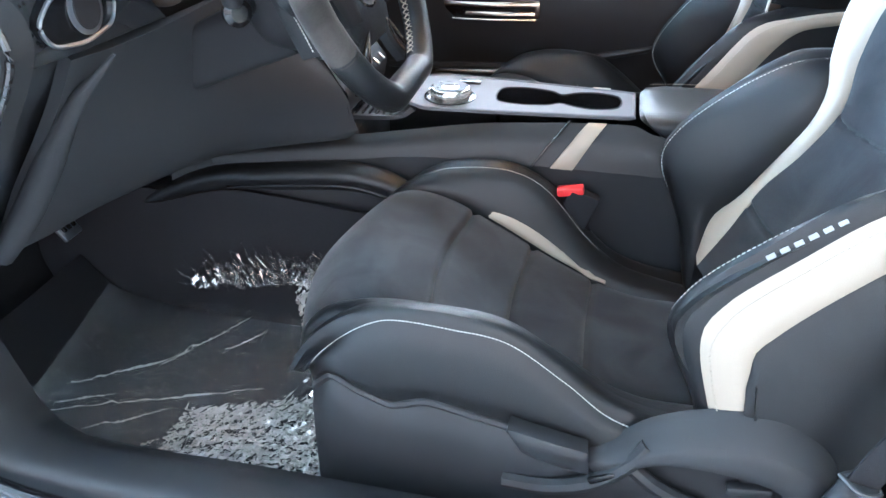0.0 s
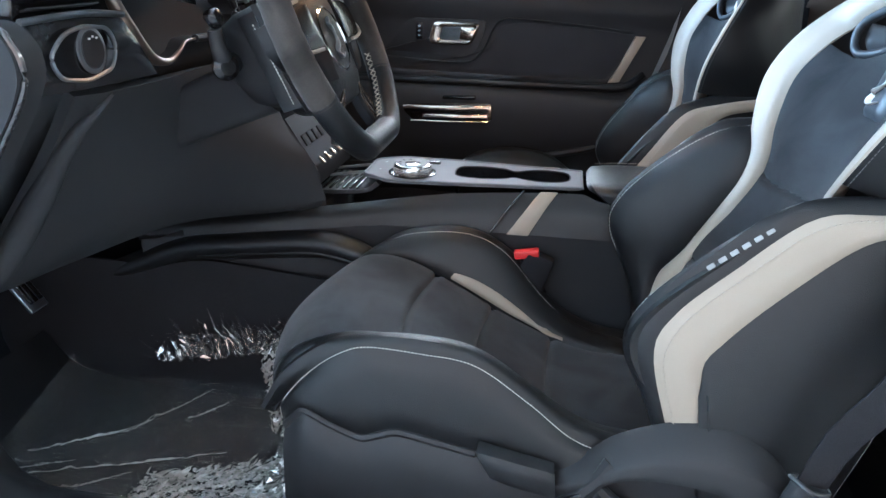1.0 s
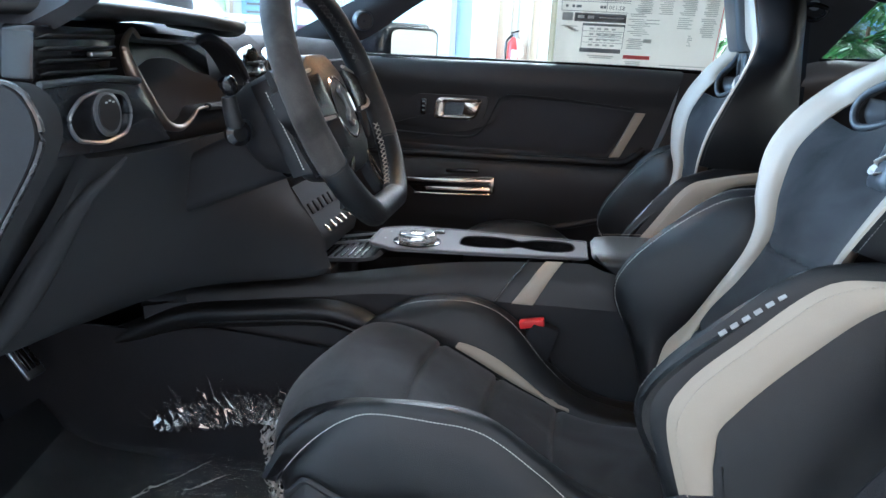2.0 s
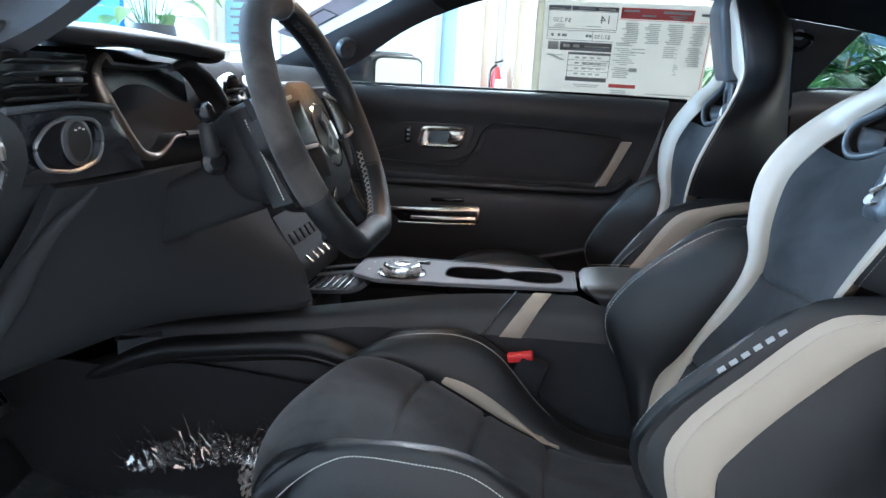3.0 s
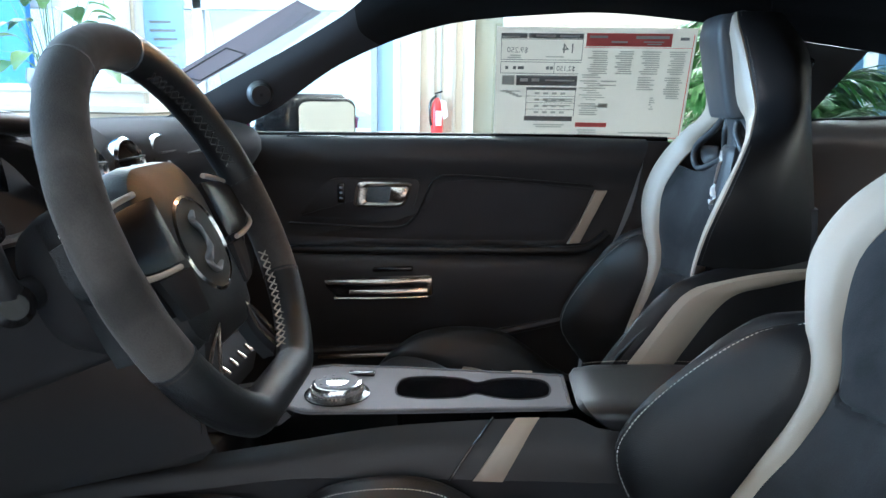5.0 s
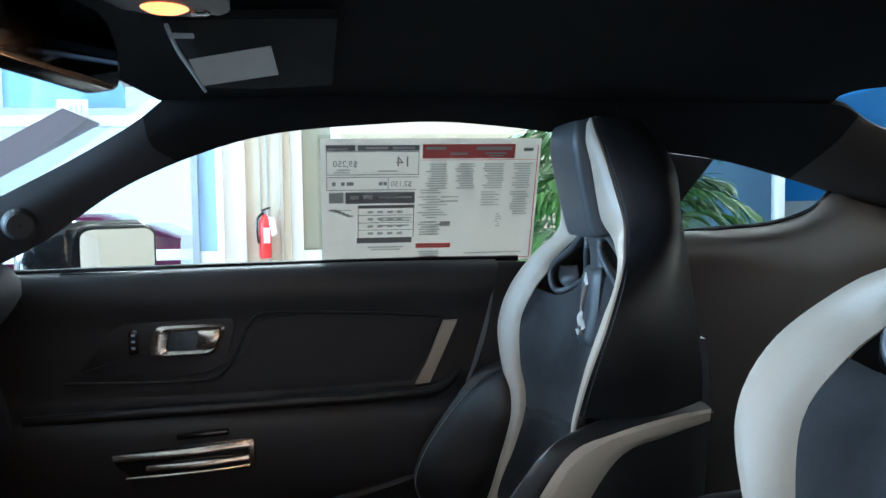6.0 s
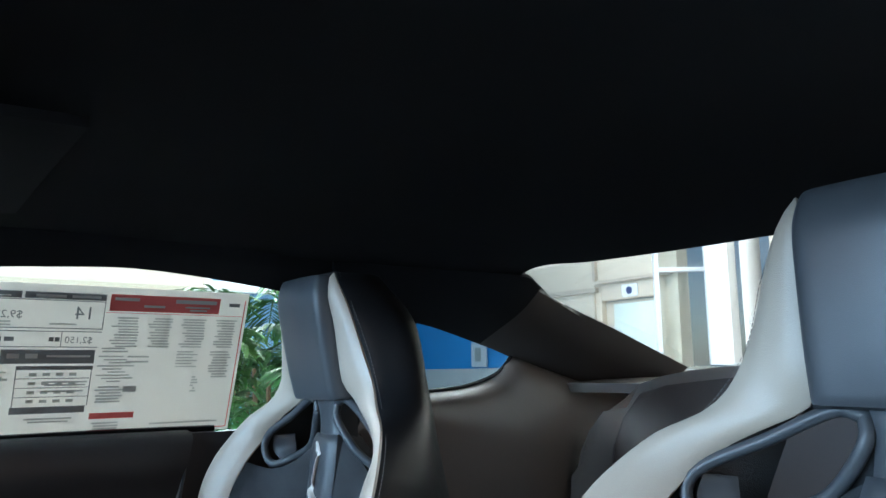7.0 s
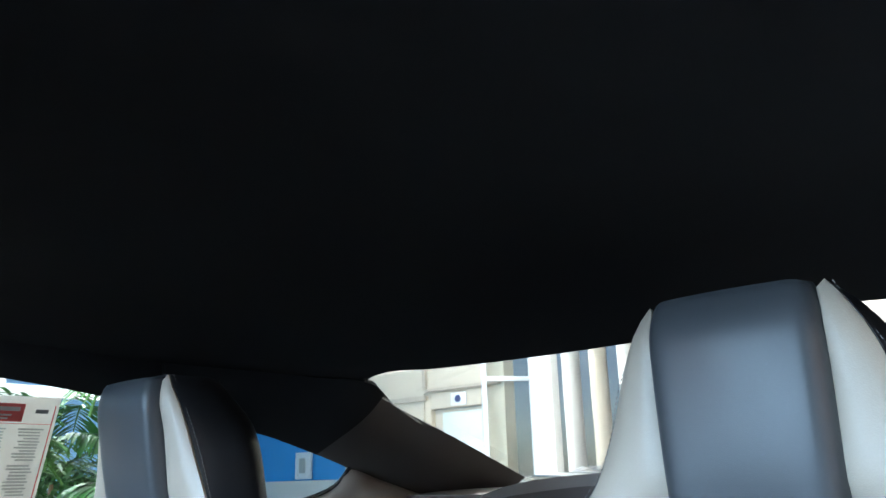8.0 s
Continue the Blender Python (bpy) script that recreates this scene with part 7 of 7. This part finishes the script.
part("hose", tube([(-0.30, 5.80, 1.04), (-0.36, 5.78, 0.98), (-0.365, 5.77, 0.85), (-0.35, 5.77, 0.76)], 0.012, n=20, sides=8), GLOSS, ex)
part("label", patch([[(-0.30, 5.752, 0.90), (-0.265, 5.754, 0.90), (-0.235, 5.772, 0.90)], [(-0.30, 5.752, 0.76), (-0.265, 5.754, 0.76), (-0.235, 5.772, 0.76)]], 6, 4, 0, 0.002, (0, -1, 0)), ALU, ex, "white instruction label")
part("tag", prism([(-0.25, 1.0), (-0.19, 0.99), (-0.16, 0.85), (-0.22, 0.82)], "y", 5.765, 5.768), ALU, ex, "pale hanging tag", smooth=False)
ex.location.x += 0.045
ex.scale = (0.8, 0.9, 0.92)
wall_piece("column_joint", -0.225, -0.215, 5.885, 5.896, FLOOR_Z, 4.0, GREYALU, "narrow joint in the cream column", "trim")
# front-left of the showroom
wall_piece("white_post", -3.42, -3.0, 5.6, 5.89, FLOOR_Z, 4.05, WALL, "white square column", "column")
wall_piece("blue_wall", -6.2, -3.85, 5.70, 5.78, FLOOR_Z, 4.0, BLUE, "blue showroom feature wall", "wall")
po = thing("poster", (-2.72, 5.94, 0.9), "pale blue window poster with lines of writing", "poster")
part("sheet", box(-2.72, 5.945, 1.75, 0.36, 0.02, 1.75, 0.001), PALEBLUE, po)
for k in range(9):
    part("writing", box(-2.75 + 0.02 * ((k * 7) % 3), 5.934, 1.62 - 0.075 * k, 0.20 + 0.02 * ((k * 5) % 3), 0.004, 0.022, 0), INK, po)
po2 = thing("window_banner", (-1.9, 6.05, 1.9), "pale blue printed banner in the upper window", "banner")
part("sheet", box(-1.85, 6.045, 2.3, 0.95, 0.02, 0.80, 0.001), PALEBLUE, po2)
sg = thing("exit_sign", (-1.76, 5.93, 1.80), "small pale exit sign above the door", "sign")
part("board", box(-1.76, 5.935, 1.875, 0.24, 0.012, 0.15, 0.003), ALU, sg)
bm = text_mesh("EXIT", 0.10)
bm.transform(Matrix.Translation((-1.865, 5.927, 1.84)) @ Euler((radians(90), 0, 0)).to_matrix().to_4x4())
part("letters", bm, GREYALU, sg, "grey capital letters", False)
ds = thing("reception_desk", (-3.1, 4.6, FLOOR_Z), "plain white reception desk by the window", "desk")
part("top", box(-3.1, 4.6, 1.02, 1.9, 0.7, 0.05, 0.008), WALL, ds)
part("front", box(-3.1, 4.32, 0.47, 1.8, 0.06, 1.05, 0.006), WALL, ds)
part("side", box(-2.2, 4.6, 0.47, 0.06, 0.55, 1.05, 0.006), WALL, ds)
ld = thing("counter", (-3.0, 3.4, FLOOR_Z), "low sand-coloured counter beyond the bonnet", "counter")
part("body", box(-3.0, 3.4, 0.41, 2.6, 0.5, 0.94, 0.01), material("sand_laminate", (0.50, 0.42, 0.32), 0.5, mottle=0.08), ld)
part("top", box(-3.0, 3.4, 0.905, 2.66, 0.56, 0.04, 0.006), material("beige_laminate", (0.58, 0.52, 0.44), 0.45), ld)

LEAF = material("green_leaf", (0.05, 0.14, 0.025), 0.45, mottle=0.4, mottle_scale=20)
LEAF_PALE = material("pale_green_leaf", (0.12, 0.23, 0.055), 0.45, mottle=0.35, mottle_scale=20)
TERRA = material("dark_pot", (0.05, 0.05, 0.06), 0.4)
STEM = material("brown_stem", (0.16, 0.10, 0.05), 0.8, mottle=0.3, mottle_scale=30)


def leaf_bm(p, d, up, length, width, droop, segs=7):
    """One folded, drooping leaf."""
    bm = bmesh.new()
    d, up = Vector(d).normalized(), Vector(up).normalized()
    side = d.cross(up).normalized()
    rows_ = []
    for k in range(segs + 1):
        t = k / segs
        c = Vector(p) + d * length * t + Vector((0, 0, -1)) * droop * length * t * t
        w = width * math.sin(math.pi * min(0.98, 0.08 + 0.92 * t)) ** 0.8
        rows_.append((bm.verts.new(c - side * w + up * w * 0.25), bm.verts.new(c), bm.verts.new(c + side * w + up * w * 0.25)))
    for a, b in zip(rows_, rows_[1:]):
        bm.faces.new((a[0], a[1], b[1], b[0]))
        bm.faces.new((a[1], a[2], b[2], b[1]))
    return bm


def palm(name, at, fronds, height, reach, seed, label):
    r = random.Random(seed)
    pl = thing(name, at, label, "potted palm", "potted palms")
    x, y, z = at
    part("pot", lathe([(0.14, 0.0), (0.19, 0.30), (0.20, 0.34), (0.18, 0.34), (0.17, 0.30), (0.01, 0.29)], at, (0, 0, 1), 28), TERRA, pl, "dark round pot")
    for k in range(4):
        a = r.uniform(0, 6.28)
        part("stem", tube([(x + 0.05 * math.cos(a), y + 0.05 * math.sin(a), z + 0.28), (x + 0.10 * math.cos(a), y + 0.10 * math.sin(a), z + height * r.uniform(0.55, 0.75))], [0.016, 0.009], n=8, sides=7), STEM, pl)
    for k in range(fronds):
        a = k * 2.399 + r.uniform(-0.3, 0.3)
        lift = r.uniform(0.25, 1.1)
        p0 = Vector((x + 0.08 * math.cos(a), y + 0.08 * math.sin(a), z + height * r.uniform(0.5, 0.85)))
        d = Vector((math.cos(a), math.sin(a), lift)).normalized()
        L = reach * r.uniform(0.7, 1.1)
        spine = [p0 + d * L * t + Vector((0, 0, -0.55 * L * t * t)) for t in np.linspace(0, 1, 9)]
        bms = [tube([tuple(q) for q in spine], [0.006, 0.002], n=12, sides=5)]
        for j in range(2, 26):
            t = j / 26
            i = t * 8
            i0 = min(7, int(i))
            c = spine[i0].lerp(spine[i0 + 1], i - i0)
            tan = (spine[i0 + 1] - spine[i0]).normalized()
            sd = tan.cross(Vector((0, 0, 1))).normalized()
            for s in (-1, 1):
                dd = (sd * s * 0.8 + tan * 0.75 + Vector((0, 0, r.uniform(-0.25, 0.25)))).normalized()
                bms.append(leaf_bm(c, dd, Vector((0, 0, 1)), L * 0.42 * math.sin(math.pi * (0.15 + 0.8 * t)), 0.010, r.uniform(0.2, 0.5), 4))
        part("frond", join(*bms), LEAF if k % 3 else LEAF_PALE, pl, "feathered green frond")
    return pl


palm("potted_palm", (1.47, 2.35, FLOOR_Z), 34, 1.62, 0.58, 3, "bushy green potted palm standing beside the car")
palm("potted_palm", (1.58, 3.0, FLOOR_Z), 28, 1.60, 0.52, 8, "green potted palm with a long drooping frond")
pt = thing("potted_plant", (-2.31, 3.4, 0.925), "leafy green plant in a round pot on the counter", "potted plant")
part("pot", lathe([(0.07, 0.0), (0.13, 0.06), (0.16, 0.14), (0.15, 0.20), (0.135, 0.20), (0.13, 0.15), (0.01, 0.14)], (-2.31, 3.4, 0.925), (0, 0, 1), 28), TERRA, pt, "dark round pot")
r = random.Random(12)
for k in range(26):
    a = k * 2.399
    b0 = Vector((-2.31 + 0.05 * math.cos(a), 3.4 + 0.05 * math.sin(a), 1.07))
    tip = Vector((-2.31 + r.uniform(0.12, 0.36) * math.cos(a), 3.4 + r.uniform(0.12, 0.36) * math.sin(a), 1.12 + r.uniform(0.0, 0.55)))
    d = (tip - b0).normalized()
    bms = [tube([tuple(b0), tuple(b0.lerp(tip, 0.6) + Vector((0, 0, 0.04))), tuple(tip)], [0.004, 0.002], n=8, sides=5), leaf_bm(tip, (d.x, d.y, 0.1), (0, 0, 1), r.uniform(0.14, 0.22), r.uniform(0.05, 0.085), 0.7)]
    part("leaf", join(*bms), LEAF if k % 2 else LEAF_PALE, pt)
for k in range(2):
    part("flower", lathe([(0.01, 0), (0.04, 0.02), (0.05, 0.05), (0.03, 0.06)], (-2.5 + 0.10 * k, 3.36, 1.52 + 0.04 * (k % 2)), (0.2, -0.4, 1), 14), RED, pt, "red flower")

# rear of the showroom: cream office front, glass, blue display
X = 7.5
wall_run("wall_east", "x", X, 0.2, [(4.70, 4.86, FLOOR_Z, 4.05), (5.96, 7.4, FLOOR_Z, 4.05), (4.86, 5.96, 2.05, 4.05), (-6.0, 2.2, FLOOR_Z, 4.05), (2.2, 4.70, 3.3, 4.05)], 0, 4, CREAM, "cream painted office front")
od = thing("office_door", (X - 0.02, 5.42, FLOOR_Z), "cream framed office door with frosted glass and oval plaque", "door")
part("frame", box(X - 0.02, 5.91, 1.0, 0.12, 0.10, 2.1, 0.01), CREAM, od)
part("frame", box(X - 0.02, 4.92, 1.0, 0.12, 0.12, 2.1, 0.01), CREAM, od)
part("head", box(X - 0.02, 5.415, 1.95, 0.12, 0.89, 0.20, 0.01), CREAM, od)
part("glass", box(X - 0.03, 5.36, 0.90, 0.02, 0.68, 1.80, 0.004), material("frosted_glass", (0.62, 0.68, 0.62), 0.6), od, "pale frosted pane")
part("leaf", box(X + 0.03, 5.42, 0.92, 0.05, 0.88, 1.84, 0.004), CREAM, od)
part("plaque", box(X - 0.10, 5.39, 1.945, 0.02, 0.24, 0.15, 0.01), ALU, od, "white plaque")
part("oval", lathe([(0.045, 0.0), (0.045, 0.006), (0.002, 0.007)], (X - 0.112, 5.39, 1.945), (-1, 0, 0), 28), material("dark_blue_enamel", (0.02, 0.04, 0.14), 0.3), od, "dark oval mark")
for y0, y1, z0, z1 in ((4.75, 5.885, 2.06, 2.10), (5.885, 7.4, 1.96, 2.02), (5.885, 5.93, 2.10, 4.05)):
    wall_piece("trim", X - 0.16, X - 0.10, y0, y1, max(z0, FLOOR_Z), z1, TAUPE, "taupe metal wall trim", "trim")
glazed_frame("window_5", 0, 0.62, FLOOR_Z, 3.3, 0, 0.05, ALU, "tall white framed glass partition", [("h", 2.05)]).matrix_basis = Matrix.Translation((X - 0.08, 4.66, 0)) @ Matrix.Rotation(radians(-40), 4, "Z")
wall_piece("column_white", X - 0.25, X - 0.1, 3.96, 4.22, FLOOR_Z, 4.05, WALL, "white square column", "column")
for k in range(5):
    cu = solid("curtain", tube([(X, 3.85 - 0.34 * k, FLOOR_Z), (X, 3.85 - 0.34 * k, 1.6), (X, 3.85 - 0.34 * k, 3.3)], 0.167, n=8, sides=16, flat=0.4), (WALL, CREAM, WALL, CREAM, WALL)[k], "tall pale vertical blind", "blind", "", "vertical blinds")
solid("blue_display", box(X + 0.6, 9.2, 1.6, 0.1, 4.6, 3.3, 0.01), material("sky_blue_panel", (0.06, 0.29, 0.66), 0.5, mottle=0.12), "large blue display wall", "display wall", "structure", smooth=False)
solid("white_band", box(X + 0.52, 9.2, 0.50, 0.06, 4.6, 1.1, 0.01), WALL, "white wall band under the display", "wall", "structure", smooth=False)
pi = thing("framed_picture", (X + 0.5, 9.0, 1.05), "small framed picture on the blue wall", "picture")
part("frame", box(X + 0.50, 9.0, 1.27, 0.05, 0.36, 0.40, 0.01), ALU, pi)
part("print", box(X + 0.47, 9.0, 1.27, 0.01, 0.14, 0.22, 0.002), FAINT, pi)
wall_run("wall_far", "y", 11.8, 0.2, [(3.6, 8.6, FLOOR_Z, 4.05)], 0, 4, PALEBLUE, "pale blue painted far wall")
# parked car outside the shop window
pcx = thing("parked_car", (-1.7, 8.6, FLOOR_Z), "magenta car parked outside the window", "car")
MAG = material("magenta_paint", (0.36, 0.03, 0.16), 0.2, coat=0.8)
part("body", loft([[(x, 8.6 + u * w, FLOOR_Z + 0.25 + (h - 0.25) * (v + 1) / 2) for u, v in rounded([(-1, -1), (1, -1), (1, 1), (-1, 1)], 0.4)] for x, w, h in ((-3.6, 0.75, 0.7), (-3.4, 0.85, 0.82), (-2.6, 0.9, 0.93), (-1.0, 0.9, 0.95), (0.2, 0.9, 0.93), (0.6, 0.8, 0.75))]), MAG, pcx)
part("cabin", loft([[(-1.4 + u * lx, 8.6 + v * w, z) for u, v in rounded([(-1, -1), (1, -1), (1, 1), (-1, 1)], 0.3)] for lx, w, z in ((1.3, 0.82, 0.86), (1.15, 0.70, 0.96), (1.0, 0.62, 1.02))]), MAG, pcx)
for x in (-2.8, -0.2):
    for y in (7.8, 9.4):
        wl = part("wheel", lathe([(0.2, -0.1), (0.33, -0.1), (0.34, 0), (0.33, 0.1), (0.2, 0.1)], (x, y, FLOOR_Z + 0.34), (0, 1, 0), 28), GLOSS, pcx, "black tyre")
pcx.location.x -= 2.3
pcx.location.y += 2.4
